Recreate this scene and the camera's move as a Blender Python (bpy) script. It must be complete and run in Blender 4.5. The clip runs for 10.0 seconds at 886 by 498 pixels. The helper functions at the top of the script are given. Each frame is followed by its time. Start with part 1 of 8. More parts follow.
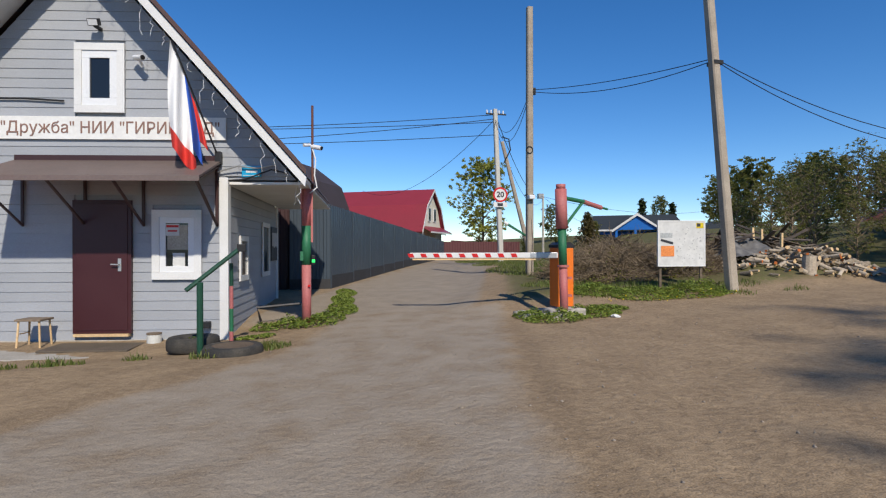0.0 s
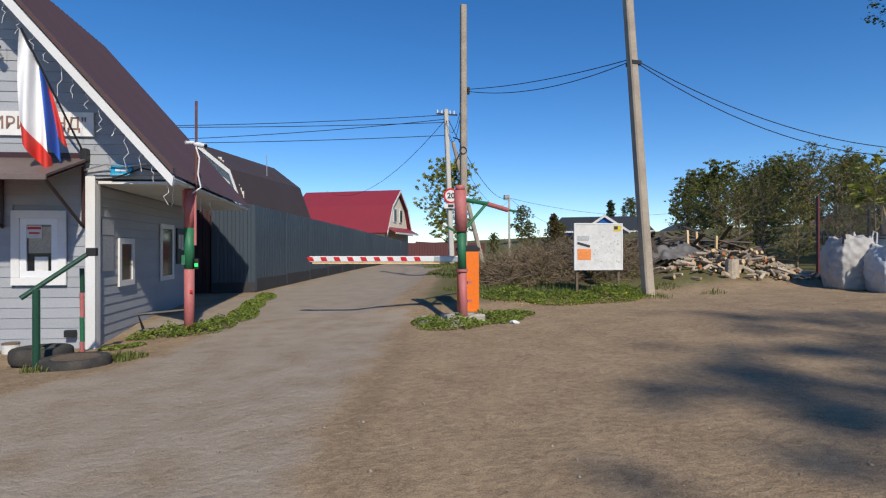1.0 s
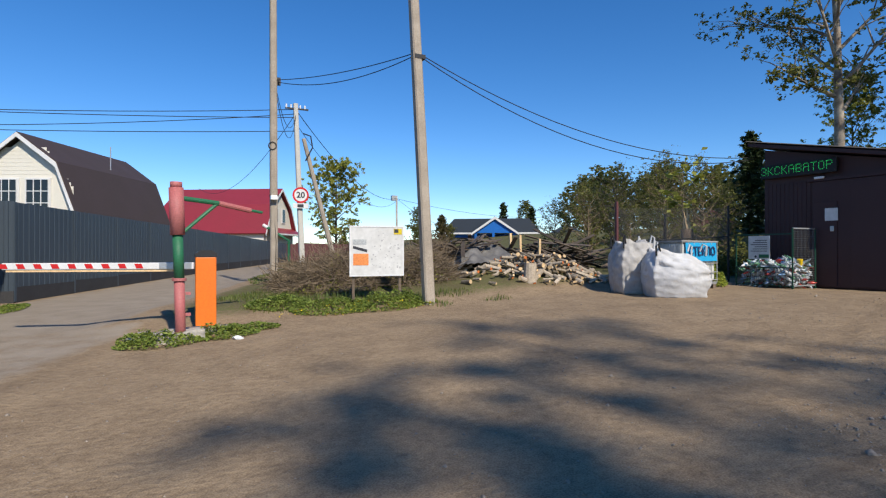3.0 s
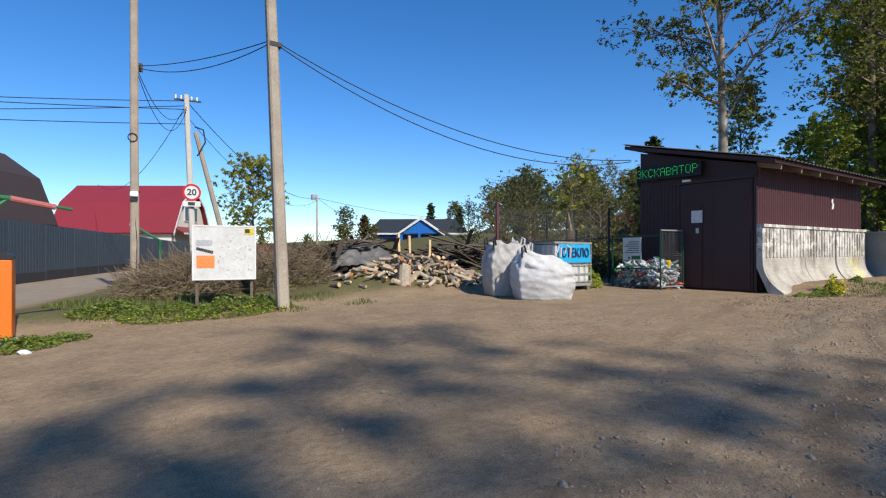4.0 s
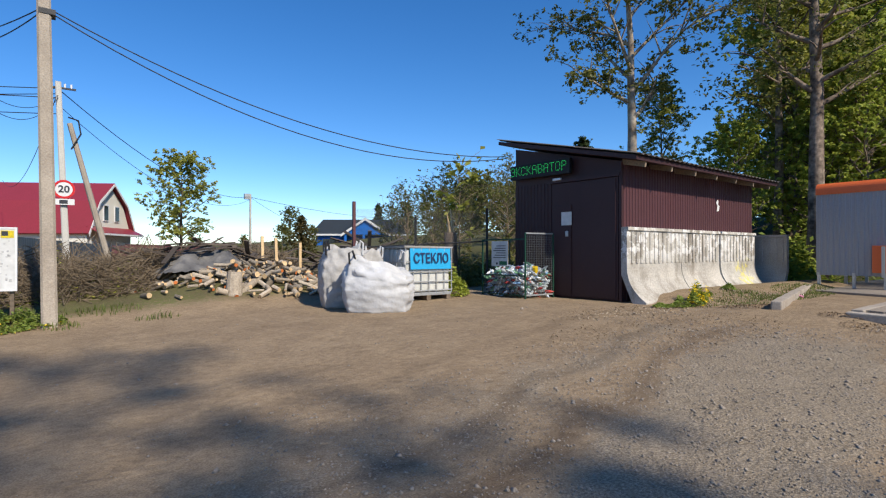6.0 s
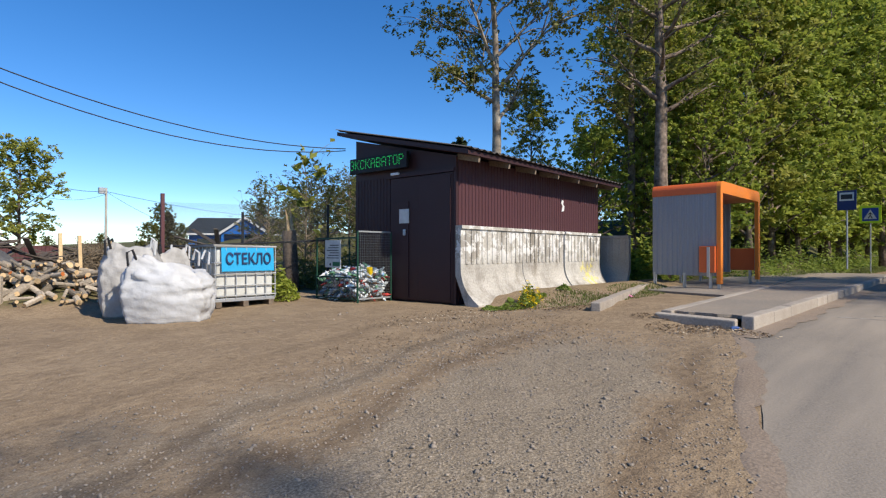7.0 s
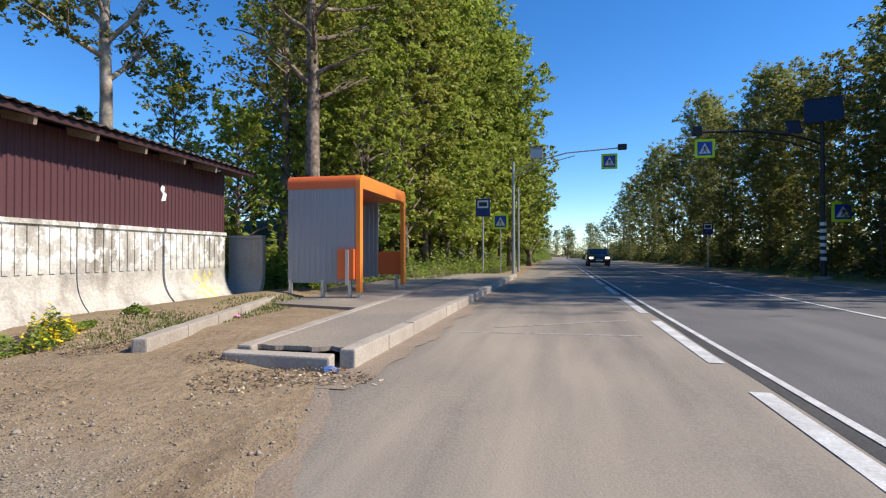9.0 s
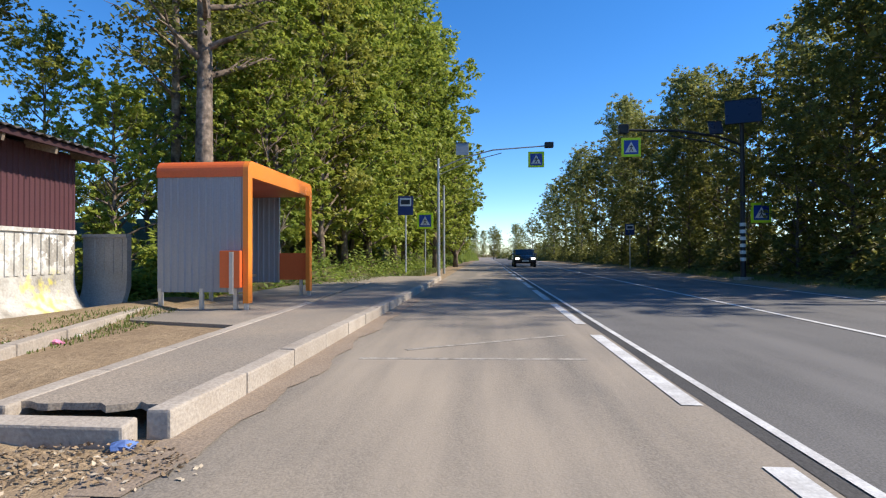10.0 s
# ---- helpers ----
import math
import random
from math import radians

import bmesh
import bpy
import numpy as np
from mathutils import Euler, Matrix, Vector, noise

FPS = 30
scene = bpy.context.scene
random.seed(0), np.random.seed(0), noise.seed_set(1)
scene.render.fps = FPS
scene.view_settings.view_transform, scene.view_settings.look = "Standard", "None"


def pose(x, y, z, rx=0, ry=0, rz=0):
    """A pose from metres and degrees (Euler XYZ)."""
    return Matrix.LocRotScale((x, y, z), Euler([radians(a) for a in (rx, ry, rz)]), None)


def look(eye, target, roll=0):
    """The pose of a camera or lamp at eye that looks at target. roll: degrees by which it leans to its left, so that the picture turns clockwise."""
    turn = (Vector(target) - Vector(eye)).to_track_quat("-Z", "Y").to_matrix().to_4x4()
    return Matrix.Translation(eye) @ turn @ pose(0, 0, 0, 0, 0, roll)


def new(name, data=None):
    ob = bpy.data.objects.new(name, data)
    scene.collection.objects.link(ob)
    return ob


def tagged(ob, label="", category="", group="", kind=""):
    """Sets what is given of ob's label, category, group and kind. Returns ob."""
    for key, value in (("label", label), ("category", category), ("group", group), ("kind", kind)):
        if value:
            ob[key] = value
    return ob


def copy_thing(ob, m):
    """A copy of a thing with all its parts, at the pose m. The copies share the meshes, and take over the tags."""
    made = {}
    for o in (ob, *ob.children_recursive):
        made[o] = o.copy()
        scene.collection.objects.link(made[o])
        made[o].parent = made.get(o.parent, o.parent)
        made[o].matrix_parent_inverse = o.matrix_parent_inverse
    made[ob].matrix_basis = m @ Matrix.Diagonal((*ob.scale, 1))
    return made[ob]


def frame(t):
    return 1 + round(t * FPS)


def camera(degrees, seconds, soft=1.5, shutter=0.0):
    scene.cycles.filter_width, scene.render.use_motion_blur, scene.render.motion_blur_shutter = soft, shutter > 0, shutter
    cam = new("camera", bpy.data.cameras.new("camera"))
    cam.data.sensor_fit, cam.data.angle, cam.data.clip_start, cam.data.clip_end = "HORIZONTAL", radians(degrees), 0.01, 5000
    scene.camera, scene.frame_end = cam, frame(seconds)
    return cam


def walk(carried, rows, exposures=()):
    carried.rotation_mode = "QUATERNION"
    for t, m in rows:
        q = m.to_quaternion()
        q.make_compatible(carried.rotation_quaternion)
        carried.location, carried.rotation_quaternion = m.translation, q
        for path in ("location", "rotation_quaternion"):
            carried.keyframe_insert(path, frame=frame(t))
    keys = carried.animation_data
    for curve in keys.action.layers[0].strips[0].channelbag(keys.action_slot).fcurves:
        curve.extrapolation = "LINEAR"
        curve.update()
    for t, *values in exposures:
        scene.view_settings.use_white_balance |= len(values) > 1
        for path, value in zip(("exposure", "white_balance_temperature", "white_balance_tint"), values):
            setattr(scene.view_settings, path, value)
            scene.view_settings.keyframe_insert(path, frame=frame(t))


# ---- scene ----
cam = camera(78.3, 10.0, soft=1.2)
METRES, EYE, TILT, LEAN, TURN = 14.88, 1.25, 0.0, 0.0, -14.4
ROWS = [
    (0.0, 0.0, 0.0, 0.0, -0.0, -0.01, 0.16),
    (0.5, 0.0478, 0.0121, 0.0013, -0.27, -0.03, 0.07),
    (1.0, 0.0929, 0.0228, 0.0028, -2.13, 0.07, 0.08),
    (1.5, 0.1378, 0.0375, 0.0031, -3.01, -0.1, -0.06),
    (2.0, 0.1851, 0.0477, 0.0032, -4.46, 0.0, 0.03),
    (2.5, 0.2347, 0.0555, 0.0049, -6.89, 0.05, 0.02),
    (3.0, 0.2833, 0.0602, 0.0077, -11.09, 0.13, 0.05),
    (4.5, 0.4338, 0.0761, 0.0097, -20.27, 0.18, -0.02),
    (5.0, 0.4778, 0.0839, 0.0117, -22.05, 0.2, -0.03),
    (6.5, 0.6248, 0.1037, 0.0151, -20.94, 0.28, -0.02),
    (7.0, 0.6782, 0.1131, 0.0133, -31.82, 0.37, -0.07),
    (7.5, 0.7247, 0.1275, 0.0132, -43.72, 0.39, -0.19),
    (8.0, 0.7751, 0.1429, 0.0143, -52.94, 0.46, -0.08),
    (8.5, 0.821, 0.1575, 0.0162, -58.06, 0.47, -0.07),
    (9.0, 0.8725, 0.1724, 0.0161, -63.62, 0.57, 0.05),
    (9.5, 0.922, 0.1861, 0.0169, -67.6, 0.62, 0.22),
    (10.0, 0.9753, 0.1976, 0.0182, -71.16, 0.61, 0.19),
]
walk(cam, [(t, pose(0, 0, EYE, TILT, LEAN, TURN) @ pose(METRES * x, METRES * y, METRES * z, 90 + pitch, roll, yaw)) for t, x, y, z, yaw, pitch, roll in ROWS],
     exposures=[(0.0, -0.12), (2.0, -0.02), (4.5, 0.18), (6.5, 0.17), (8.0, 0.42), (9.0, 0.5), (10.0, 0.6)])

# ---- light ----
SUN_DIR = Vector((0.08, -1.0, 0.86)).normalized()
world = bpy.data.worlds.new("sky")
scene.world = world
world.use_nodes = True
sky = world.node_tree.nodes.new("ShaderNodeTexSky")
sky.sky_type, sky.sun_disc = "NISHITA", False
sky.sun_elevation = math.asin(SUN_DIR.z)
sky.sun_rotation = math.atan2(SUN_DIR.x, SUN_DIR.y)
sky.altitude, sky.air_density, sky.dust_density, sky.ozone_density = 300, 0.85, 0.0, 4.2
background = world.node_tree.nodes["Background"]
background.inputs["Strength"].default_value = 0.15
deep = world.node_tree.nodes.new("ShaderNodeHueSaturation")
deep.inputs["Saturation"].default_value, deep.inputs["Value"].default_value = 1.26, 0.99
deep.inputs["Hue"].default_value = 0.504
world.node_tree.links.new(sky.outputs["Color"], deep.inputs["Color"])
world.node_tree.links.new(deep.outputs["Color"], background.inputs["Color"])
sun = new("sun", bpy.data.lights.new("sun", "SUN"))
sun.data.energy, sun.data.angle, sun.data.color = 4.9, radians(1.1), (1.0, 0.91, 0.78)
sun.matrix_world = look(SUN_DIR * 60, (0, 0, 0))
scene.view_settings.exposure = 0.0

# ---- materials ----
def material(name, base, rough=0.8, var=0.25, grain=40.0, blotch=2.0, bump=0.15, metal=0.0, second=None, mix=0.5, spec=0.4, per_piece=0.0, coat=0.0):
    """A surface with fine grain, large blotches towards a second colour, and relief, all at real-world size."""
    m = bpy.data.materials.new(name)
    m.use_nodes = True
    nt = m.node_tree
    n, link = nt.nodes, nt.links.new
    bsdf = n["Principled BSDF"]
    bsdf.inputs["Roughness"].default_value, bsdf.inputs["Metallic"].default_value = rough, metal
    bsdf.inputs["Specular IOR Level"].default_value = spec
    geo = n.new("ShaderNodeNewGeometry")
    fine, large = n.new("ShaderNodeTexNoise"), n.new("ShaderNodeTexNoise")
    for tex, size, detail in ((fine, grain, 4), (large, blotch, 5)):
        tex.inputs["Scale"].default_value, tex.inputs["Detail"].default_value = size, detail
        link(geo.outputs["Position"], tex.inputs["Vector"])
    second = second or tuple(c * (1 - var) for c in base)
    ramp = n.new("ShaderNodeMapRange")
    ramp.inputs["From Min"].default_value, ramp.inputs["From Max"].default_value = 0.35, 0.68
    ramp.inputs["To Max"].default_value = mix
    link(large.outputs["Fac"], ramp.inputs["Value"])
    blend = n.new("ShaderNodeMix")
    blend.data_type = "RGBA"
    blend.inputs[6].default_value, blend.inputs[7].default_value = (*base, 1), (*second, 1)
    link(ramp.outputs["Result"], blend.inputs[0])
    val = n.new("ShaderNodeMapRange")
    val.inputs["From Min"].default_value, val.inputs["From Max"].default_value = 0.25, 0.75
    val.inputs["To Min"].default_value, val.inputs["To Max"].default_value = 1 - var, 1 + var
    link(fine.outputs["Fac"], val.inputs["Value"])
    hsv = n.new("ShaderNodeHueSaturation")
    link(blend.outputs[2], hsv.inputs["Color"])
    out = val.outputs["Result"]
    if per_piece:
        info, piece, mul = n.new("ShaderNodeObjectInfo"), n.new("ShaderNodeMapRange"), n.new("ShaderNodeMath")
        piece.inputs["To Min"].default_value, piece.inputs["To Max"].default_value = 1 - per_piece, 1 + per_piece
        mul.operation = "MULTIPLY"
        link(info.outputs["Random"], piece.inputs["Value"])
        link(piece.outputs["Result"], mul.inputs[0])
        link(out, mul.inputs[1])
        out = mul.outputs[0]
    link(out, hsv.inputs["Value"])
    link(hsv.outputs["Color"], bsdf.inputs["Base Color"])
    if coat:
        bsdf.inputs["Coat Weight"].default_value = coat
    rr = n.new("ShaderNodeMapRange")
    rr.inputs["To Min"].default_value, rr.inputs["To Max"].default_value = max(rough - 0.12, 0.03), min(rough + 0.12, 1)
    link(large.outputs["Fac"], rr.inputs["Value"])
    link(rr.outputs["Result"], bsdf.inputs["Roughness"])
    if bump:
        b = n.new("ShaderNodeBump")
        b.inputs["Strength"].default_value, b.inputs["Distance"].default_value = bump, 0.02
        link(fine.outputs["Fac"], b.inputs["Height"])
        link(b.outputs["Normal"], bsdf.inputs["Normal"])
    return m


def leaf_material(name, base, second, light=0.35):
    """Leaves: colour by the leaf and by the clump, a little light let through."""
    m = bpy.data.materials.new(name)
    m.use_nodes = True
    nt = m.node_tree
    n, link = nt.nodes, nt.links.new
    bsdf = n["Principled BSDF"]
    bsdf.inputs["Roughness"].default_value, bsdf.inputs["Specular IOR Level"].default_value = 0.55, 0.3
    geo, noise_tex = n.new("ShaderNodeNewGeometry"), n.new("ShaderNodeTexNoise")
    noise_tex.inputs["Scale"].default_value = 0.6
    link(geo.outputs["Position"], noise_tex.inputs["Vector"])
    add = n.new("ShaderNodeMath")
    add.operation = "MULTIPLY_ADD"
    add.inputs[1].default_value, add.inputs[2].default_value = 0.7, -0.1
    link(geo.outputs["Random Per Island"], add.inputs[0])
    add2 = n.new("ShaderNodeMath")
    add2.operation = "MULTIPLY_ADD"
    add2.inputs[1].default_value = 0.5
    link(noise_tex.outputs["Fac"], add2.inputs[0])
    link(add.outputs[0], add2.inputs[2])
    blend = n.new("ShaderNodeMix")
    blend.data_type = "RGBA"
    blend.inputs[6].default_value, blend.inputs[7].default_value = (*base, 1), (*second, 1)
    link(add2.outputs[0], blend.inputs[0])
    link(blend.outputs[2], bsdf.inputs["Base Color"])
    trans, mixer = n.new("ShaderNodeBsdfTranslucent"), n.new("ShaderNodeMixShader")
    link(blend.outputs[2], trans.inputs["Color"])
    mixer.inputs[0].default_value = light
    link(bsdf.outputs[0], mixer.inputs[1])
    link(trans.outputs[0], mixer.inputs[2])
    link(mixer.outputs[0], n["Material Output"].inputs["Surface"])
    return m


def glass_material(name, tint=(0.8, 0.85, 0.85)):
    m = bpy.data.materials.new(name)
    m.use_nodes = True
    b = m.node_tree.nodes["Principled BSDF"]
    b.inputs["Base Color"].default_value = (*tint, 1)
    b.inputs["Roughness"].default_value, b.inputs["Transmission Weight"].default_value, b.inputs["IOR"].default_value = 0.02, 1.0, 1.45
    return m


def glow(name, colour, strength):
    m = bpy.data.materials.new(name)
    m.use_nodes = True
    b = m.node_tree.nodes["Principled BSDF"]
    b.inputs["Base Color"].default_value = (*colour, 1)
    b.inputs["Emission Color"].default_value, b.inputs["Emission Strength"].default_value = (*colour, 1), strength
    return m


GREY_SIDING = material("grey_paint", (0.34, 0.355, 0.38), 0.6, 0.08, 60, 1.2, 0.06, second=(0.285, 0.3, 0.325), mix=0.6, per_piece=0.05)
WHITE = material("white_paint", (0.70, 0.70, 0.69), 0.45, 0.06, 50, 1.5, 0.05, second=(0.55, 0.54, 0.51), mix=0.5)
WHITE_PLASTIC = material("white_plastic", (0.72, 0.73, 0.74), 0.3, 0.03, 30, 2, 0.02)
BROWN_ROOF = material("brown_roofing", (0.092, 0.048, 0.04), 0.5, 0.2, 50, 0.9, 0.1, second=(0.075, 0.05, 0.044), mix=0.6)
BROWN_METAL = material("brown_metal", (0.05, 0.022, 0.022), 0.45, 0.15, 60, 1.0, 0.06, second=(0.04, 0.022, 0.022))
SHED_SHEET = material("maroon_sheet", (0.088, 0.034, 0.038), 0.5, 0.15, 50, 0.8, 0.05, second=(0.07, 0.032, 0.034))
# Half the side sheet's tone: the sunless front's shade is put into the colour.
SHED_SHADED = material("shaded_maroon_sheet", (0.043, 0.017, 0.018), 0.55, 0.15, 50, 0.8, 0.05)
DOOR_PAINT = material("oxblood_door", (0.048, 0.012, 0.015), 0.4, 0.12, 70, 1.4, 0.05, second=(0.07, 0.024, 0.026))
FENCE_SHEET = material("slate_sheet", (0.046, 0.062, 0.08), 0.42, 0.08, 30, 0.5, 0.02, second=(0.038, 0.053, 0.07))
RUST = material("rusty_steel", (0.15, 0.06, 0.045), 0.8, 0.3, 45, 5, 0.2, second=(0.09, 0.04, 0.03))
RED_PAINT = material("faded_red_paint", (0.41, 0.12, 0.115), 0.6, 0.2, 45, 5, 0.12, second=(0.4, 0.15, 0.14), mix=0.7)
GREEN_PAINT = material("green_paint", (0.022, 0.15, 0.068), 0.55, 0.2, 45, 5, 0.12, second=(0.03, 0.12, 0.06))
DARK_GREEN = material("dark_green_paint", (0.012, 0.06, 0.035), 0.45, 0.2, 45, 5, 0.1)
ORANGE = material("orange_cabinet", (0.75, 0.17, 0.015), 0.45, 0.08, 30, 3, 0.03)
SHELTER_ORANGE = material("shelter_orange", (0.82, 0.24, 0.03), 0.4, 0.06, 30, 1.5, 0.02, second=(0.78, 0.2, 0.03))
SHELTER_RED = material("shelter_red_orange", (0.68, 0.135, 0.035), 0.4, 0.06, 30, 1.5, 0.02)
SHELTER_GREY = material("shelter_grey_sheet", (0.29, 0.3, 0.32), 0.42, 0.06, 30, 0.8, 0.02, second=(0.25, 0.26, 0.28))
GALV = material("galvanised_steel", (0.48, 0.49, 0.49), 0.42, 0.12, 60, 4, 0.04, metal=0.6)
DARK_STEEL = material("dark_steel", (0.03, 0.03, 0.032), 0.5, 0.2, 60, 4, 0.08, metal=0.3)
CONCRETE = material("concrete", (0.40, 0.375, 0.335), 0.9, 0.2, 35, 1.5, 0.35, second=(0.27, 0.25, 0.22), mix=0.7, per_piece=0.06)
PALE_CONCRETE = material("pale_concrete", (0.5, 0.465, 0.405), 0.9, 0.22, 28, 1.6, 0.4, second=(0.30, 0.275, 0.235), mix=0.9)
POLE_CONCRETE = material("pole_concrete", (0.37, 0.315, 0.25), 0.9, 0.22, 45, 2.5, 0.35, second=(0.25, 0.21, 0.165), mix=0.7)
DARK_BASE = material("dark_plinth", (0.035, 0.035, 0.037), 0.8, 0.25, 30, 2, 0.3)
RUBBER = material("rubber", (0.03, 0.029, 0.027), 0.85, 0.3, 60, 6, 0.3, second=(0.09, 0.08, 0.065), mix=0.6)
BLACK = material("black", (0.012, 0.012, 0.013), 0.6, 0.2, 40, 4, 0.05)
BARK = material("bark", (0.15, 0.115, 0.085), 0.95, 0.35, 18, 2.5, 0.8, second=(0.07, 0.052, 0.04), mix=0.8)
BROWN_BARK = material("brown_bark", (0.26, 0.2, 0.15), 0.95, 0.55, 9, 3.4, 1.0, second=(0.055, 0.038, 0.028), mix=1.0)
PALE_BARK = material("pale_bark", (0.42, 0.36, 0.28), 0.9, 0.35, 10, 2.2, 0.6, second=(0.13, 0.09, 0.065), mix=0.9)
WOOD = material("weathered_wood", (0.2, 0.15, 0.105), 0.85, 0.3, 25, 3, 0.3, second=(0.12, 0.095, 0.07), per_piece=0.35)
CUT_WOOD = material("cut_wood", (0.62, 0.44, 0.24), 0.8, 0.2, 30, 5, 0.2, second=(0.5, 0.33, 0.17), per_piece=0.2)
RED_ALDER = material("alder_cut", (0.5, 0.14, 0.03), 0.8, 0.2, 30, 5, 0.2)
TWIG = material("twigs", (0.22, 0.165, 0.105), 0.9, 0.35, 20, 1.2, 0.2, second=(0.14, 0.11, 0.075))
BAG = material("woven_bag", (0.53, 0.53, 0.53), 0.62, 0.08, 11, 3, 0.55, second=(0.47, 0.46, 0.44), mix=0.75)
DIRTY_BAG = material("dirty_woven_bag", (0.42, 0.405, 0.385), 0.65, 0.14, 11, 3, 0.55, second=(0.3, 0.285, 0.26), mix=0.85)
TANK_PLASTIC = material("tank_plastic", (0.62, 0.62, 0.58), 0.4, 0.08, 30, 2.5, 0.03, second=(0.45, 0.44, 0.38), mix=0.7)
SIGN_BLUE = material("sign_blue", (0.02, 0.34, 0.62), 0.45, 0.05, 30, 2, 0.0)
PLATE_BLUE = material("plate_blue", (0.015, 0.33, 0.58), 0.35, 0.05, 30, 2, 0.0)
ROAD_BLUE = material("road_sign_blue", (0.01, 0.05, 0.33), 0.35, 0.05, 30, 2, 0.0)
LIME = material("sign_lime", (0.62, 0.85, 0.02), 0.5, 0.05, 30, 2, 0.0)
SIGN_RED = material("sign_red", (0.55, 0.015, 0.015), 0.4, 0.05, 30, 2, 0.0)
LETTER = material("letter_brown", (0.24, 0.14, 0.11), 0.6, 0.1, 30, 2, 0.0)
INK = material("ink", (0.03, 0.032, 0.04), 0.6, 0.1, 30, 2, 0.0)
NAVY = material("navy_letter", (0.012, 0.03, 0.09), 0.6, 0.1, 30, 2, 0.0)
PAPER = material("paper", (0.62, 0.62, 0.6), 0.75, 0.08, 14, 5, 0.05, second=(0.5, 0.5, 0.48), mix=0.7)
OLD_BOARD = material("old_dark_board", (0.11, 0.085, 0.065), 0.9, 0.3, 25, 3, 0.3, second=(0.06, 0.048, 0.04), per_piece=0.5)
RED_TILE = material("red_metal_roof", (0.25, 0.03, 0.042), 0.42, 0.1, 10, 0.5, 0.05, second=(0.21, 0.027, 0.036))
DARK_TILE = material("dark_roof", (0.06, 0.04, 0.032), 0.6, 0.15, 20, 0.4, 0.05, second=(0.05, 0.037, 0.031))
NAVY_ROOF = material("navy_roof", (0.035, 0.045, 0.06), 0.5, 0.1, 20, 0.4, 0.05)
CREAM = material("cream_siding", (0.70, 0.67, 0.58), 0.6, 0.06, 20, 0.5, 0.02)
BLUE_WALL = material("blue_wall", (0.012, 0.13, 0.46), 0.5, 0.08, 20, 0.5, 0.03)
TAN_WALL = material("tan_wall", (0.5, 0.42, 0.28), 0.7, 0.1, 20, 0.5, 0.03)
BORDEAUX = material("bordeaux_sheet", (0.11, 0.04, 0.04), 0.5, 0.1, 20, 0.5, 0.03)
CAR_PAINT = material("car_paint", (0.016, 0.018, 0.025), 0.25, 0.03, 30, 2, 0.0, metal=0.3, coat=0.8)
CABLE = material("cable", (0.01, 0.01, 0.012), 0.6, 0.1, 30, 2, 0.0)
GLASS = glass_material("glass")
DARK_GLASS = material("dark_glazing", (0.012, 0.014, 0.016), 0.06, 0.0, 20, 2, 0.0, spec=0.6)
LEAF = leaf_material("leaf_green", (0.14, 0.21, 0.034), (0.48, 0.51, 0.09), 0.47)
LEAF_YOUNG = leaf_material("leaf_young", (0.2, 0.235, 0.04), (0.46, 0.44, 0.095), 0.46)
LEAF_DARK = leaf_material("leaf_dark", (0.10, 0.115, 0.03), (0.27, 0.26, 0.07), 0.45)
# LEAF_DARK brightened: the glow of backlit crowns is put into the colour.
LEAF_BACKLIT = leaf_material("leaf_backlit", (0.10, 0.115, 0.028), (0.30, 0.28, 0.07), 0.55)
LEAF_BIRCH = leaf_material("leaf_birch", (0.18, 0.21, 0.06), (0.40, 0.39, 0.14), 0.5)
NEEDLE = leaf_material("needles", (0.04, 0.065, 0.025), (0.085, 0.11, 0.04), 0.2)
WEED = leaf_material("weed_leaf", (0.11, 0.185, 0.03), (0.33, 0.38, 0.08), 0.42)
GRASS = leaf_material("grass_blade", (0.08, 0.13, 0.025), (0.2, 0.21, 0.06), 0.35)
DRY_GRASS = leaf_material("dry_grass", (0.16, 0.125, 0.065), (0.26, 0.21, 0.11), 0.3)
YELLOW = leaf_material("yellow_flower", (0.8, 0.55, 0.01), (0.85, 0.65, 0.03), 0.3)


# ---- mesh helpers ----
def thing(name, at=(0, 0, 0), rz=0.0, label="", category="", group="", kind="", m=None):
    ob = new(name)
    ob.matrix_world = m if m else pose(*at, 0, 0, rz)
    ob.empty_display_size = 0.1
    return tagged(ob, label, category, group, kind)


def part(name, bm, mat, parent=None, label="", smooth=False):
    me = bpy.data.meshes.new(name)
    bm.to_mesh(me)
    bm.free()
    me.materials.append(mat)
    if smooth:
        me.shade_smooth()
    ob = new(name, me)
    ob.parent = parent
    return tagged(ob, label)


def array_part(name, verts, faces, mat, parent=None, label="", smooth=False):
    me = bpy.data.meshes.new(name)
    verts, faces = np.asarray(verts, dtype=np.float32), np.asarray(faces, dtype=np.int32)
    k = faces.shape[1]
    me.vertices.add(len(verts))
    me.vertices.foreach_set("co", verts.ravel())
    me.loops.add(faces.size)
    me.loops.foreach_set("vertex_index", faces.ravel())
    me.polygons.add(len(faces))
    me.polygons.foreach_set("loop_start", np.arange(0, faces.size, k, dtype=np.int32))
    me.update(calc_edges=True)
    me.materials.append(mat)
    if smooth:
        me.shade_smooth()
    ob = new(name, me)
    ob.parent = parent
    return tagged(ob, label)


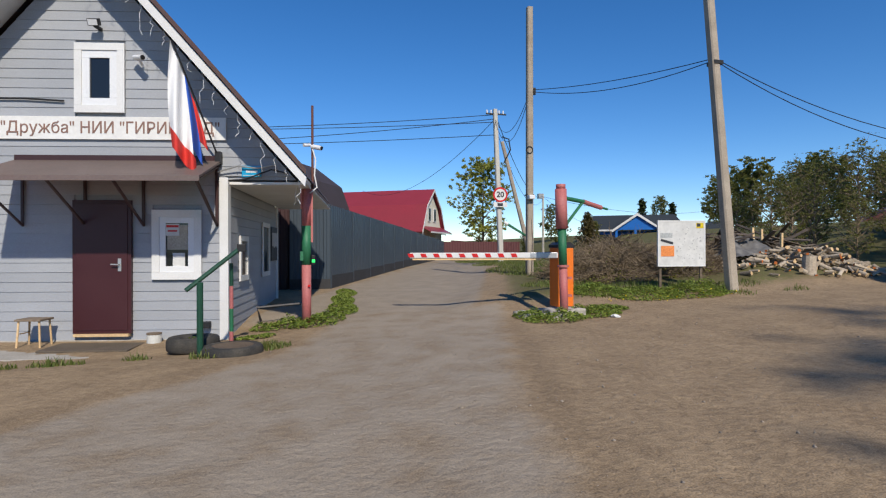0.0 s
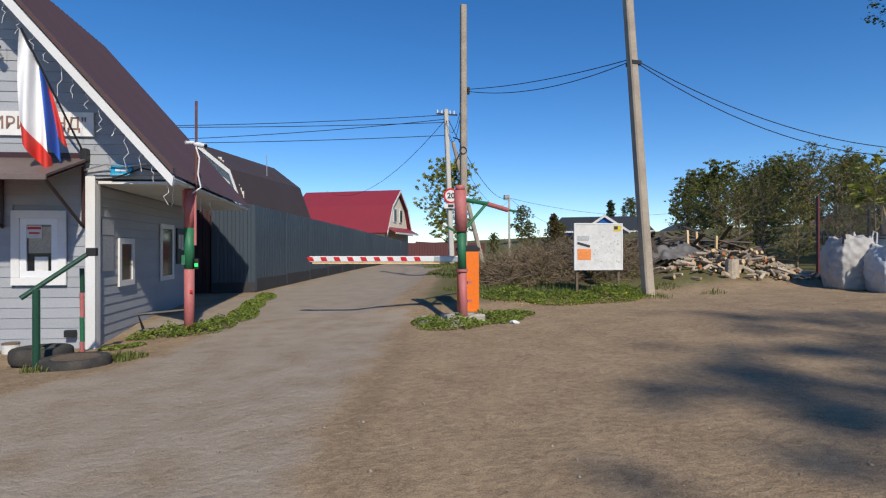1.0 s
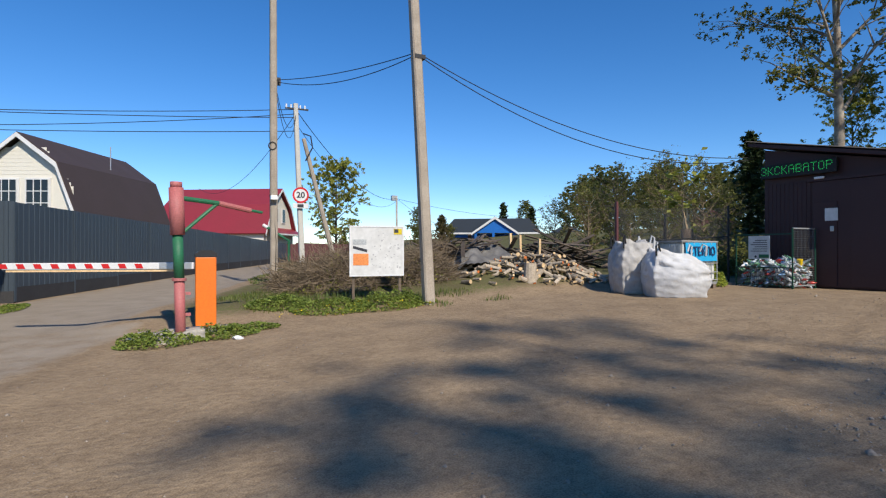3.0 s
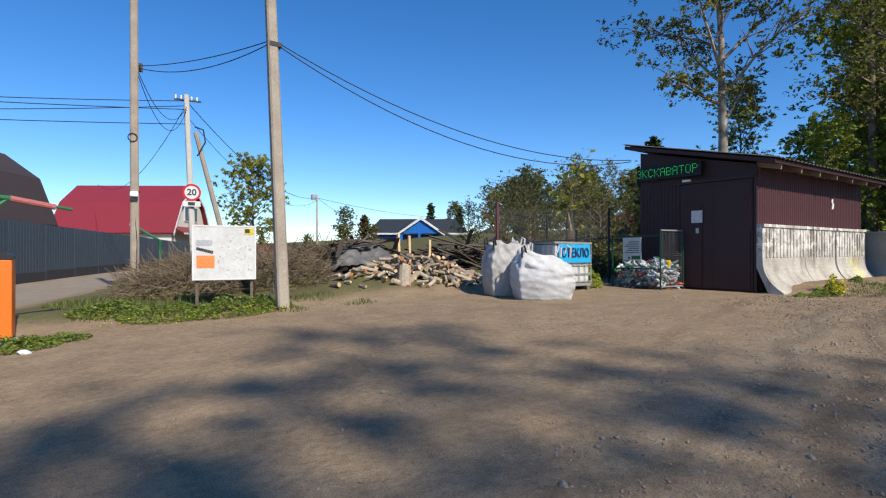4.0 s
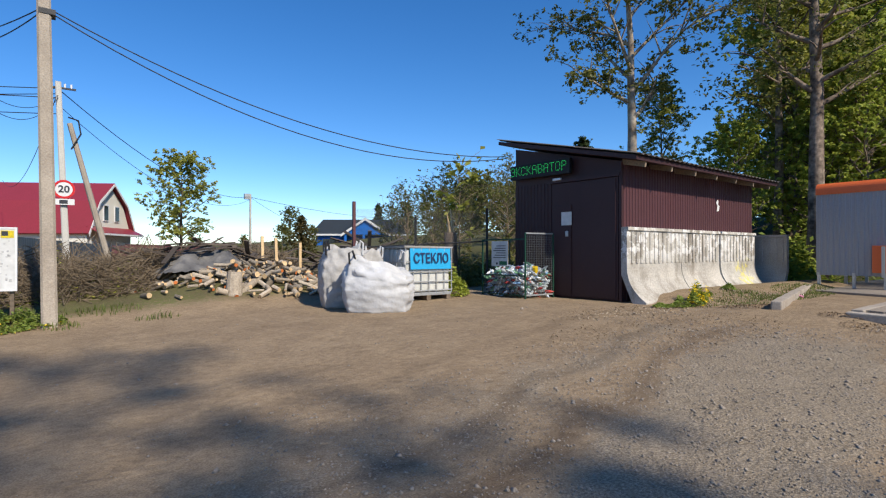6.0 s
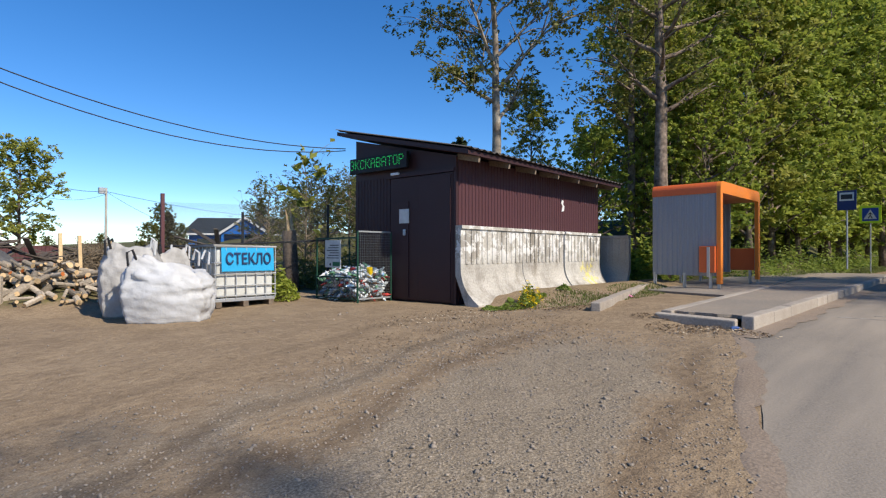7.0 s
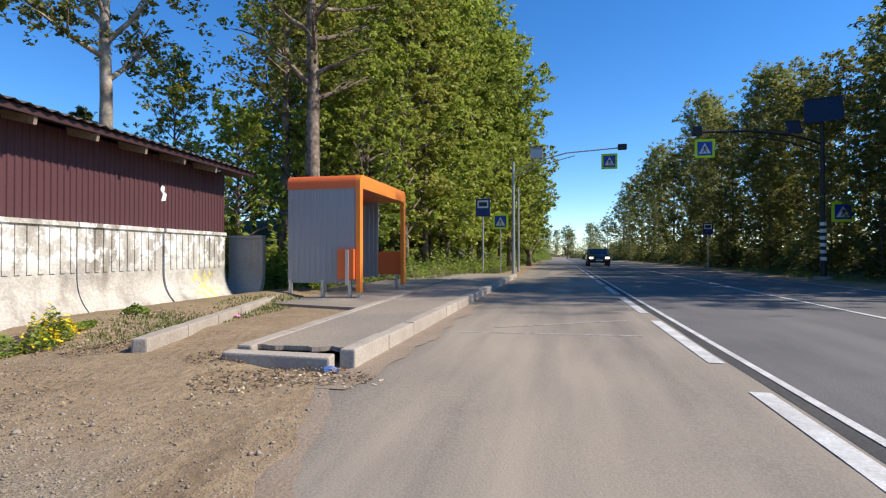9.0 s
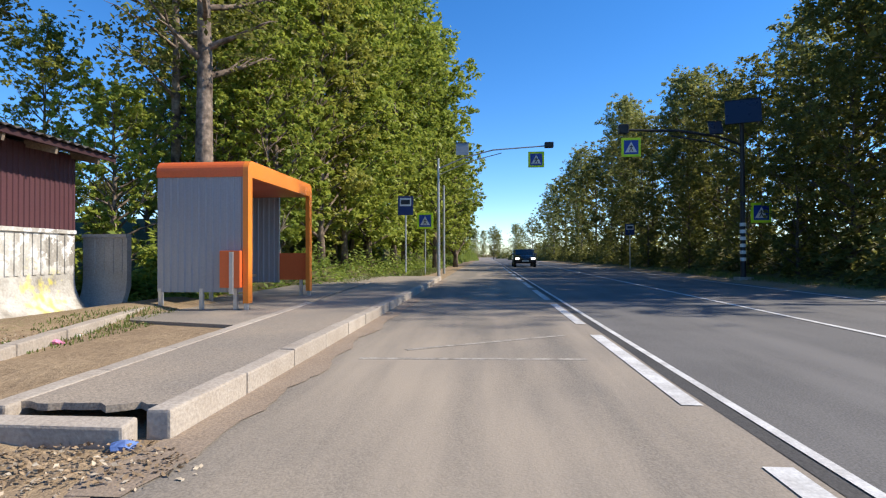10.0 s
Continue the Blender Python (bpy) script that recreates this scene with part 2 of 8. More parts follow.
def box(bm, x0, y0, z0, x1, y1, z1, bevel=0.0, m=None):
    v = bmesh.ops.create_cube(bm, size=1.0)["verts"]
    mat = Matrix.Translation(((x0 + x1) / 2, (y0 + y1) / 2, (z0 + z1) / 2)) @ Matrix.Diagonal((abs(x1 - x0), abs(y1 - y0), abs(z1 - z0), 1))
    bmesh.ops.transform(bm, matrix=(m @ mat) if m else mat, verts=v)
    if bevel:
        e = list({e for q in v for e in q.link_edges})
        bmesh.ops.bevel(bm, geom=e, offset=bevel, segments=2, affect="EDGES", profile=0.6)
    return bm


def boxed(*a, **k):
    return box(bmesh.new(), *a, **k)


def tube(bm, points, radii, sides=8, cap=True):
    """A tapered tube through points."""
    points = [Vector(p) for p in points]
    if not isinstance(radii, (list, tuple)):
        radii = [radii] * len(points)
    rings, side = [], None
    for i, p in enumerate(points):
        d = (points[min(i + 1, len(points) - 1)] - points[max(i - 1, 0)]).normalized()
        if side is None:
            side = d.orthogonal().normalized()
        side = (side - d * side.dot(d)).normalized()
        other = d.cross(side)
        rings.append([bm.verts.new(p + (side * math.cos(a) + other * math.sin(a)) * radii[i]) for a in (2 * math.pi * k / sides for k in range(sides))])
    for a, b in zip(rings, rings[1:]):
        for k in range(sides):
            bm.faces.new((a[k], a[(k + 1) % sides], b[(k + 1) % sides], b[k]))
    if cap:
        bm.faces.new(rings[0][::-1])
        bm.faces.new(rings[-1])
    return bm


def rod(p0, p1, r, sides=10, r1=None):
    return tube(bmesh.new(), [p0, p1], [r, r if r1 is None else r1], sides)


def prism(outline, axis, a, b, bm=None):
    """An outline of (u, w) pushed from a to b along an axis: 'x' (u=y, w=z), 'y' (u=x, w=z), 'z' (u=x, w=y)."""
    bm = bm or bmesh.new()
    place = {"x": lambda u, w, s: (s, u, w), "y": lambda u, w, s: (u, s, w), "z": lambda u, w, s: (u, w, s)}[axis]
    r0 = [bm.verts.new(place(u, w, a)) for u, w in outline]
    r1 = [bm.verts.new(place(u, w, b)) for u, w in outline]
    n = len(outline)
    for i in range(n):
        bm.faces.new((r0[i], r0[(i + 1) % n], r1[(i + 1) % n], r1[i]))
    bm.faces.new(r0[::-1])
    bm.faces.new(r1)
    bmesh.ops.recalc_face_normals(bm, faces=bm.faces)
    return bm


def ribbed(width, height, pitch=0.2, depth=0.02, thick=0.004, top=None):
    """A profiled metal sheet in x-z, its ribs upright, facing -y; top(x) may give the upper edge."""
    prof, x = [], 0.0
    while x < width - 1e-6:
        for dx, d in ((0, 0), (0.5, 0), (0.58, depth), (0.92, depth)):
            if x + dx * pitch <= width:
                prof.append((x + dx * pitch, -d))
        x += pitch
    prof.append((width, 0))
    bm = bmesh.new()
    rows = []
    for off in (0.0, thick):
        for zz in (0, 1):
            rows.append([bm.verts.new((u, w + off, (top(u) if top else height) if zz else 0)) for u, w in prof])
    for i in range(len(prof) - 1):
        bm.faces.new((rows[0][i], rows[0][i + 1], rows[1][i + 1], rows[1][i]))
        bm.faces.new((rows[2][i + 1], rows[2][i], rows[3][i], rows[3][i + 1]))
        bm.faces.new((rows[1][i], rows[1][i + 1], rows[3][i + 1], rows[3][i]))
    for i in (0, len(prof) - 1):
        bm.faces.new((rows[0][i], rows[1][i], rows[3][i], rows[2][i]))
    return bm


def ring(bm, ro, ri, y0, y1, sides=32, at=(0, 0, 0)):
    """A flat ring in x-z round at, from y0 to y1."""
    loops = []
    for r, y in ((ro, y0), (ro, y1), (ri, y1), (ri, y0)):
        loops.append([bm.verts.new((at[0] + r * math.cos(t), at[1] + y, at[2] + r * math.sin(t))) for t in (2 * math.pi * k / sides for k in range(sides))])
    for a, b in zip(loops, loops[1:] + loops[:1]):
        for k in range(sides):
            bm.faces.new((a[k], a[(k + 1) % sides], b[(k + 1) % sides], b[k]))
    bmesh.ops.recalc_face_normals(bm, faces=bm.faces)
    return bm


def lettering(text, size, depth=0.003, bold=0.0):
    """Raised letters, centred, in x-z and facing -y."""
    cu = bpy.data.curves.new("text", "FONT")
    cu.body, cu.size, cu.extrude, cu.align_x, cu.align_y, cu.offset = text, size, depth, "CENTER", "CENTER", bold
    cu.resolution_u = 3
    tmp = new("text", cu)
    bpy.context.view_layer.update()
    me = bpy.data.meshes.new_from_object(tmp.evaluated_get(bpy.context.evaluated_depsgraph_get()))
    bm = bmesh.new()
    bm.from_mesh(me)
    bmesh.ops.transform(bm, matrix=pose(0, 0, 0, 90, 0, 0), verts=bm.verts)
    bpy.data.objects.remove(tmp)
    bpy.data.curves.remove(cu)
    bpy.data.meshes.remove(me)
    return bm


def moved(bm, m):
    bmesh.ops.transform(bm, matrix=m, verts=bm.verts)
    return bm


def smoothstep(a, b, x):
    t = np.clip((np.asarray(x, dtype=float) - a) / (b - a), 0, 1)
    return t * t * (3 - 2 * t)


# ---- the lie of the land ----
def ripple(x, y):
    return 0.5 * (np.sin(0.9 * x + 1.7 * np.sin(0.6 * y)) * np.cos(0.8 * y + 0.7)) + 0.3 * np.sin(2.3 * x + 1.1 * y) * np.sin(1.9 * y - 0.8 * x) + 0.2 * np.sin(4.7 * x - 3.1 * y + 1.3 * np.sin(2.2 * x))


FENCE_A, FENCE_B = Vector((0.74, 15.6)), Vector((12.2, 47.2))


def lane_side(x, y):
    """Metres to the east of the sheet fence's line."""
    return (x - FENCE_A.x) - (y - FENCE_A.y) * (FENCE_B.x - FENCE_A.x) / (FENCE_B.y - FENCE_A.y)


def road_edge(x):
    return 1.0 - 0.29 * np.clip(17.3 - np.asarray(x, dtype=float), 0, 9.0)


def ground_z(x, y):
    x, y = np.asarray(x, dtype=float), np.asarray(y, dtype=float)
    zx = np.interp(x, [-60, -10, 0, 4, 8, 12, 16, 20, 60, 160], [-0.3, -0.15, 0, 0.06, 0.25, 0.42, 0.49, 0.49, 0.52, 0.3])
    back = smoothstep(12, 40, y)
    z = zx * (1 - 0.6 * back) + 0.026 * np.clip(y - 8, 0, 3.5) + 0.0105 * np.clip(y - 11.5, 0, 14.5)
    z = z - 0.10 * smoothstep(0.5, -1.2, x) * smoothstep(6.5, 8.0, y) * smoothstep(11, 9, y)
    # the rough strip beside the lane and the mound under the wood heaps
    strip = smoothstep(3.6, 5.2, lane_side(x, y)) * smoothstep(9.0, 10.6, y) * smoothstep(15.5, 13.0, x)
    z = z + strip * (0.16 + 0.06 * ripple(x, y))
    z = z + 0.35 * np.exp(-((x - 11.6) / 2.2) ** 2 - ((y - 12.6) / 1.7) ** 2)
    z = z + 0.16 * smoothstep(3.9, 5.0, y) * smoothstep(6.2, 5.6, y) * smoothstep(17.6, 18.4, x) * smoothstep(25.5, 24.5, x)
    z = z + 0.09 * smoothstep(16.5, 17.6, x) * smoothstep(1.5, 2.3, y) * smoothstep(4.5, 3.2, y) * smoothstep(19.5, 18.5, x)
    z = z + 0.10 * smoothstep(18.5, 19.2, x) * smoothstep(1.9, 2.4, y) * smoothstep(6.0, 5.0, y) * smoothstep(27, 26, x)
    # the bank under the trees
    z = z + 0.9 * smoothstep(7.2, 12.0, y) * smoothstep(27, 32, x) + 0.5 * smoothstep(3.4, 6.0, y) * smoothstep(29, 33, x)
    z = z + 1.5 * smoothstep(6.5, 14.0, y) * smoothstep(32, 42, x)
    z = z + 1.5 * smoothstep(-10.6, -15.5, y)
    # bare open yard: shallow ruts
    yard = smoothstep(-1.5, 0.5, y) * smoothstep(8.8, 7.5, y) * smoothstep(-2, 1, x) * smoothstep(17, 15.5, x)
    z = z + yard * 0.018 * ripple(x * 1.3, y * 1.3)
    road = smoothstep(0.1, -0.15, y - road_edge(x)) * smoothstep(-9.9, -9.6, y)
    return z - 0.02 * road


def gz(x, y):
    return float(ground_z(x, y))

# ---- ground ----
def ground_material():
    m = bpy.data.materials.new("ground")
    m.use_nodes = True
    nt = m.node_tree
    n, link = nt.nodes, nt.links.new
    bsdf = n["Principled BSDF"]
    bsdf.inputs["Roughness"].default_value, bsdf.inputs["Specular IOR Level"].default_value = 0.92, 0.2
    geo, att = n.new("ShaderNodeNewGeometry"), n.new("ShaderNodeVertexColor")
    att.layer_name = "surface"
    sep = n.new("ShaderNodeSeparateColor")
    link(att.outputs["Color"], sep.inputs[0])

    def tex(scale, detail=5, rough=0.55):
        t = n.new("ShaderNodeTexNoise")
        t.inputs["Scale"].default_value, t.inputs["Detail"].default_value, t.inputs["Roughness"].default_value = scale, detail, rough
        link(geo.outputs["Position"], t.inputs["Vector"])
        return t.outputs["Fac"]

    def ramp(fac, *stops):
        r = n.new("ShaderNodeValToRGB")
        els = r.color_ramp.elements
        els[0].position, els[0].color = stops[0][0], (*stops[0][1], 1)
        els[1].position, els[1].color = stops[-1][0], (*stops[-1][1], 1)
        for p, c in stops[1:-1]:
            els.new(p).color = (*c, 1)
        link(fac, r.inputs[0])
        return r.outputs[0]

    def mixed(fac, a, b, mode="MIX"):
        x = n.new("ShaderNodeMix")
        x.data_type, x.blend_type = "RGBA", mode
        for sock, v in ((0, fac), (6, a), (7, b)):
            if isinstance(v, (float, tuple)):
                x.inputs[sock].default_value = v
            else:
                link(v, x.inputs[sock])
        return x.outputs[2]

    def mask(channel, wobble, amount, lo, hi):
        s = n.new("ShaderNodeMath")
        s.operation = "MULTIPLY_ADD"
        s.inputs[1].default_value = amount
        link(wobble, s.inputs[0])
        link(channel, s.inputs[2])
        r = n.new("ShaderNodeMapRange")
        r.inputs["From Min"].default_value, r.inputs["From Max"].default_value = lo + amount / 2, hi + amount / 2
        link(s.outputs[0], r.inputs["Value"])
        return r.outputs["Result"]

    broad, mid, fine, grit = tex(0.35), tex(2.2), tex(14), tex(90, 3)
    dirt = ramp(broad, (0.32, (0.2, 0.135, 0.078)), (0.5, (0.275, 0.197, 0.12)), (0.68, (0.30, 0.22, 0.138)))
    dirt = mixed(0.55, dirt, ramp(mid, (0.36, (0.13, 0.085, 0.05)), (0.62, (0.34, 0.255, 0.165))))
    dirt = mixed(0.42, dirt, ramp(fine, (0.32, (0.1, 0.072, 0.046)), (0.68, (0.36, 0.282, 0.19))))
    dirt = mixed(0.3, dirt, ramp(grit, (0.36, (0.07, 0.052, 0.038)), (0.62, (0.40, 0.32, 0.24))))
    lane = ramp(mid, (0.3, (0.225, 0.185, 0.145)), (0.7, (0.32, 0.272, 0.222)))
    lane = mixed(0.4, lane, ramp(grit, (0.3, (0.12, 0.108, 0.095)), (0.7, (0.34, 0.31, 0.275))))
    pebble = tex(70, 4, 0.7)
    gravel = mixed(0.65, ramp(mid, (0.3, (0.19, 0.155, 0.115)), (0.7, (0.29, 0.24, 0.182))), ramp(pebble, (0.34, (0.05, 0.041, 0.031)), (0.52, (0.24, 0.2, 0.152)), (0.7, (0.5, 0.435, 0.35))))
    turf = mixed(0.5, ramp(mid, (0.3, (0.085, 0.075, 0.04)), (0.7, (0.10, 0.12, 0.035))), ramp(fine, (0.3, (0.05, 0.045, 0.025)), (0.7, (0.15, 0.14, 0.065))))
    col = mixed(mask(sep.outputs["Red"], mid, 0.9, 0.35, 0.75), dirt, lane)
    col = mixed(mask(sep.outputs["Blue"], fine, 0.9, 0.3, 0.8), col, gravel)
    col = mixed(mask(sep.outputs["Green"], fine, 1.0, 0.35, 0.75), col, turf)
    damp = mask(att.outputs["Alpha"], mid, 0.8, 0.35, 0.9)
    col = mixed(damp, col, mixed(1.0, col, (0.62, 0.6, 0.6, 1.0), "MULTIPLY"))
    col = mixed(1.0, col, (1.13, 1.09, 1.0, 1.0), "MULTIPLY")
    link(col, bsdf.inputs["Base Color"])
    h = n.new("ShaderNodeMath")
    h.operation = "MULTIPLY_ADD"
    h.inputs[1].default_value = 0.35
    link(grit, h.inputs[0])
    link(fine, h.inputs[2])
    b = n.new("ShaderNodeBump")
    b.inputs["Strength"].default_value, b.inputs["Distance"].default_value = 0.7, 0.035
    link(h.outputs[0], b.inputs["Height"])
    link(b.outputs["Normal"], bsdf.inputs["Normal"])
    return m


def spread(fine0, fine1, step, far0, far1, count=34):
    mid = np.arange(fine0, fine1 + 1e-6, step)
    out = np.geomspace(step * 2, far1 - fine1, count) + fine1
    low = fine0 - np.geomspace(step * 2, fine0 - far0, count)[::-1]
    return np.concatenate([low, mid, out])


def lane_mask(x, y):
    """The old patched lane: past the barrier beside the fence, then fanning out over the yard."""
    s = lane_side(x, y)
    up = smoothstep(0.0, 0.5, s) * smoothstep(4.9, 4.2, s) * smoothstep(9.0, 10.5, y)
    mid_x = np.interp(y, [-4, 0, 4, 7, 10], [-3.6, -2.6, -0.4, 1.3, 2.2])
    half = np.interp(y, [-4, 0, 4, 7, 10], [4.6, 3.6, 2.1, 1.45, 1.6])
    down = smoothstep(half + 0.4, half - 0.3, np.abs(x - mid_x)) * smoothstep(10.5, 9.6, y) * 0.72
    return np.maximum(up, down)


def grass_mask(x, y):
    s = lane_side(x, y)
    g = smoothstep(4.6, 5.6, s) * smoothstep(9.2, 10.4, y) * smoothstep(16.5, 15, x) * 0.75
    g = np.maximum(g, smoothstep(19, 22, y) * smoothstep(5.0, 6.5, s))
    g = np.maximum(g, smoothstep(9.8, 11.0, y) * smoothstep(12, 16, x))
    g = np.maximum(g, smoothstep(4.0, 4.6, y) * smoothstep(17.8, 19, x) * 0.42)
    g = np.maximum(g, smoothstep(2.0, 3.4, y) * smoothstep(28, 31, x))
    g = np.maximum(g, smoothstep(-10.3, -11.5, y))
    g = np.maximum(g, smoothstep(-1.2, -3, x) * smoothstep(14, 18, y))
    return g


gx, gy = spread(-6, 25, 0.14, -900, 1500), spread(-3, 14, 0.14, -900, 1500)
GX, GY = np.meshgrid(gx, gy)
GZ = ground_z(GX, GY) + np.where((GX > -6) & (GX < 25) & (GY > -3) & (GY < 14), 1, 0) * np.random.normal(0, 0.0025, GX.shape)
nx, ny = len(gx), len(gy)
idx = np.arange(nx * ny).reshape(ny, nx)
quads = np.stack([idx[:-1, :-1], idx[:-1, 1:], idx[1:, 1:], idx[1:, :-1]], -1).reshape(-1, 4)
ground = array_part("ground", np.stack([GX, GY, GZ], -1).reshape(-1, 3), quads, ground_material(), smooth=True)
tagged(ground, "dry brown dirt yard with worn asphalt and rough grass", "ground", kind="structure")
layer = ground.data.color_attributes.new("surface", "FLOAT_COLOR", "POINT")
grav = smoothstep(-0.2, 0.8, road_edge(GX) + 3.9 - GY) * smoothstep(7.0, 9.5, GX) * smoothstep(16.6, 14.6, GX)
off = GY - road_edge(GX) + 0.25 * ripple(GX, GY)
grav = grav * np.clip(np.interp(off, [0, 0.5, 0.85, 1.9, 2.2, 2.6, 2.9, 3.3, 4.2], [0.05, 0.1, 0.95, 1.0, 0.3, 0.2, 0.7, 0.5, 0.1]) + 0.25 * ripple(GX * 2, GY * 2), 0, 1)


def wheel_tracks(x, y, off):
    """Packed darker soil where wheels run: along the road, and round the lane's edge."""
    wave = 0.25 * ripple(x * 0.5, y * 0.5)
    t = sum(a * np.exp(-((off + wave - c) / w) ** 2) for c, w, a in ((0.5, 0.16, 0.8), (2.3, 0.2, 0.9), (2.95, 0.16, 0.8), (4.3, 0.25, 0.6), (5.0, 0.2, 0.5)))
    t = t * smoothstep(5.0, 8.0, x) * smoothstep(17.5, 15.5, x)
    side = np.abs(x - np.interp(y, [-4, 0, 4, 7, 10], [-3.6, -2.6, -0.4, 1.3, 2.2])) - np.interp(y, [-4, 0, 4, 7, 10], [4.6, 3.6, 2.1, 1.45, 1.6])
    edge = (0.5 * np.exp(-((side - 0.15 + wave) / 0.3) ** 2) + 0.4 * np.exp(-((side - 1.1 + wave) / 0.3) ** 2)) * smoothstep(9.5, 7.5, y)
    return np.clip(np.maximum(t, edge) + 0.15 * ripple(x * 1.7, y * 1.7), 0, 1)


colours = np.stack([lane_mask(GX, GY), grass_mask(GX, GY), grav, wheel_tracks(GX, GY, off)], -1).reshape(-1)
layer.data.foreach_set("color", colours.astype(np.float32))


# ---- main road ----
def asphalt(name, base, second):
    m = material(name, base, 0.85, 0.42, 75, 0.7, 0.2, second=second, mix=0.9, spec=0.3)
    return m


def streaked(m, colour, amount):
    """Dust worn into long streaks by wheels, over the material's own grain."""
    nt = m.node_tree
    shader = next(n for n in nt.nodes if n.type == "BSDF_PRINCIPLED")
    base = shader.inputs["Base Color"].links[0].from_socket
    co = nt.nodes.new("ShaderNodeTexCoord")
    stretch = nt.nodes.new("ShaderNodeMapping")
    stretch.inputs["Scale"].default_value = (0.16, 1.5, 1)
    n1 = nt.nodes.new("ShaderNodeTexNoise")
    n1.inputs["Scale"].default_value, n1.inputs["Detail"].default_value = 1.0, 7
    ramp = nt.nodes.new("ShaderNodeMapRange")
    ramp.inputs["From Min"].default_value, ramp.inputs["From Max"].default_value = 0.42, 0.68
    ramp.inputs["To Max"].default_value = amount
    mix = nt.nodes.new("ShaderNodeMix")
    mix.data_type = "RGBA"
    mix.inputs[7].default_value = (*colour, 1)
    nt.links.new(co.outputs["Object"], stretch.inputs["Vector"])
    nt.links.new(stretch.outputs["Vector"], n1.inputs["Vector"])
    nt.links.new(n1.outputs["Fac"], ramp.inputs["Value"])
    nt.links.new(ramp.outputs["Result"], mix.inputs[0])
    nt.links.new(base, mix.inputs[6])
    nt.links.new(mix.outputs[2], shader.inputs["Base Color"])
    return m


ASPHALT = streaked(asphalt("asphalt", (0.165, 0.147, 0.124), (0.235, 0.2, 0.158)), (0.36, 0.3, 0.23), 0.8)
ASPHALT_FAR = streaked(asphalt("grey_asphalt", (0.135, 0.128, 0.12), (0.105, 0.1, 0.095)), (0.175, 0.165, 0.153), 0.7)
ASPHALT_WALK = asphalt("footway_asphalt", (0.23, 0.2, 0.165), (0.31, 0.255, 0.195))
LINE = material("road_paint", (0.62, 0.61, 0.585), 0.75, 0.2, 60, 5, 0.1, second=(0.36, 0.345, 0.32), mix=0.75)
ROAD_LIFT = 0.012


def strip(name, xs, y0, y1, lift, mat, parent, label="", rows=6, sink=0.0):
    """A sheet along the road between two edges, draped on the ground."""
    xs = np.asarray(xs)
    e0, e1 = (np.array([f(x) if callable(f) else f for x in xs], dtype=float) for f in (y0, y1))
    k = np.linspace(0, 1, rows)
    Y = e0[:, None] * (1 - k) + e1[:, None] * k
    X = np.repeat(xs[:, None], rows, 1)
    Z = np.interp(X, xs, [gz(x, -5.0) for x in xs]) + lift - sink * np.clip(2 * k - 1, 0, 1) ** 2
    i = np.arange(len(xs) * rows).reshape(len(xs), rows)
    q = np.stack([i[:-1, :-1], i[1:, :-1], i[1:, 1:], i[:-1, 1:]], -1).reshape(-1, 4)
    return array_part(name, np.stack([X, Y, Z], -1).reshape(-1, 3), q, mat, parent, label)


road = thing("road", label="grey two-lane asphalt road with white lines", category="road", kind="structure")
road_x = np.concatenate([[-400, -150, -60], np.arange(-20, 60, 0.2), [70, 90, 120, 160, 220, 250]])
strip("bus_bay", road_x, -2.28, lambda x: float(road_edge(x)) + 0.02 * math.sin(3 * x), ROAD_LIFT + 0.004, ASPHALT, road, "dusty brownish asphalt")
strip("carriageway", road_x, -9.6, -2.28, ROAD_LIFT, ASPHALT_FAR, road, "blue-grey asphalt")
strip("centre_line", road_x, -2.47, -2.40, ROAD_LIFT + 0.008, LINE, road)
strip("edge_line", road_x, lambda x: -5.75 - 0.012 * max(x - 22, 0), lambda x: -5.65 - 0.012 * max(x - 22, 0), ROAD_LIFT + 0.008, LINE, road)
strip("far_edge_line", road_x, -9.2, -9.1, ROAD_LIFT + 0.008, LINE, road)
for k in range(-6, 24):
    x0 = 18.62 - 4.33 + 4.33 * k
    if x0 < 58:
        strip("dash", np.linspace(x0, x0 + 3.25, 6), -2.235, -2.09, ROAD_LIFT + 0.010, LINE, road)

TAR = asphalt("tar_joint", (0.05, 0.048, 0.046), (0.08, 0.075, 0.07))
strip("tar_joint", np.arange(-20, 70, 0.8), lambda x: -2.392 - 0.006 * math.sin(x), lambda x: -2.275 + 0.012 * math.sin(1.7 * x), ROAD_LIFT + 0.006, TAR, road, "black tar joint")
FADED = material("faded_paint", (0.36, 0.325, 0.275), 0.85, 0.25, 40, 8, 0.1, second=(0.22, 0.19, 0.155), mix=1.0)
part("faded_mark", moved(boxed(-0.045, -1.35, 0, 0.045, 0.9, 0.002), pose(20.2, -0.4, gz(20.2, -5) + ROAD_LIFT + 0.0045, 0, 0, 2)), FADED, road, "worn stop marking")
part("faded_mark", moved(boxed(-0.045, -1.2, 0, 0.045, 1.0, 0.002), pose(21.2, -0.75, gz(21.2, -5) + ROAD_LIFT + 0.0065, 0, 0, 32)), FADED, road)
DUST = material("gutter_dust", (0.265, 0.205, 0.15), 0.95, 0.3, 60, 3, 0.3, second=(0.22, 0.16, 0.11))
strip("gutter_dust", np.arange(17.0, 37, 0.12), lambda x: 0.74 - 0.14 * noise.noise(Vector((x * 1.1, 0, 0))) - 0.05 * noise.noise(Vector((x * 5, 3, 0))), 1.04, ROAD_LIFT + 0.012, DUST, road, "brown grit along the kerb", 7)

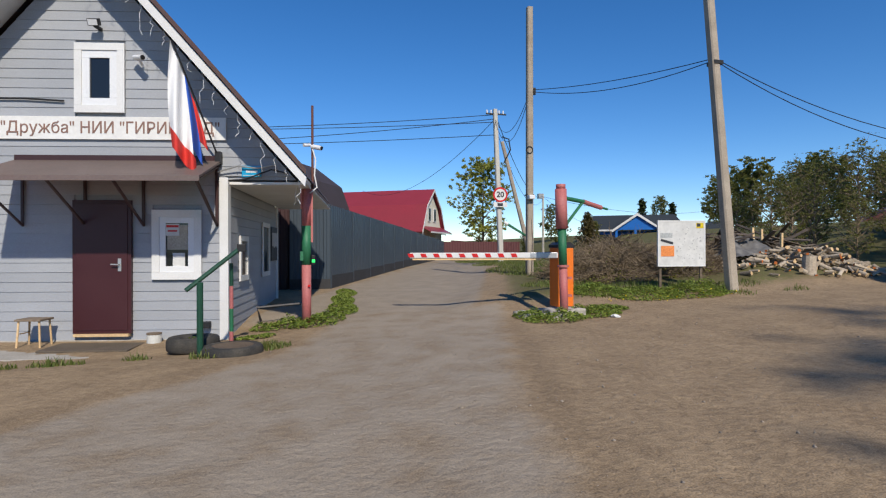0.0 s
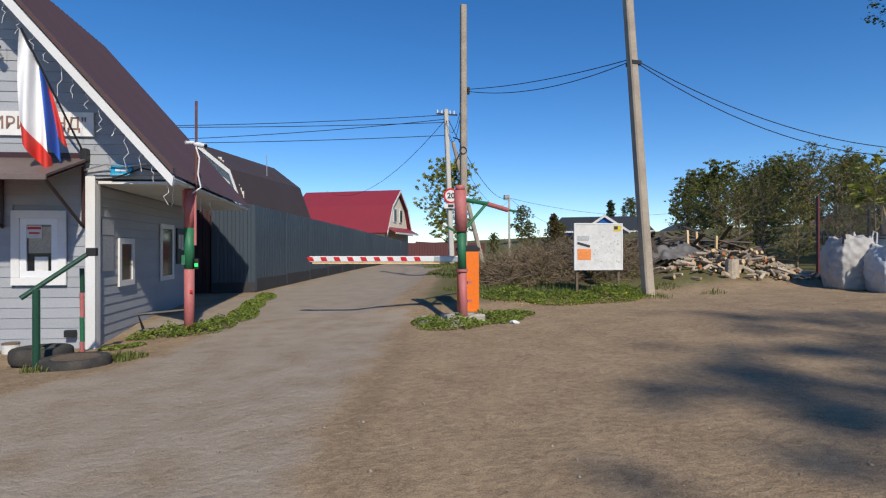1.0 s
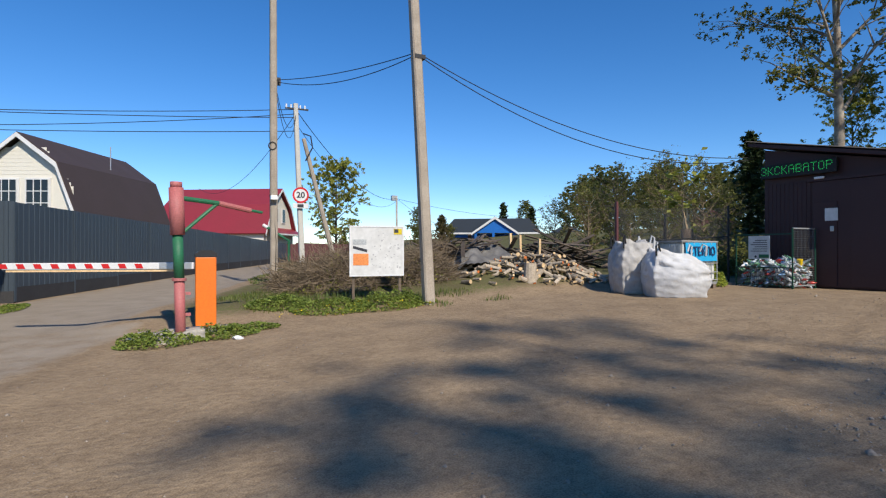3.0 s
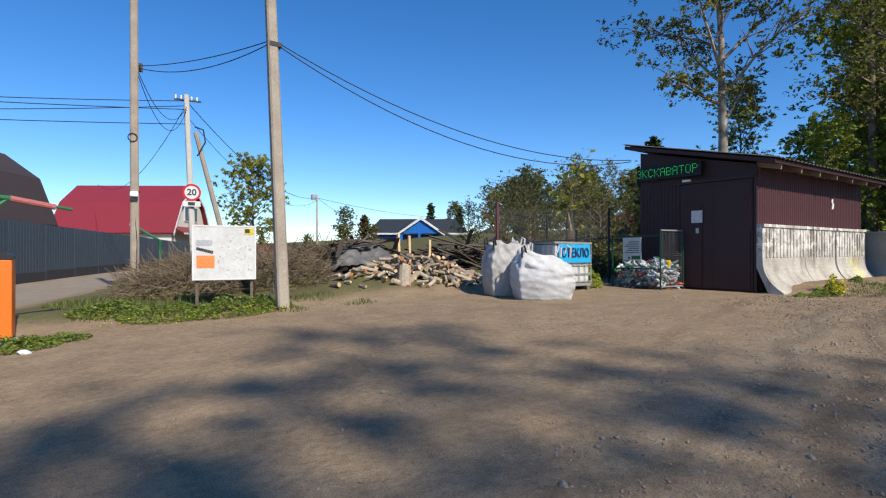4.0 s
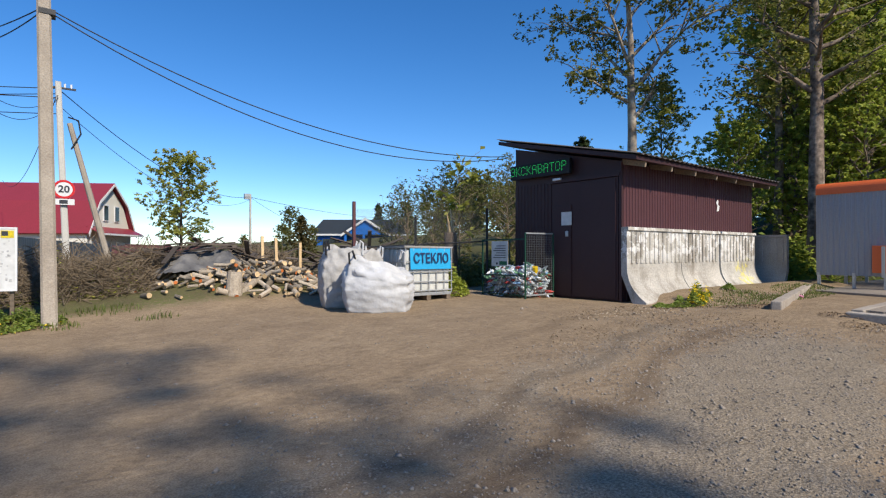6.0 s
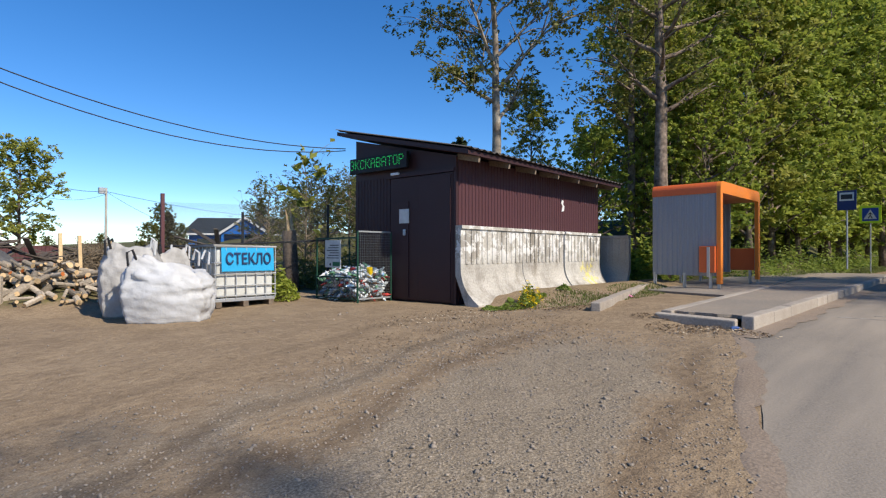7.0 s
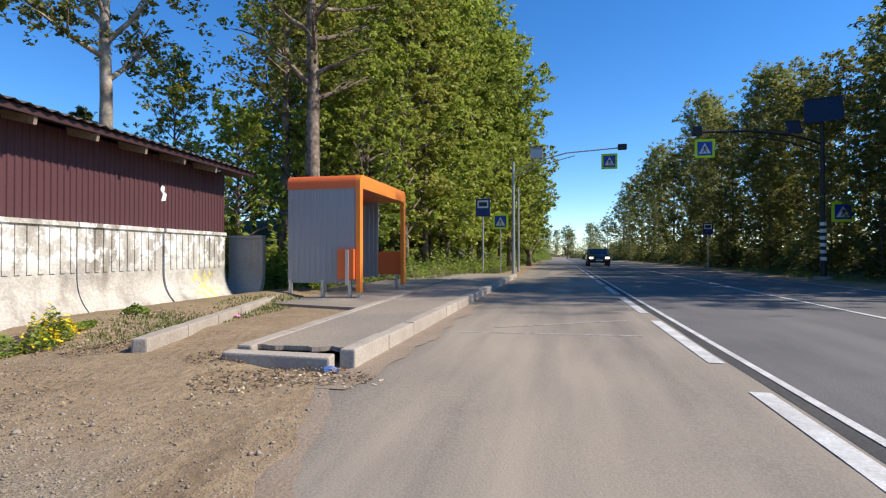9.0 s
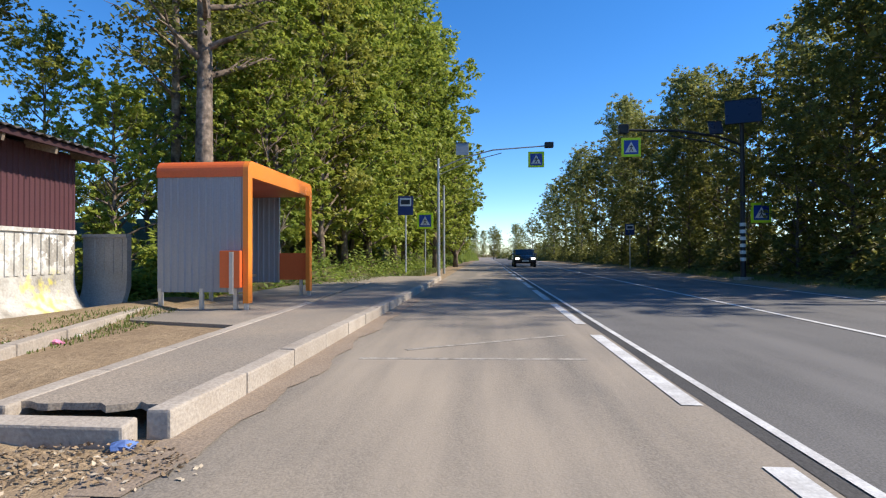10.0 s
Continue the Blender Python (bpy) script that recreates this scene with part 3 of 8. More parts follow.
strip("spilt_dirt", np.arange(5.0, 17.6, 0.1), lambda x: float(road_edge(x)) - 0.05 - 0.12 * noise.noise(Vector((x * 0.9, 7, 0))) - 0.07 * noise.noise(Vector((x * 6, 9, 0))), lambda x: float(road_edge(x)) + 0.22, ROAD_LIFT + 0.009, DUST, road, "brown dirt spilt over the asphalt edge", 7, 0.05)

# ---- kerbs and footway by the stop ----
WALK_Z = 0.655
footway = thing("pavement", label="dusty asphalt footway with concrete kerbs at a bus stop", category="pavement", kind="structure")
KERB = material("kerb_concrete", (0.375, 0.325, 0.268), 0.92, 0.2, 40, 3, 0.3, second=(0.25, 0.205, 0.16), per_piece=0.08)
jag = [(17.86 + 0.09 * noise.noise(Vector((k * 0.55, 4, 0))) + 0.03 * noise.noise(Vector((k * 2.3, 9, 0))), 2.05 - 0.075 * k) for k in range(13)]
part("surface", prism([(18.6, 1.15), (37, 1.15), (37, 3.2), (18.6, 2.07)], "z", 0.35, WALK_Z - 0.055), ASPHALT_WALK, footway)
part("asphalt_crust", prism(jag[::-1] + [(18.2, 2.06), (37, 3.2), (37, 1.15)], "z", WALK_Z - 0.05, WALK_Z - 0.008), ASPHALT_WALK, footway, "thin broken asphalt crust")
part("surface", prism([(21.5, 2.42), (37, 3.32), (37, 4.9), (22.8, 4.9), (22.0, 4.3)], "z", 0.35, WALK_Z - 0.02), ASPHALT_WALK, footway)


def kerb_stone(length, w=0.15, h=0.30):
    bm = boxed(0, 0, 0, length, w, h, bevel=0.018)
    for v in bm.verts:
        v.co += Vector((0, noise.noise(v.co * 5) * 0.008, noise.noise(v.co * 7) * 0.008))
    return bm


stone = kerb_stone(0.985)
me = bpy.data.meshes.new("kerb_stone")
stone.to_mesh(me)
stone.free()
me.materials.append(KERB)


def lay(x, y, z, rz, rx=0, ry=0):
    ob = new("kerb_stone", me)
    ob.parent = footway
    ob.matrix_world = pose(x, y, z, rx, ry, rz)
    return ob


for k in range(19):
    lay(17.72 + k, 1.0, WALK_Z - 0.30 + random.uniform(-0.006, 0.006), random.uniform(-0.3, 0.3), random.uniform(-1.2, 1.2))
for k in range(7):
    lay(17.75 + 0.985 * k, 2.02 + 0.055 * k, WALK_Z - 0.298, 3.2)
for k in range(7):
    lay(17.6 + 0.96 * k, 3.0 + 0.28 * k, WALK_Z - 0.245 + random.uniform(-0.012, 0.012), 16 + random.uniform(-1, 1))
lay(17.5, 2.16, WALK_Z - 0.318, -86, 3, 1.5)

# ---- gatehouse ----
HU = Vector((-math.cos(radians(-11.5)), -math.sin(radians(-11.5)), 0))
HV = Vector((-math.sin(radians(-6.5)), math.cos(radians(-6.5)), 0))
HM = Matrix(((HU.x, HV.x, 0, -1.15), (HU.y, HV.y, 0, 8.72), (0, 0, 1, 0), (0, 0, 0, 1)))
APEX_U, APEX_Z, EAVE_U, EAVE_Z, SLOPE = 2.05, 6.07, -1.28, 2.3, 1.132
FLOOR_Z = -0.12


def hbox(u0, v0, z0, u1, v1, z1, bevel=0.0):
    return moved(boxed(u0, v0, z0, u1, v1, z1, bevel=bevel), HM)


def hpart(name, bm, mat, parent, label="", smooth=False):
    bmesh.ops.recalc_face_normals(bm, faces=bm.faces)
    return part(name, bm, mat, parent, label, smooth)


house = thing("gatehouse", label="grey clapboard gatehouse with steep brown roof", category="house")
wall = hpart("wall", hbox(0.02, 0.12, FLOOR_Z - 0.3, 4.2, 4.66, 2.35), GREY_SIDING, house)
hpart("attic_wall", moved(prism([(-1.05, 2.31), (5.15, 2.31), (APEX_U, 5.8)], "y", 0.12, 5.25), HM), GREY_SIDING, house)
hpart("soffit", moved(boxed(-1.22, 0.13, 2.24, -0.02, 5.35, 2.28), HM), WHITE, house, "white boarded soffit")
OPEN = [(2.22, 1.37, 0.0, 1.99), (1.08, 0.35, 0.8, 1.85), (2.2, 1.47, 3.3, 4.34)]


def siding_spans(z0, z1, lo, hi):
    """The stretches of a board between lo and hi that no opening cuts."""
    cuts = sorted((min(a, b), max(a, b)) for a, b, q0, q1 in OPEN if z1 > q0 + 0.01 and z0 < q1 - 0.01)
    spans, at = [], lo
    for a, b in cuts:
        if a > at and a < hi:
            spans.append((at, a))
        at = max(at, b)
    if at < hi:
        spans.append((at, hi))
    return [s for s in spans if s[1] - s[0] > 0.03]


z = FLOOR_Z + 0.02
while z < 5.5:
    top = z + 0.1435
    lo, hi = (0.0, 4.2) if z < 2.28 else (-1.05 + (z - 2.31) / SLOPE, 5.15 - (z - 2.31) / SLOPE)
    lo2, hi2 = (lo, hi) if z < 2.28 else (lo + 0.1435 / SLOPE, hi - 0.1435 / SLOPE)
    for a, b in siding_spans(z, top, lo, hi):
        a2, b2 = (lo2 if a == lo else a), (hi2 if b == hi else b)
        if b2 - a2 < 0.05:
            continue
        bm = bmesh.new()
        c = [bm.verts.new(q) for q in ((a, 0.09, z), (b, 0.09, z), (b2, 0.1, top), (a2, 0.1, top), (a, 0.125, z), (b, 0.125, z), (b2, 0.125, top), (a2, 0.125, top))]
        for f in ((0, 1, 2, 3), (7, 6, 5, 4), (0, 4, 5, 1), (3, 2, 6, 7), (0, 3, 7, 4), (1, 5, 6, 2)):
            bm.faces.new([c[i] for i in f])
        hpart("plank", moved(bm, HM), GREY_SIDING, wall)
    z += 0.145
z = FLOOR_Z + 0.02
while z < 2.2:
    bm = bmesh.new()
    top = z + 0.1435
    c = [bm.verts.new(q) for q in ((-0.014, 0.1, z), (-0.014, 4.66, z), (-0.004, 4.66, top), (-0.004, 0.1, top), (0.02, 0.1, z), (0.02, 4.66, z), (0.02, 4.66, top), (0.02, 0.1, top))]
    for f in ((0, 1, 2, 3), (7, 6, 5, 4), (0, 4, 5, 1), (3, 2, 6, 7), (0, 3, 7, 4), (1, 5, 6, 2)):
        bm.faces.new([c[i] for i in f])
    hpart("plank", moved(bm, HM), GREY_SIDING, wall)
    z += 0.145


def roof_sheet(side):
    """One slope with standing ribs, from the ridge to the eave."""
    bm = bmesh.new()
    eave = EAVE_U if side < 0 else 2 * APEX_U - EAVE_U
    rows, n = [], 96
    for i in range(n + 1):
        v = -0.5 + 5.95 * i / n
        lift = 0.018 if i % 3 == 1 else 0.0
        rows.append([bm.verts.new((u, v, zz + lift + o)) for o in (0.0, -0.012) for u, zz in ((APEX_U, APEX_Z), (eave, EAVE_Z))])
    for a, b in zip(rows, rows[1:]):
        bm.faces.new((a[0], a[1], b[1], b[0]))
        bm.faces.new((a[2], b[2], b[3], a[3]))
        bm.faces.new((a[1], a[3], b[3], b[1]))
    return moved(bm, HM)


roof = hpart("roof", roof_sheet(-1), BROWN_ROOF, house, "brown ribbed metal roof")
hpart("roof_slope", roof_sheet(1), BROWN_ROOF, roof)
for side in (-1, 1):
    e = EAVE_U if side < 0 else 2 * APEX_U - EAVE_U
    for v0, v1, drop, nm, mt in ((-0.52, -0.46, 0.14, "barge_board", WHITE), (-0.46, 0.11, 0.045, "rake_soffit", WHITE)):
        out = [(APEX_U, APEX_Z - 0.02), (e, EAVE_Z - 0.02), (e + side * -0.02, EAVE_Z - 0.02 - drop), (APEX_U, APEX_Z - 0.02 - drop * 1.3)]
        if nm == "rake_soffit":
            out = [(u, w - 0.03) for u, w in out]
        hpart(nm, moved(prism(out, "y", v0, v1), HM), mt, house)
for side in (-1, 1):
    e = EAVE_U if side < 0 else 2 * APEX_U - EAVE_U
    hpart("rake_capping", moved(prism([(APEX_U, APEX_Z + 0.0), (e, EAVE_Z + 0.0), (e, EAVE_Z + 0.09), (APEX_U, APEX_Z + 0.09)], "y", -0.55, -0.44), HM), BROWN_ROOF, house, "brown metal capping")
hpart("corner_board", hbox(-0.06, 0.0, FLOOR_Z - 0.15, 0.07, 0.08, 2.33, 0.006), WHITE, house, "white corner post")
hpart("corner_board", hbox(-0.06, 0.08, FLOOR_Z - 0.15, -0.015, 0.18, 2.235, 0.006), WHITE, house)
hpart("corner_board", hbox(-0.05, 4.6, FLOOR_Z - 0.15, 0.05, 4.7, 2.235, 0.006), WHITE, house)
hpart("plinth", hbox(0.1, 0.06, FLOOR_Z - 0.3, 4.2, 0.12, FLOOR_Z + 0.02), PALE_CONCRETE, house)


def house_window(u0, u1, z0, z1, trim, frame_w, blind=False):
    """A white framed window in the front wall."""
    w = hpart("window", hbox(u0, 0.045, z0, u1, 0.085, z0 + trim), WHITE, house)
    for a in ((u0, z1 - trim, u1, z1), (u0, z0 + trim, u0 - trim, z1 - trim), (u1 + trim, z0 + trim, u1, z1 - trim)):
        hpart("casing", hbox(a[0], 0.045, a[1], a[2], 0.085, a[3], 0.004), WHITE, w)
    i0, i1, j0, j1 = u0 - trim, u1 + trim, z0 + trim, z1 - trim
    for a in ((i0, j0, i1, j0 + frame_w), (i0, j1 - frame_w, i1, j1), (i0, j0 + frame_w, i0 - frame_w, j1 - frame_w), (i1 + frame_w, j0 + frame_w, i1, j1 - frame_w)):
        hpart("frame", hbox(a[0], 0.062, a[1], a[2], 0.1, a[3], 0.004), WHITE_PLASTIC, w)
    hpart("pane", hbox(i0 - frame_w, 0.088, j0 + frame_w, i1 + frame_w, 0.094, j1 - frame_w), DARK_GLASS, w)
    return w


house_window(2.2, 1.47, 3.3, 4.34, 0.11, 0.11)
w = house_window(1.08, 0.35, 0.8, 1.85, 0.11, 0.09)
hpart("blind", hbox(0.86, 0.080, 1.25, 0.56, 0.086, 1.62), material("blind", (0.42, 0.38, 0.3), 0.8), w)
hpart("notice", hbox(0.88, 0.072, 1.46, 0.68, 0.078, 1.64), PAPER, w)
hpart("notice_band", hbox(0.87, 0.069, 1.585, 0.69, 0.0715, 1.62), SIGN_RED, w)
hpart("notice_band", hbox(0.85, 0.069, 1.52, 0.71, 0.0715, 1.545), SIGN_RED, w)
hpart("curtain", hbox(0.78, 0.080, 1.0, 0.6, 0.086, 1.2), PAPER, w)

door = hpart("door", hbox(2.22, 0.03, 0.0, 1.37, 0.09, 1.99, 0.006), DOOR_PAINT, house, "dark oxblood metal door")
hpart("door_leaf", hbox(2.17, 0.018, 0.05, 1.42, 0.03, 1.94, 0.004), DOOR_PAINT, door)
hpart("door_handle", moved(tube(bmesh.new(), [(1.53, 0.02, 1.03), (1.53, -0.03, 1.03), (1.64, -0.035, 1.035)], 0.011), HM), GALV, door, "chrome lever handle")
hpart("handle_plate", hbox(1.555, 0.008, 0.93, 1.505, 0.018, 1.12, 0.004), GALV, door)
hpart("door_sill", hbox(2.2, 0.0, -0.04, 1.4, 0.09, 0.0), CUT_WOOD, door, "bare wooden sill")

# windows of the side wall
for v0, v1, z0, z1, fr in ((0.88, 1.5, 0.72, 1.48, 0.09), (2.82, 3.62, 0.7, 1.8, 0.09)):
    w = hpart("side_window", hbox(-0.05, v0, z0, -0.018, v1, z0 + fr), WHITE, house)
    for a in ((v0, z1 - fr, v1, z1), (v0, z0 + fr, v0 + fr, z1 - fr), (v1 - fr, z0 + fr, v1, z1 - fr)):
        hpart("casing", hbox(-0.05, a[0], a[1], -0.018, a[2], a[3], 0.004), WHITE, w)
    hpart("pane", hbox(-0.026, v0 + fr, z0 + fr, -0.02, v1 - fr, z1 - fr), DARK_GLASS, w)
hpart("notice_board", hbox(-0.03, 0.22, 0.98, -0.019, 0.72, 1.5), material("grey_board", (0.3, 0.31, 0.33), 0.6), house)
hpart("notice_board", hbox(-0.03, 0.3, 1.52, -0.019, 0.72, 1.75), material("pale_grey_board", (0.38, 0.39, 0.41), 0.6), house)
hpart("information_board", hbox(-0.04, 3.85, 1.0, -0.019, 4.7, 1.75), DARK_STEEL, house)
for k in range(4):
    hpart("paper_sheet", hbox(-0.046, 3.93 + 0.19 * k, 1.32 - 0.03 * (k % 2), -0.041, 4.08 + 0.19 * k, 1.62), PAPER, house)

# long name board
board = thing("name_board", label="long white board with brown letters on the gable", category="sign")
hpart("panel", hbox(-0.02, 0.055, 2.9, 4.15, 0.08, 3.24, 0.004), material("sign_white", (0.74, 0.74, 0.72), 0.6, 0.06, 20, 3, 0.03, second=(0.6, 0.58, 0.55)), board, "worn white panel")
bm = lettering('СНТ "Дружба" НИИ "ГИРИКОНД"', 0.27, 0.004, 0.001)
xs = [v.co.x for v in bm.verts]
fit_w = 3.72 / (max(xs) - min(xs))
moved(bm, Matrix.Diagonal((fit_w, 1, 0.9, 1)))
moved(bm, Matrix(((-1, 0, 0, 1.94), (0, 1, 0, 0.052), (0, 0, 1, 3.065), (0, 0, 0, 1))))
hpart("letters", moved(bm, HM), LETTER, board, "brown raised letters")

# canopy over the door
canopy_mat = material("canopy_sheet", (0.17, 0.13, 0.115), 0.5, 0.12, 30, 1.2, 0.05, second=(0.13, 0.105, 0.095))
nodes, links = canopy_mat.node_tree.nodes, canopy_mat.node_tree.links
see, both = nodes.new("ShaderNodeBsdfTransparent"), nodes.new("ShaderNodeMixShader")
see.inputs["Color"].default_value, both.inputs[0].default_value = (0.85, 0.1, 0.09, 1), 0.16
links.new(nodes["Principled BSDF"].outputs[0], both.inputs[1])
links.new(see.outputs[0], both.inputs[2])
links.new(both.outputs[0], nodes["Material Output"].inputs["Surface"])
canopy = thing("door_canopy", label="brown sloping canopy on steel brackets above the door", category="canopy")
hpart("sheet", moved(prism([(0.08, 2.6), (-1.05, 2.22), (-1.06, 2.15), (-1.03, 2.15), (-1.02, 2.2), (0.08, 2.565)], "x", 0.05, 3.05), HM), canopy_mat, canopy)
hpart("flashing", hbox(0.05, 0.03, 2.58, 3.05, 0.085, 2.66), BROWN_METAL, canopy)
for u in (0.12, 1.2, 2.05, 2.95):
    hpart("bracket", moved(tube(bmesh.new(), [(u, 0.06, 2.5), (u, -0.95, 2.18), (u, 0.06, 1.62), (u, 0.06, 2.5)], 0.026, 6), HM), BROWN_METAL, canopy)

# ---- sheet fence ----
fence = thing("sheet_fence", label="tall slate-grey profiled metal fence on a dark plinth", category="fence", kind="structure")
fd = (FENCE_B - FENCE_A).normalized()
fang = math.degrees(math.atan2(fd.y, fd.x))
along, flen = 0.0, (FENCE_B - FENCE_A).length
first = None
while along < flen - 0.1:
    p = FENCE_A + fd * along
    w = min(2.4, flen - along)
    q = FENCE_A + fd * (along + w)
    z0, z1 = gz(p.x + 0.5, p.y) + 0.02, gz(q.x + 0.5, q.y) + 0.02
    t0, t1 = (np.interp(a, [0, 12, 34], [2.5, 2.32, 1.9]) for a in (along, along + w))
    rise = z0 + 0.3
    bm = ribbed(w, 1, 0.2, 0.011, 0.003, lambda u: float(t0 + (t1 - t0) * u / w - rise))
    ob = part("panel", moved(bm, pose(p.x, p.y, rise, 0, 0, fang)), FENCE_SHEET, fence)
    part("plinth", moved(boxed(0, -0.03, -0.25, w, 0.12, 0.34), pose(p.x, p.y, z0, 0, 0, fang)), DARK_BASE, fence)
    part("post", moved(boxed(-0.03, -0.035, 0, 0.03, 0.0, t0 - z0), pose(p.x, p.y, z0, 0, 0, fang)), FENCE_SHEET, fence)
    along += w
part("return_panel", moved(ribbed(1.1, 2.1, 0.2, 0.022, 0.003), pose(-0.36, 15.62, 0.42, 0, 0, -2)), FENCE_SHEET, fence)
part("plinth", moved(boxed(0, -0.04, -0.2, 1.1, 0.12, 0.3), pose(-0.36, 15.62, 0.12, 0, 0, -2)), DARK_BASE, fence)
# This leaf's dark colour stands for the shade in the gateway.
part("gate_leaf", moved(ribbed(3.2, 2.3, 0.2, 0.022, 0.003), pose(-3.4, 15.9, 0.12, 0, 0, -2)), SHED_SHADED, fence, "gate leaf coloured dark for the gateway's shade")

# ---- store shed ----
SHED = pose(17.5, 5.8, 0.5, 0, 0, 3.5)
SHED_BODY = SHED @ Matrix.Diagonal((1, 0.93, 1, 1))


def spart(name, bm, mat, parent, label="", smooth=False):
    return part(name, moved(bm, SHED_BODY), mat, parent, label, smooth)


shed = thing("store_shed", label="dark maroon metal-clad shed with a sloping roof", category="shed")
spart("body", prism([(0.0, 0), (3.0, 0), (3.0, 3.34), (0, 2.72)], "x", 0.03, 6.0), SHED_SHADED, shed)
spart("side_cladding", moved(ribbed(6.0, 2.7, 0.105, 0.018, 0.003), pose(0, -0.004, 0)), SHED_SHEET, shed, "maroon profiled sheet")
spart("front_cladding", moved(ribbed(1.2, 1, 0.105, 0.014, 0.003, lambda u: 2.46), pose(0.02, 3.0, 0, 0, 0, -90)), SHED_SHADED, shed)
sdoor = spart("door", boxed(-0.03, 0.05, 0.03, 0.03, 1.78, 2.42, 0.006), SHED_SHADED, shed, "brown double door, darkened as shade")
spart("door_leaf", boxed(-0.045, 0.1, 0.06, -0.03, 0.95, 2.38, 0.004), SHED_SHADED, sdoor)
spart("door_leaf", boxed(-0.05, 1.24, 0.06, -0.03, 1.76, 1.95, 0.004), SHED_SHADED, sdoor)
spart("lintel", boxed(-0.06, 0.0, 2.43, 0.03, 1.9, 2.5), SHED_SHADED, shed)
spart("corner_trim", boxed(-0.035, -0.035, 0, 0.03, 0.03, 2.6), SHED_SHADED, shed)
sroof = spart("roof", prism([(-0.55, 2.65), (3.25, 3.44), (3.25, 3.52), (-0.55, 2.73)], "x", -0.3, 6.3), SHED_SHADED, shed, "thin dark roof deck")
bm = bmesh.new()
rows = []
for i in range(140):
    u = -0.33 + 6.7 * i / 139
    rows.append([bm.verts.new((u, yy, zz + 0.02 * math.sin(i * math.pi / 2) + 0.03)) for yy, zz in ((-0.62, 2.72), (3.3, 3.54))])
for a, b in zip(rows, rows[1:]):
    bm.faces.new((a[0], b[0], b[1], a[1]))
spart("roofing", bm, material("old_roofing", (0.10, 0.088, 0.075), 0.8, 0.2, 20, 1.5, 0.2), sroof)
for k in range(7):
    spart("rafter", moved(boxed(0.05 + k * 0.97, -0.53, -0.1, 0.10 + k * 0.97, 0.0, 0.0), pose(0, 0, 2.757, 11.7, 0, 0)), WOOD, sroof)
spart("led_panel", boxed(-0.14, 1.2, 2.6, -0.06, 3.0, 2.92, 0.006), BLACK, shed, "black dot display")
spart("lamp", boxed(-0.1, 1.5, 2.48, -0.04, 1.72, 2.53, 0.01), WHITE_PLASTIC, shed)
spart("notice", boxed(-0.055, 1.22, 1.52, -0.046, 1.5, 1.8), PAPER, shed)
spart("padlock", boxed(-0.075, 1.3, 1.28, -0.05, 1.38, 1.4, 0.012), GALV, shed)
DOTS = {"Э": "01110 10001 00001 00111 00001 10001 01110", "К": "10001 10010 10100 11000 10100 10010 10001", "С": "01110 10001 10000 10000 10000 10001 01110",
        "А": "01110 10001 10001 11111 10001 10001 10001", "В": "11110 10001 10001 11110 10001 10001 11110", "Т": "11111 00100 00100 00100 00100 00100 00100",
        "О": "01110 10001 10001 10001 10001 10001 01110", "Р": "11110 10001 10001 11110 10000 10000 10000"}
bm = bmesh.new()
pitch = 1.74 / 60
for k, ch in enumerate("ЭКСКАВАТОР"):
    for r, row in enumerate(DOTS[ch].split()):
        for c, bit in enumerate(row):
            if bit == "1":
                y, z = 2.98 - (k * 6 + c) * pitch, 2.865 - r * pitch
                box(bm, -0.146, y - 0.006, z - 0.006, -0.139, y + 0.006, z + 0.006)
tagged(spart("display_text", bm, glow("green_led", (0.03, 0.8, 0.16), 0.5), shed, "green lit dot letters"), kind="stuff")

# ---- concrete guard walls in front of the shed ----
def l_panel(length):
    """A retaining panel: an upright ribbed face that curves out to a toe."""
    bm = bmesh.new()
    prof = [(0.0, 1.42), (-0.03, 1.42), (-0.035, 1.36), (0.0, 1.35), (0.0, 0.75)]
    for k in range(9):
        a = k / 8
        prof.append((-0.4 * a ** 2.4, 0.75 - 0.75 * a ** 0.85))
    prof += [(-0.4, -0.15), (-0.25, -0.15), (-0.1, 0.0), (0.12, 0.5), (0.12, 1.42)]
    bm = prism([(p[0], p[1]) for p in prof], "x", 0, length)
    k = 0.14
    while k < length - 0.1:
        box(bm, k, -0.018, 0.72, k + 0.085, 0.03, 1.33)
        k += 0.165
    return bm


SPRAYED = material("sprayed_concrete", (0.55, 0.525, 0.47), 0.9, 0.2, 28, 1.6, 0.4, second=(0.30, 0.275, 0.235), mix=0.9)
nodes, links = SPRAYED.node_tree.nodes, SPRAYED.node_tree.links
where, blot, near, both, paint = (nodes.new(n) for n in ("ShaderNodeNewGeometry", "ShaderNodeTexNoise", "ShaderNodeVectorMath", "ShaderNodeMath", "ShaderNodeMix"))
blot.inputs["Scale"].default_value = 7.0
near.operation, both.operation, paint.data_type = "DISTANCE", "SUBTRACT", "RGBA"
near.inputs[1].default_value = (22.5, 5.45, 1.0)
links.new(where.outputs["Position"], blot.inputs["Vector"])
links.new(where.outputs["Position"], near.inputs[0])
links.new(blot.outputs["Fac"], both.inputs[0])
links.new(near.outputs["Value"], both.inputs[1])
edge = nodes.new("ShaderNodeMapRange")
edge.inputs["From Min"].default_value, edge.inputs["From Max"].default_value, edge.inputs["To Max"].default_value = -0.05, 0.15, 0.7
links.new(both.outputs[0], edge.inputs["Value"])
links.new(edge.outputs["Result"], paint.inputs[0])
shader = nodes["Principled BSDF"]
links.new(shader.inputs["Base Color"].links[0].from_socket, paint.inputs[6])
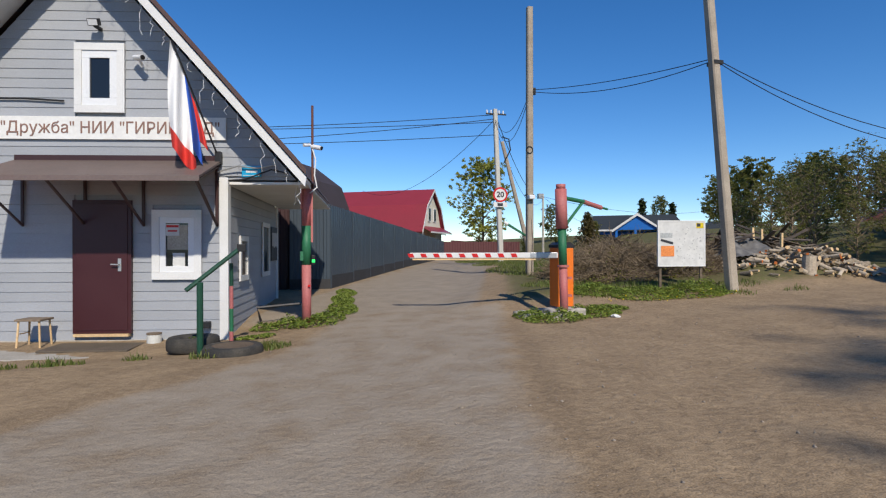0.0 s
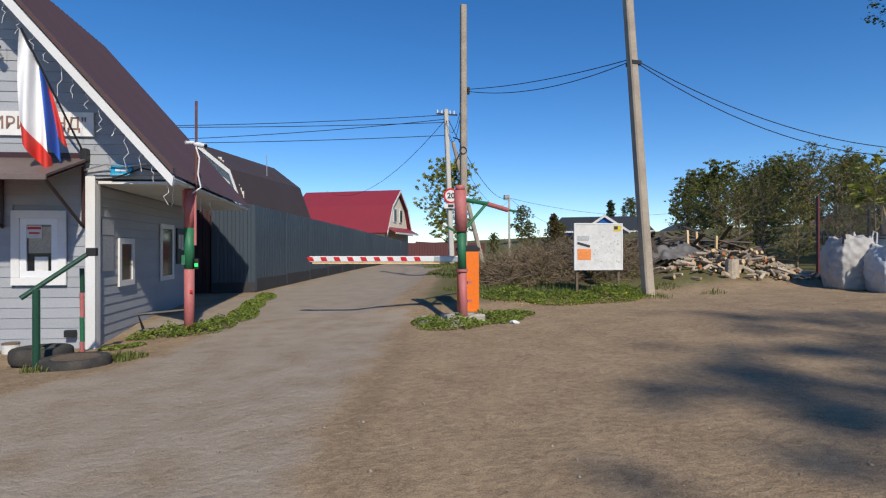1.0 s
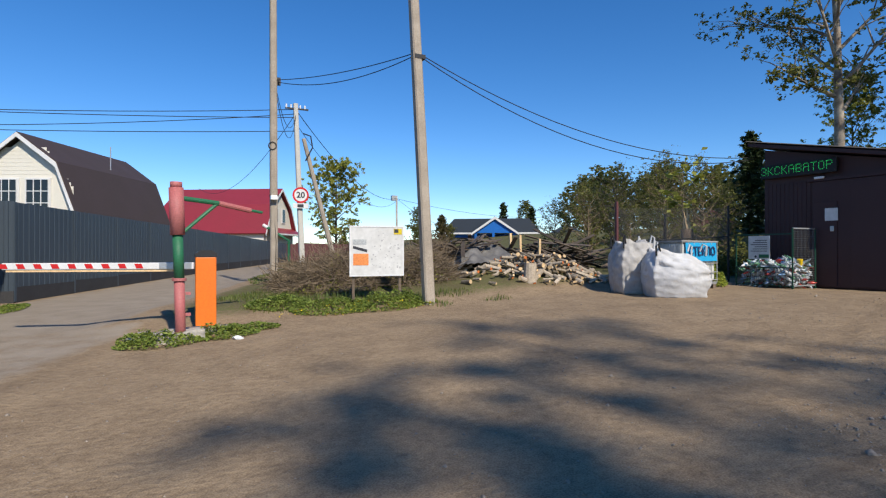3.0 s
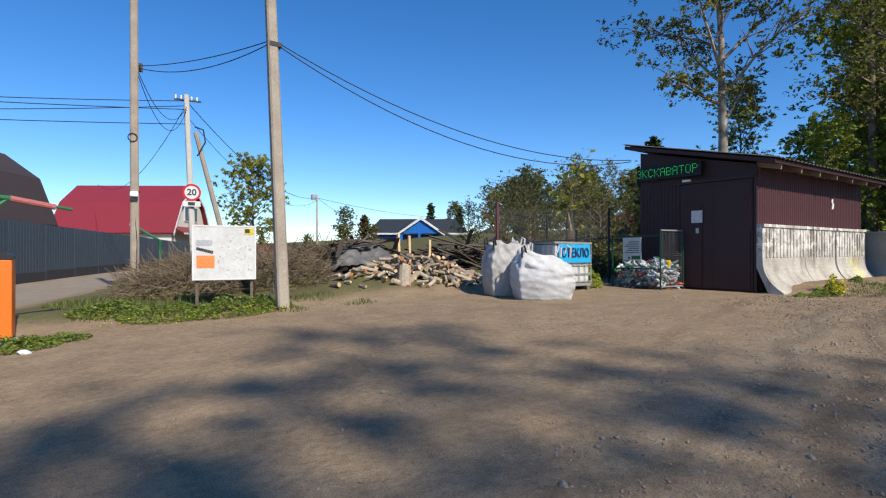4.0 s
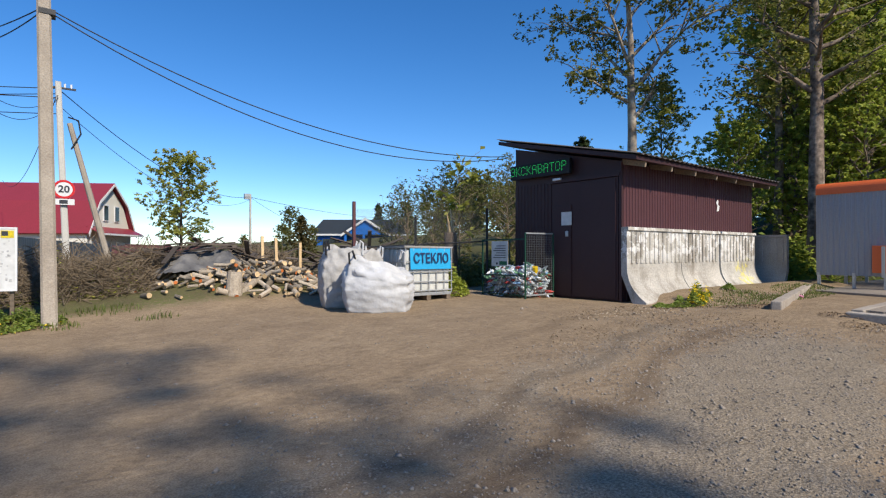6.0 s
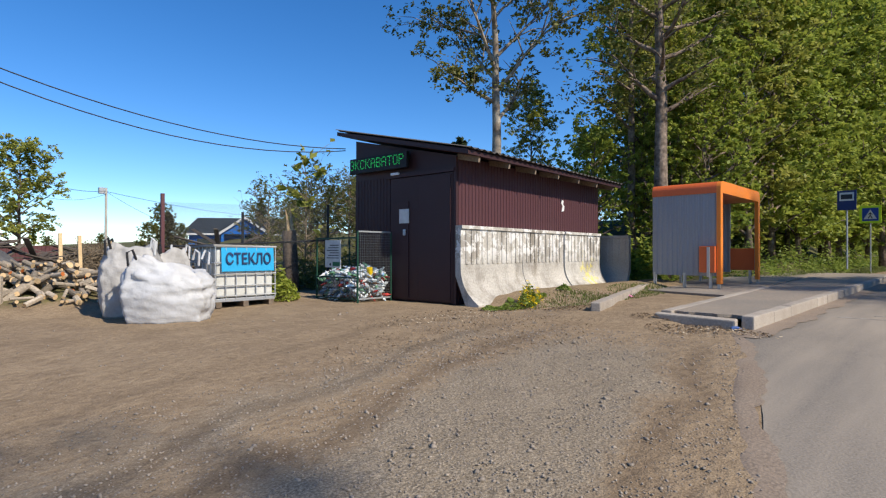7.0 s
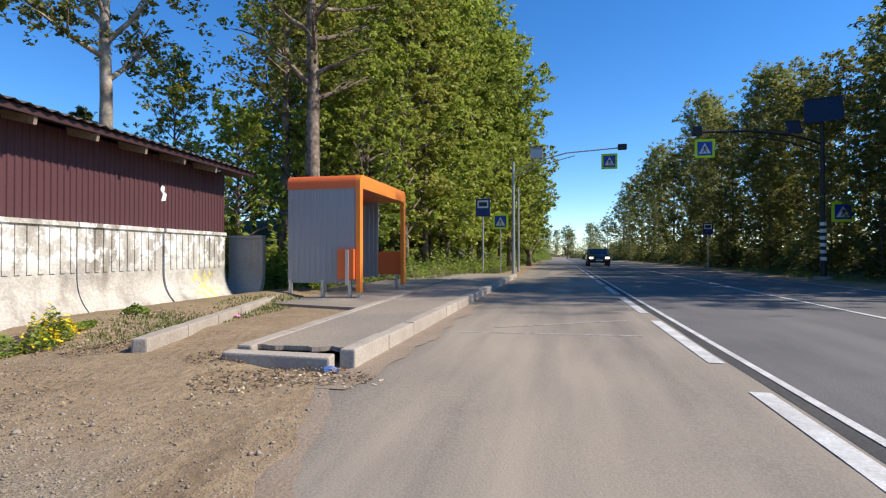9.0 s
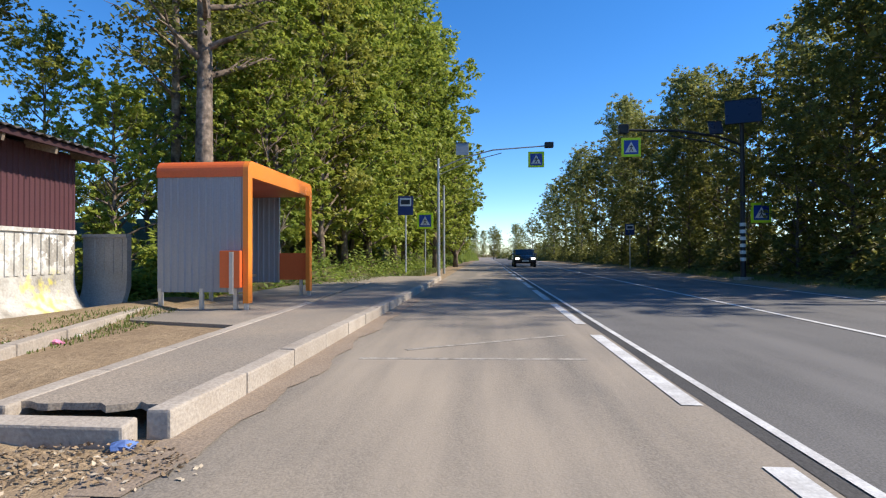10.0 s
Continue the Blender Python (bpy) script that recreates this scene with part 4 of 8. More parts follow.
paint.inputs[7].default_value = (0.68, 0.58, 0.06, 1)
links.new(paint.outputs[2], shader.inputs["Base Color"])


def flaked(m):
    """Old white paint that still clings to the ribbed upper part in flakes, and damp dirt stains."""
    nodes, link = m.node_tree.nodes, m.node_tree.links.new
    where, chips, drip, up, sep, mul, mix, stain = (nodes.new(n) for n in ("ShaderNodeNewGeometry", "ShaderNodeTexNoise", "ShaderNodeTexNoise", "ShaderNodeMapRange", "ShaderNodeSeparateXYZ", "ShaderNodeMath", "ShaderNodeMix", "ShaderNodeMix"))
    stretch = nodes.new("ShaderNodeMapping")
    stretch.inputs["Scale"].default_value = (1.0, 1.0, 0.35)
    chips.inputs["Scale"].default_value, chips.inputs["Detail"].default_value, chips.inputs["Roughness"].default_value = 5.0, 8, 0.65
    drip.inputs["Scale"].default_value, drip.inputs["Detail"].default_value = 3.2, 7
    up.inputs["From Min"].default_value, up.inputs["From Max"].default_value = 1.15, 1.5
    mul.operation, mix.data_type, stain.data_type, stain.blend_type = "MULTIPLY", "RGBA", "RGBA", "MULTIPLY"
    edge, soak = nodes.new("ShaderNodeMapRange"), nodes.new("ShaderNodeMapRange")
    edge.inputs["From Min"].default_value, edge.inputs["From Max"].default_value = 0.5, 0.54
    soak.inputs["From Min"].default_value, soak.inputs["From Max"].default_value, soak.inputs["To Max"].default_value = 0.5, 0.68, 0.75
    link(where.outputs["Position"], chips.inputs["Vector"])
    link(where.outputs["Position"], stretch.inputs["Vector"])
    link(stretch.outputs["Vector"], drip.inputs["Vector"])
    link(where.outputs["Position"], sep.inputs[0])
    link(sep.outputs["Z"], up.inputs["Value"])
    link(chips.outputs["Fac"], edge.inputs["Value"])
    link(edge.outputs["Result"], mul.inputs[0])
    link(up.outputs["Result"], mul.inputs[1])
    shader = nodes["Principled BSDF"]
    link(shader.inputs["Base Color"].links[0].from_socket, stain.inputs[6])
    link(drip.outputs["Fac"], soak.inputs["Value"])
    link(soak.outputs["Result"], stain.inputs[0])
    stain.inputs[7].default_value = (0.42, 0.38, 0.33, 1)
    link(stain.outputs[2], mix.inputs[6])
    link(mul.outputs[0], mix.inputs[0])
    mix.inputs[7].default_value = (0.68, 0.66, 0.62, 1)
    link(mix.outputs[2], shader.inputs["Base Color"])
    return m


PAINTED_CONCRETE = flaked(material("painted_concrete", (0.5, 0.465, 0.405), 0.9, 0.22, 28, 1.6, 0.4, second=(0.32, 0.295, 0.255), mix=0.9))
flaked(SPRAYED)
for k, (x0, ln) in enumerate(((-0.06, 2.06), (2.02, 1.83), (3.87, 1.86))):
    wob = (0.0, 1.0, -0.8)[k]
    g = thing("guard_wall", m=SHED @ pose(x0, -0.16, 0.02, 0, 0, wob), label="curved pale concrete guard panel with flaking white paint", category="wall", group="guard walls")
    part("panel", l_panel(ln), PAINTED_CONCRETE if k < 2 else SPRAYED, g)
g = thing("guard_wall", m=SHED @ pose(6.28, 0.05, -0.02, 0, 0, -93), label="bare grey concrete guard panel standing crosswise", category="wall", group="guard walls")
part("panel", l_panel(0.8), CONCRETE, g)

# ---- bus shelter ----
SX0, SX1, SY0, SY1, SZ0, SZ1 = 23.36, 26.62, 3.08, 4.64, 0.62, 3.08
shelter = thing("bus_shelter", (SX0, SY0, SZ0), label="orange and grey metal bus shelter with open front", category="bus shelter")
SL, SD, SH = SX1 - SX0, SY1 - SY0, SZ1 - SZ0
band = 0.27


def rounded_frame(w, h, t, r):
    """The front arch in x-z: outer outline with round corners, less an inner one."""
    out = [(0, 0.12)] + [(r - r * math.cos(a), h - r + r * math.sin(a)) for a in (math.pi / 2 * k / 6 for k in range(7))]
    out += [(w - r + r * math.sin(a), h - r + r * math.cos(a)) for a in (math.pi / 2 * k / 6 for k in range(7))] + [(w, 0.12)]
    inn = [(w - t, 0.12), (w - t, h - band), (t, h - band), (t, 0.12)]
    return out + inn


part("front_arch", prism(rounded_frame(SL, SH, 0.16, 0.16), "y", 0, 0.09), SHELTER_ORANGE, shelter, "bright orange front arch")
out = [(0, SH - band)] + [(0.16 - 0.16 * math.cos(a), SH - 0.16 + 0.16 * math.sin(a)) for a in (math.pi / 2 * k / 6 for k in range(7))]
out += [(SL - 0.16 + 0.16 * math.sin(a), SH - 0.16 + 0.16 * math.cos(a)) for a in (math.pi / 2 * k / 6 for k in range(7))] + [(SL, SH - band)]
part("roof", prism(out, "y", 0.09, SD), SHELTER_RED, shelter, "orange roof casing", smooth=False)
for nm, bm in (("side_panel", moved(ribbed(SD - 0.09, SH - band - 0.3, 0.12, 0.012, 0.003), pose(0.03, SD, 0.3, 0, 0, -90))),
               ("back_panel", moved(ribbed(SL - 0.08, SH - band - 0.3, 0.12, 0.012, 0.003), pose(0.04, SD - 0.06, 0.3)))):
    part(nm, bm, SHELTER_GREY, shelter, "grey profiled sheet")
part("end_sheet", moved(ribbed(0.82, SH - band - 0.3, 0.12, 0.012, 0.003), pose(SL - 0.03, SD, 0.3, 0, 0, -90)), SHELTER_GREY, shelter, "grey profiled sheet")
part("end_panel", boxed(SL - 0.05, 0.12, 0.36, SL - 0.02, 0.72, 0.95), SHELTER_RED, shelter, "orange lower end panel")
part("end_frame", boxed(SL - 0.06, 0.09, 0.3, SL - 0.01, 0.12, SH - band), GALV, shelter)
part("end_frame", boxed(SL - 0.06, 0.72, 0.3, SL - 0.01, 0.745, SH - band), GALV, shelter)
part("end_pane", boxed(SL - 0.04, 0.125, 0.97, SL - 0.034, 0.715, SH - band), GLASS, shelter)
for x, y in ((0.02, 0.02), (0.02, 0.2), (0.02, SD - 0.08), (0.02, SD * 0.5), (SL * 0.5, SD - 0.1), (SL - 0.08, 0.02), (SL - 0.08, 0.2), (SL - 0.08, SD - 0.08)):
    part("leg", boxed(x, y, 0, x + 0.06, y + 0.06, 0.36 if y > 0.01 else 0.2), GALV, shelter)
part("back_rail", boxed(0.1, SD - 0.085, 1.25, SL - 0.1, SD - 0.07, 1.31), GALV, shelter)
part("bench", boxed(0.5, SD - 0.5, 0.45, SL - 0.5, SD - 0.12, 0.5), WOOD, shelter)
bin_ = part("litter_bin", boxed(-0.09, 0.1, 0.38, 0.02, 0.44, 0.98, 0.01), SHELTER_RED, shelter, "red-orange box on the side panel")
part("bin_post", boxed(-0.13, 0.2, 0.28, -0.09, 0.26, 0.96), GALV, bin_)

# ---- poles ----
def pole_body(base, top, w0, w1, mat, thing_ob):
    """A square tapered concrete pole with chamfered edges."""
    bm = bmesh.new()
    b, t = Vector(base), Vector(top)
    rings = []
    for k in range(13):
        f = k / 12
        p, w = b.lerp(t, f), (w0 + (w1 - w0) * f) / 2
        c = w * 0.7
        rings.append([bm.verts.new(p + Vector(q)) for q in ((-w, -c, 0), (-c, -w, 0), (c, -w, 0), (w, -c, 0), (w, c, 0), (c, w, 0), (-c, w, 0), (-w, c, 0))])
    for r, s in zip(rings, rings[1:]):
        for k in range(8):
            bm.faces.new((r[k], r[(k + 1) % 8], s[(k + 1) % 8], s[k]))
    bm.faces.new(rings[-1])
    return part("shaft", bm, mat, thing_ob)


POLES = {}
for nm, base, top, w0, w1, lab in (("a", (6.5, 15.0, 0.2), (6.46, 14.86, 8.34), 0.2, 0.17, "weathered concrete utility pole beside the lane"),
                                   ("b", (8.57, 9.38, 0.2), (8.42, 10.05, 8.4), 0.21, 0.17, "leaning weathered concrete utility pole by the notice board"),
                                   ("c", (9.05, 24.2, 0.3), (8.74, 24.15, 7.8), 0.24, 0.19, "pale concrete utility pole with a raking strut")):
    u = thing("utility_pole", base, label=lab, category="utility pole", group="utility poles")
    pole_body((0, 0, 0), Vector(top) - Vector(base), w0, w1, POLE_CONCRETE if nm != "c" else material("pale_pole", (0.52, 0.5, 0.45), 0.9, 0.15, 40, 2, 0.2), u)
    POLES[nm] = (u, Vector(base), Vector(top))

# ---- barrier ----
barrier = thing("barrier_post", (4.27, 8.4, gz(4.27, 8.4) + 0.05), label="red and green painted pipe post with a swing arm", category="barrier post")
BH = 2.2
part("lower_pipe", rod((0, 0, -0.1), (-0.02, 0, 0.82), 0.07, 20), RED_PAINT, barrier, smooth=True)
part("middle_pipe", rod((-0.02, 0, 0.82), (-0.04, 0, 1.45), 0.07, 20), GREEN_PAINT, barrier, smooth=True)
part("sleeve", rod((-0.04, 0, 1.45), (-0.06, 0, BH - 0.08), 0.098, 20), RED_PAINT, barrier, smooth=True)
part("cap", rod((-0.06, 0, BH - 0.08), (-0.06, 0, BH), 0.08, 20), RED_PAINT, barrier, smooth=True)
part("collar", rod((-0.02, 0, 0.80), (-0.02, 0, 0.84), 0.095, 20), RED_PAINT, barrier)
AD = Vector((0.90, 0.43, 0)).normalized()
part("swing_arm", rod(Vector((-0.05, 0, 1.98)), Vector((-0.05, 0, 1.94)) + AD * 0.62, 0.036, 10), GREEN_PAINT, barrier)
part("swing_arm_end", rod(Vector((-0.05, 0, 1.94)) + AD * 0.62, Vector((-0.05, 0, 1.86)) + AD * 1.15, 0.042, 10), RED_PAINT, barrier)
part("arm_tip", rod(Vector((-0.05, 0, 1.87)) + AD * 1.1, Vector((-0.05, 0, 1.84)) + AD * 1.36, 0.022, 8), GREEN_PAINT, barrier)
part("brace", rod(Vector((-0.05, 0, 1.5)) + AD * 0.1, Vector((-0.05, 0, 1.93)) + AD * 0.6, 0.026, 8), GREEN_PAINT, barrier)
for k in range(2):
    part("hook", boxed(0.06, -0.03, 0.3 + 0.3 * k, 0.13, 0.02, 0.34 + 0.3 * k), RED_PAINT, barrier)

gate_unit = thing("barrier_unit", (4.62, 9.2, gz(4.6, 9.2) + 0.06), label="orange barrier drive cabinet", category="barrier")
part("cabinet", boxed(-0.15, -0.19, 0, 0.15, 0.19, 1.08, 0.02), ORANGE, gate_unit)
part("hood", moved(prism([(-0.16, 0), (0.16, 0), (0.16, 0.05), (0.08, 0.1), (-0.08, 0.1), (-0.16, 0.05)], "y", -0.2, 0.2), pose(0, 0, 1.08)), DARK_STEEL, gate_unit)
arm0, arm1 = Vector((4.45, 9.0, 1.13)), Vector((1.9, 9.85, 1.1))
BL = (arm1 - arm0).length
boom = part("arm", boxed(0, -0.03, -0.05, BL, 0.03, 0.05, 0.012), WHITE, gate_unit, "white barrier arm with red stripes")
boom.matrix_world = pose(*arm0, 0, 0, math.degrees(math.atan2(arm1.y - arm0.y, arm1.x - arm0.x)))
part("arm_socket", boxed(0.02, -0.032, -0.053, 0.5, 0.032, 0.053, 0.012), GALV, boom)
for k in range(9):
    x = 0.72 + k * 0.235
    for y in (-0.034, 0.0305):
        part("red_mark", prism([(x, -0.035), (x + 0.10, -0.035), (x + 0.13, 0.035), (x + 0.03, 0.035)], "y", y, y + 0.0035), SIGN_RED, boom)
part("lower_rail", boxed(0.3, -0.015, -0.085, BL - 0.05, 0.015, -0.055), CUT_WOOD, boom)
island = thing("barrier_footing", (4.3, 8.45, gz(4.3, 8.5)), label="rough pale concrete footing of the barrier", category="footing")
for x, y, sx, sy, h in ((-0.02, 0.0, 0.3, 0.24, 0.13), (0.25, 0.5, 0.42, 0.3, 0.08), (-0.42, 0.35, 0.28, 0.3, 0.06)):
    bm = boxed(x - sx, y - sy, -0.15, x + sx, y + sy, h)
    bmesh.ops.subdivide_edges(bm, edges=bm.edges, cuts=5, use_grid_fill=True)
    for v in bm.verts:
        v.co += noise.noise_vector(v.co * 3.1) * 0.06
    part("slab", bm, PALE_CONCRETE, island, smooth=True)

# ---- post beside the gatehouse, with a camera ----
post = thing("gate_post", (0.05, 9.2, gz(0.05, 9.2)), label="red and green pipe post with a security camera", category="post")
for z0, z1, mt in ((-0.1, 0.98, RED_PAINT), (0.98, 1.62, GREEN_PAINT), (1.62, 2.22, RED_PAINT)):
    part("pipe", rod((0, 0, z0), (0, 0, z1), 0.075, 18), mt, post, smooth=True)
part("side_plate", boxed(0.06, -0.02, 1.35, 0.105, 0.02, 2.22), RED_PAINT, post)
part("side_plate", boxed(-0.095, -0.03, 1.9, -0.05, 0.03, 2.2), RED_PAINT, post)
part("side_plate", boxed(-0.10, -0.06, 1.05, -0.05, 0.04, 1.2), GREEN_PAINT, post)
part("mast", rod((0.1, 0, 2.2), (0.1, 0.02, 3.6), 0.02, 8), RUST, post, "rusty red mast")
cam_body = part("camera_housing", moved(tube(bmesh.new(), [(-0.05, 0.03, 0.01), (0.1, -0.07, -0.03)], 0.038, 12), pose(0.14, 0, 2.92)), WHITE_PLASTIC, post, "white camera")
part("camera_lens", moved(tube(bmesh.new(), [(0.097, -0.068, -0.028), (0.112, -0.078, -0.033)], 0.031, 12), pose(0.14, 0, 2.92)), BLACK, cam_body)
part("camera_housing", moved(tube(bmesh.new(), [(-0.1, -0.06, 0.0), (0.0, 0.02, 0.02)], 0.026, 10), pose(0.06, 0, 2.93)), WHITE_PLASTIC, post)
part("cable", tube(bmesh.new(), [(0.1, -0.03, 2.88), (0.15, -0.03, 2.7), (0.13, -0.03, 2.45), (0.17, -0.03, 2.25), (0.06, -0.09, 2.15)], 0.012, 6), WHITE_PLASTIC, post)
part("light_box", boxed(0.08, -0.07, 0.98, 0.14, -0.0, 1.14, 0.01), BLACK, post)
part("green_lamp", boxed(0.085, -0.075, 1.02, 0.135, -0.07, 1.07), glow("green_lamp", (0.02, 0.7, 0.12), 0.8), post)
part("red_mark", boxed(0.02, -0.092, 0.62, 0.06, -0.082, 0.66), SIGN_RED, post)
part("rack", tube(bmesh.new(), [(-0.75, 0.5, 0.02), (-0.8, 0.4, 0.26), (-0.1, 0.5, 0.3)], 0.025, 6), DARK_STEEL, post)

# ---- notice board ----
nb = thing("notice_board", (7.15, 9.85, 0.3), math.degrees(math.atan2(-0.14, 1.0)), label="white sheet notice board on two posts among weeds", category="notice board")
part("panel", boxed(-0.02, -0.02, 0.57, 1.03, 0.02, 1.53, 0.004), PAPER, nb)
for bx in ((-0.02, 0.57, 1.03, 0.595), (-0.02, 1.505, 1.03, 1.53), (-0.02, 0.595, 0.005, 1.505), (1.005, 0.595, 1.03, 1.505)):
    part("rim", boxed(bx[0], -0.028, bx[1], bx[2], -0.021, bx[3]), WHITE, nb)
for x in (0.06, 0.96):
    part("post", boxed(x - 0.025, 0.021, -0.15, x + 0.025, 0.06, 1.4), WOOD, nb)
part("orange_notice", boxed(0.05, -0.025, 0.78, 0.34, -0.021, 1.0), material("orange_print", (0.75, 0.25, 0.07), 0.7), nb)
part("grey_notice", boxed(0.04, -0.025, 1.17, 0.3, -0.021, 1.27), material("grey_print", (0.4, 0.42, 0.42), 0.7), nb)
part("yellow_mark", boxed(0.83, -0.025, 1.37, 0.99, -0.021, 1.48), material("yellow_print", (0.65, 0.5, 0.02), 0.7), nb)
part("black_mark", boxed(0.84, -0.0265, 1.40, 0.92, -0.0252, 1.47), INK, nb)
rng = random.Random(4)
bm = bmesh.new()
for k in range(70):
    x, z = rng.uniform(0.38, 0.96), rng.uniform(0.66, 1.42)
    s = rng.uniform(0.008, 0.03)
    box(bm, x, -0.0235, z, x + s, -0.0212, z + s * rng.uniform(0.3, 1.2))
part("print", bm, material("pale_print", (0.42, 0.42, 0.42), 0.7), nb)
bm = bmesh.new()
for k in range(9):
    box(bm, 0.0, 0, 0, 0.03, 0.003, 0.05, m=pose(0.04 + 0.03 * k, -0.0245, 1.1 - 0.008 * k, 0, 15, 0))
part("print_bar", bm, INK, nb)

# ---- speed sign ----
sg = thing("speed_sign", (8.93, 23.98, 0), -6, label="round red-rimmed speed limit sign with a plate below", category="road sign")
bm = bmesh.new()
ring(bm, 0.35, 0.27, -0.02, 0.0, 40, (0, 0, 3.78))
part("rim", bm, SIGN_RED, sg)
part("face", moved(rod((0, -0.012, 0), (0, 0.0, 0), 0.275, 40), pose(0, 0, 3.78)), WHITE, sg)
part("number", moved(lettering("20", 0.36, 0.003, 0.01), pose(0, -0.016, 3.775)), INK, sg)
part("plate", boxed(-0.33, -0.02, 3.2, 0.33, 0.0, 3.42, 0.005), WHITE, sg)
part("plate_mark", boxed(-0.14, -0.024, 3.24, 0.12, -0.021, 3.38), INK, sg)
part("bracket", boxed(-0.2, 0.0, 3.5, 0.2, 0.06, 3.56), GALV, sg)

# ---- big bags ----
def big_bag(name, at, w, d, h, seed, rz, label, lean=0.0, slump=0.0, cloth_mat=None):
    ob = thing(name, at, rz, label=label, category="bulk bag", group="bulk bags")
    bm = bmesh.new()
    bmesh.ops.create_cube(bm, size=1.0)
    bmesh.ops.subdivide_edges(bm, edges=bm.edges, cuts=22, use_grid_fill=True)
    for v in bm.verts:
        p = v.co.copy()
        t = p.z + 0.5
        r = Vector((p.x, p.y)).length
        rr = max(abs(p.x), abs(p.y))
        ang = math.atan2(p.y, p.x)
        round_k = 0.55
        sc = (1 - round_k) + round_k * (rr / r if r > 1e-4 else 1)
        bulge = 1.0 + 0.16 * math.sin(math.pi * min(1, t * 1.05)) ** 0.8 - 0.16 * max(0, t - 0.75) / 0.25
        x, y = p.x * sc * bulge, p.y * sc * bulge
        f1 = noise.noise(Vector((ang * 1.4 + t * 2.5, t * 5.5 - ang * 0.8, seed)))
        f2 = noise.noise(Vector((ang * 3.1 - t * 4, t * 11 + ang, seed + 5)))
        fold = 0.095 * (0.5 - abs(f1) * 2.4) * (0.35 + 0.65 * t)
        crease = 0.085 * max(0, 0.25 - abs(f2)) * 3 * (0.4 + 0.6 * t)
        out = (1 + fold - crease)
        zz = t
        if t > 0.97:
            zz += 0.10 * noise.noise(Vector((p.x * 3, p.y * 3, seed))) - 0.10 * (1 - min(1, rr * 2.1))
        v.co = Vector((x * out * w + lean * t, y * out * d, (zz + 0.015 * noise.noise(p * 7)) * h * (1 - slump * (p.x + 0.5) * t) - 0.01))
    body = part("body", bm, cloth_mat or BAG, ob, smooth=True)
    for sx, sy in ((-1, -1), (1, -1), (1, 1), (-1, 1)):
        x, y = sx * w * 0.42 + lean, sy * d * 0.42
        part("strap", tube(bmesh.new(), [(x, y, h * 0.86), (x * 1.02, y * 1.04, h * 1.06), (x * 0.9, y * 0.92, h * 1.1), (x * 0.8, y * 0.86, h * 0.95)], 0.018, 6), DARK_STEEL if sx < 0 else BAG, ob)
    return ob


BZ = gz(13.2, 7.9)
big_bag("bulk_bag", (13.27, 7.74, BZ), 1.1, 0.98, 0.95, 3, -32, "bulging white woven bulk bag with creased sides", slump=0.22)
big_bag("bulk_bag", (13.0, 8.62, gz(13.0, 8.6)), 0.78, 0.76, 1.1, 11, -20, "tall soiled white bulk bag with dark straps", cloth_mat=DIRTY_BAG)
big_bag("bulk_bag", (13.66, 9.05, gz(13.7, 9.0)), 0.62, 0.62, 1.0, 21, 10, "white woven bulk bag slumped behind the others", cloth_mat=DIRTY_BAG)

# ---- tank in a cage ----
tank = thing("caged_tank", (14.22, 8.38, gz(14.7, 8.6)), 0, label="white plastic tank in a steel cage used for glass", category="tank")
TW, TD, TH = 1.12, 1.0, 1.06
part("tank", boxed(0.03, 0.03, 0.17, TW - 0.03, TD - 0.03, TH - 0.02, 0.05), TANK_PLASTIC, tank)
for k in range(3):
    part("runner", boxed(0.02 + k * (TW - 0.14) / 2, 0.0, 0.0, 0.12 + k * (TW - 0.14) / 2, TD, 0.1, 0.006), WOOD, tank)
part("pallet_deck", boxed(0, 0, 0.1, TW, TD, 0.16, 0.006), GALV, tank)
for k in range(7):
    x = 0.0 + k * TW / 6
    for y in (-0.005, TD + 0.005):
        part("upright_bar", rod((x, y, 0.14), (x, y, TH), 0.011, 6), GALV, tank)
for k in range(1, 6):
    y = k * TD / 6
    for x in (-0.005, TW + 0.005):
        part("upright_bar", rod((x, y, 0.14), (x, y, TH), 0.011, 6), GALV, tank)
for z in (0.2, 0.38, 0.58, 0.78, TH):
    part("cross_bar", tube(bmesh.new(), [(-0.01, -0.012, z), (TW + 0.01, -0.012, z), (TW + 0.012, TD + 0.01, z), (-0.012, TD + 0.01, z), (-0.012, -0.012, z)], 0.012, 6), GALV, tank)
part("lid", moved(boxed(-0.04, -0.03, 0, TW + 0.03, TD + 0.03, 0.03), pose(0, 0, TH + 0.01, -1.5, 0.8, 1)), material("grey_lid", (0.3, 0.29, 0.27), 0.7), tank)
plate = part("name_plate", moved(boxed(0, -0.005, 0, 0.98, 0.005, 0.42), pose(0.1, -0.035, 0.63, -4, 0, 0)), SIGN_BLUE, tank, "bright blue sheet with dark letters")
bm = lettering("СТЕКЛО", 0.27, 0.003, 0.004)
xs = [v.co.x for v in bm.verts]
part("plate_text", moved(moved(bm, Matrix.Diagonal((0.84 / (max(xs) - min(xs)), 1, 1, 1))), pose(0.59, -0.048, 0.84, -4, 0, 0)), NAVY, plate)

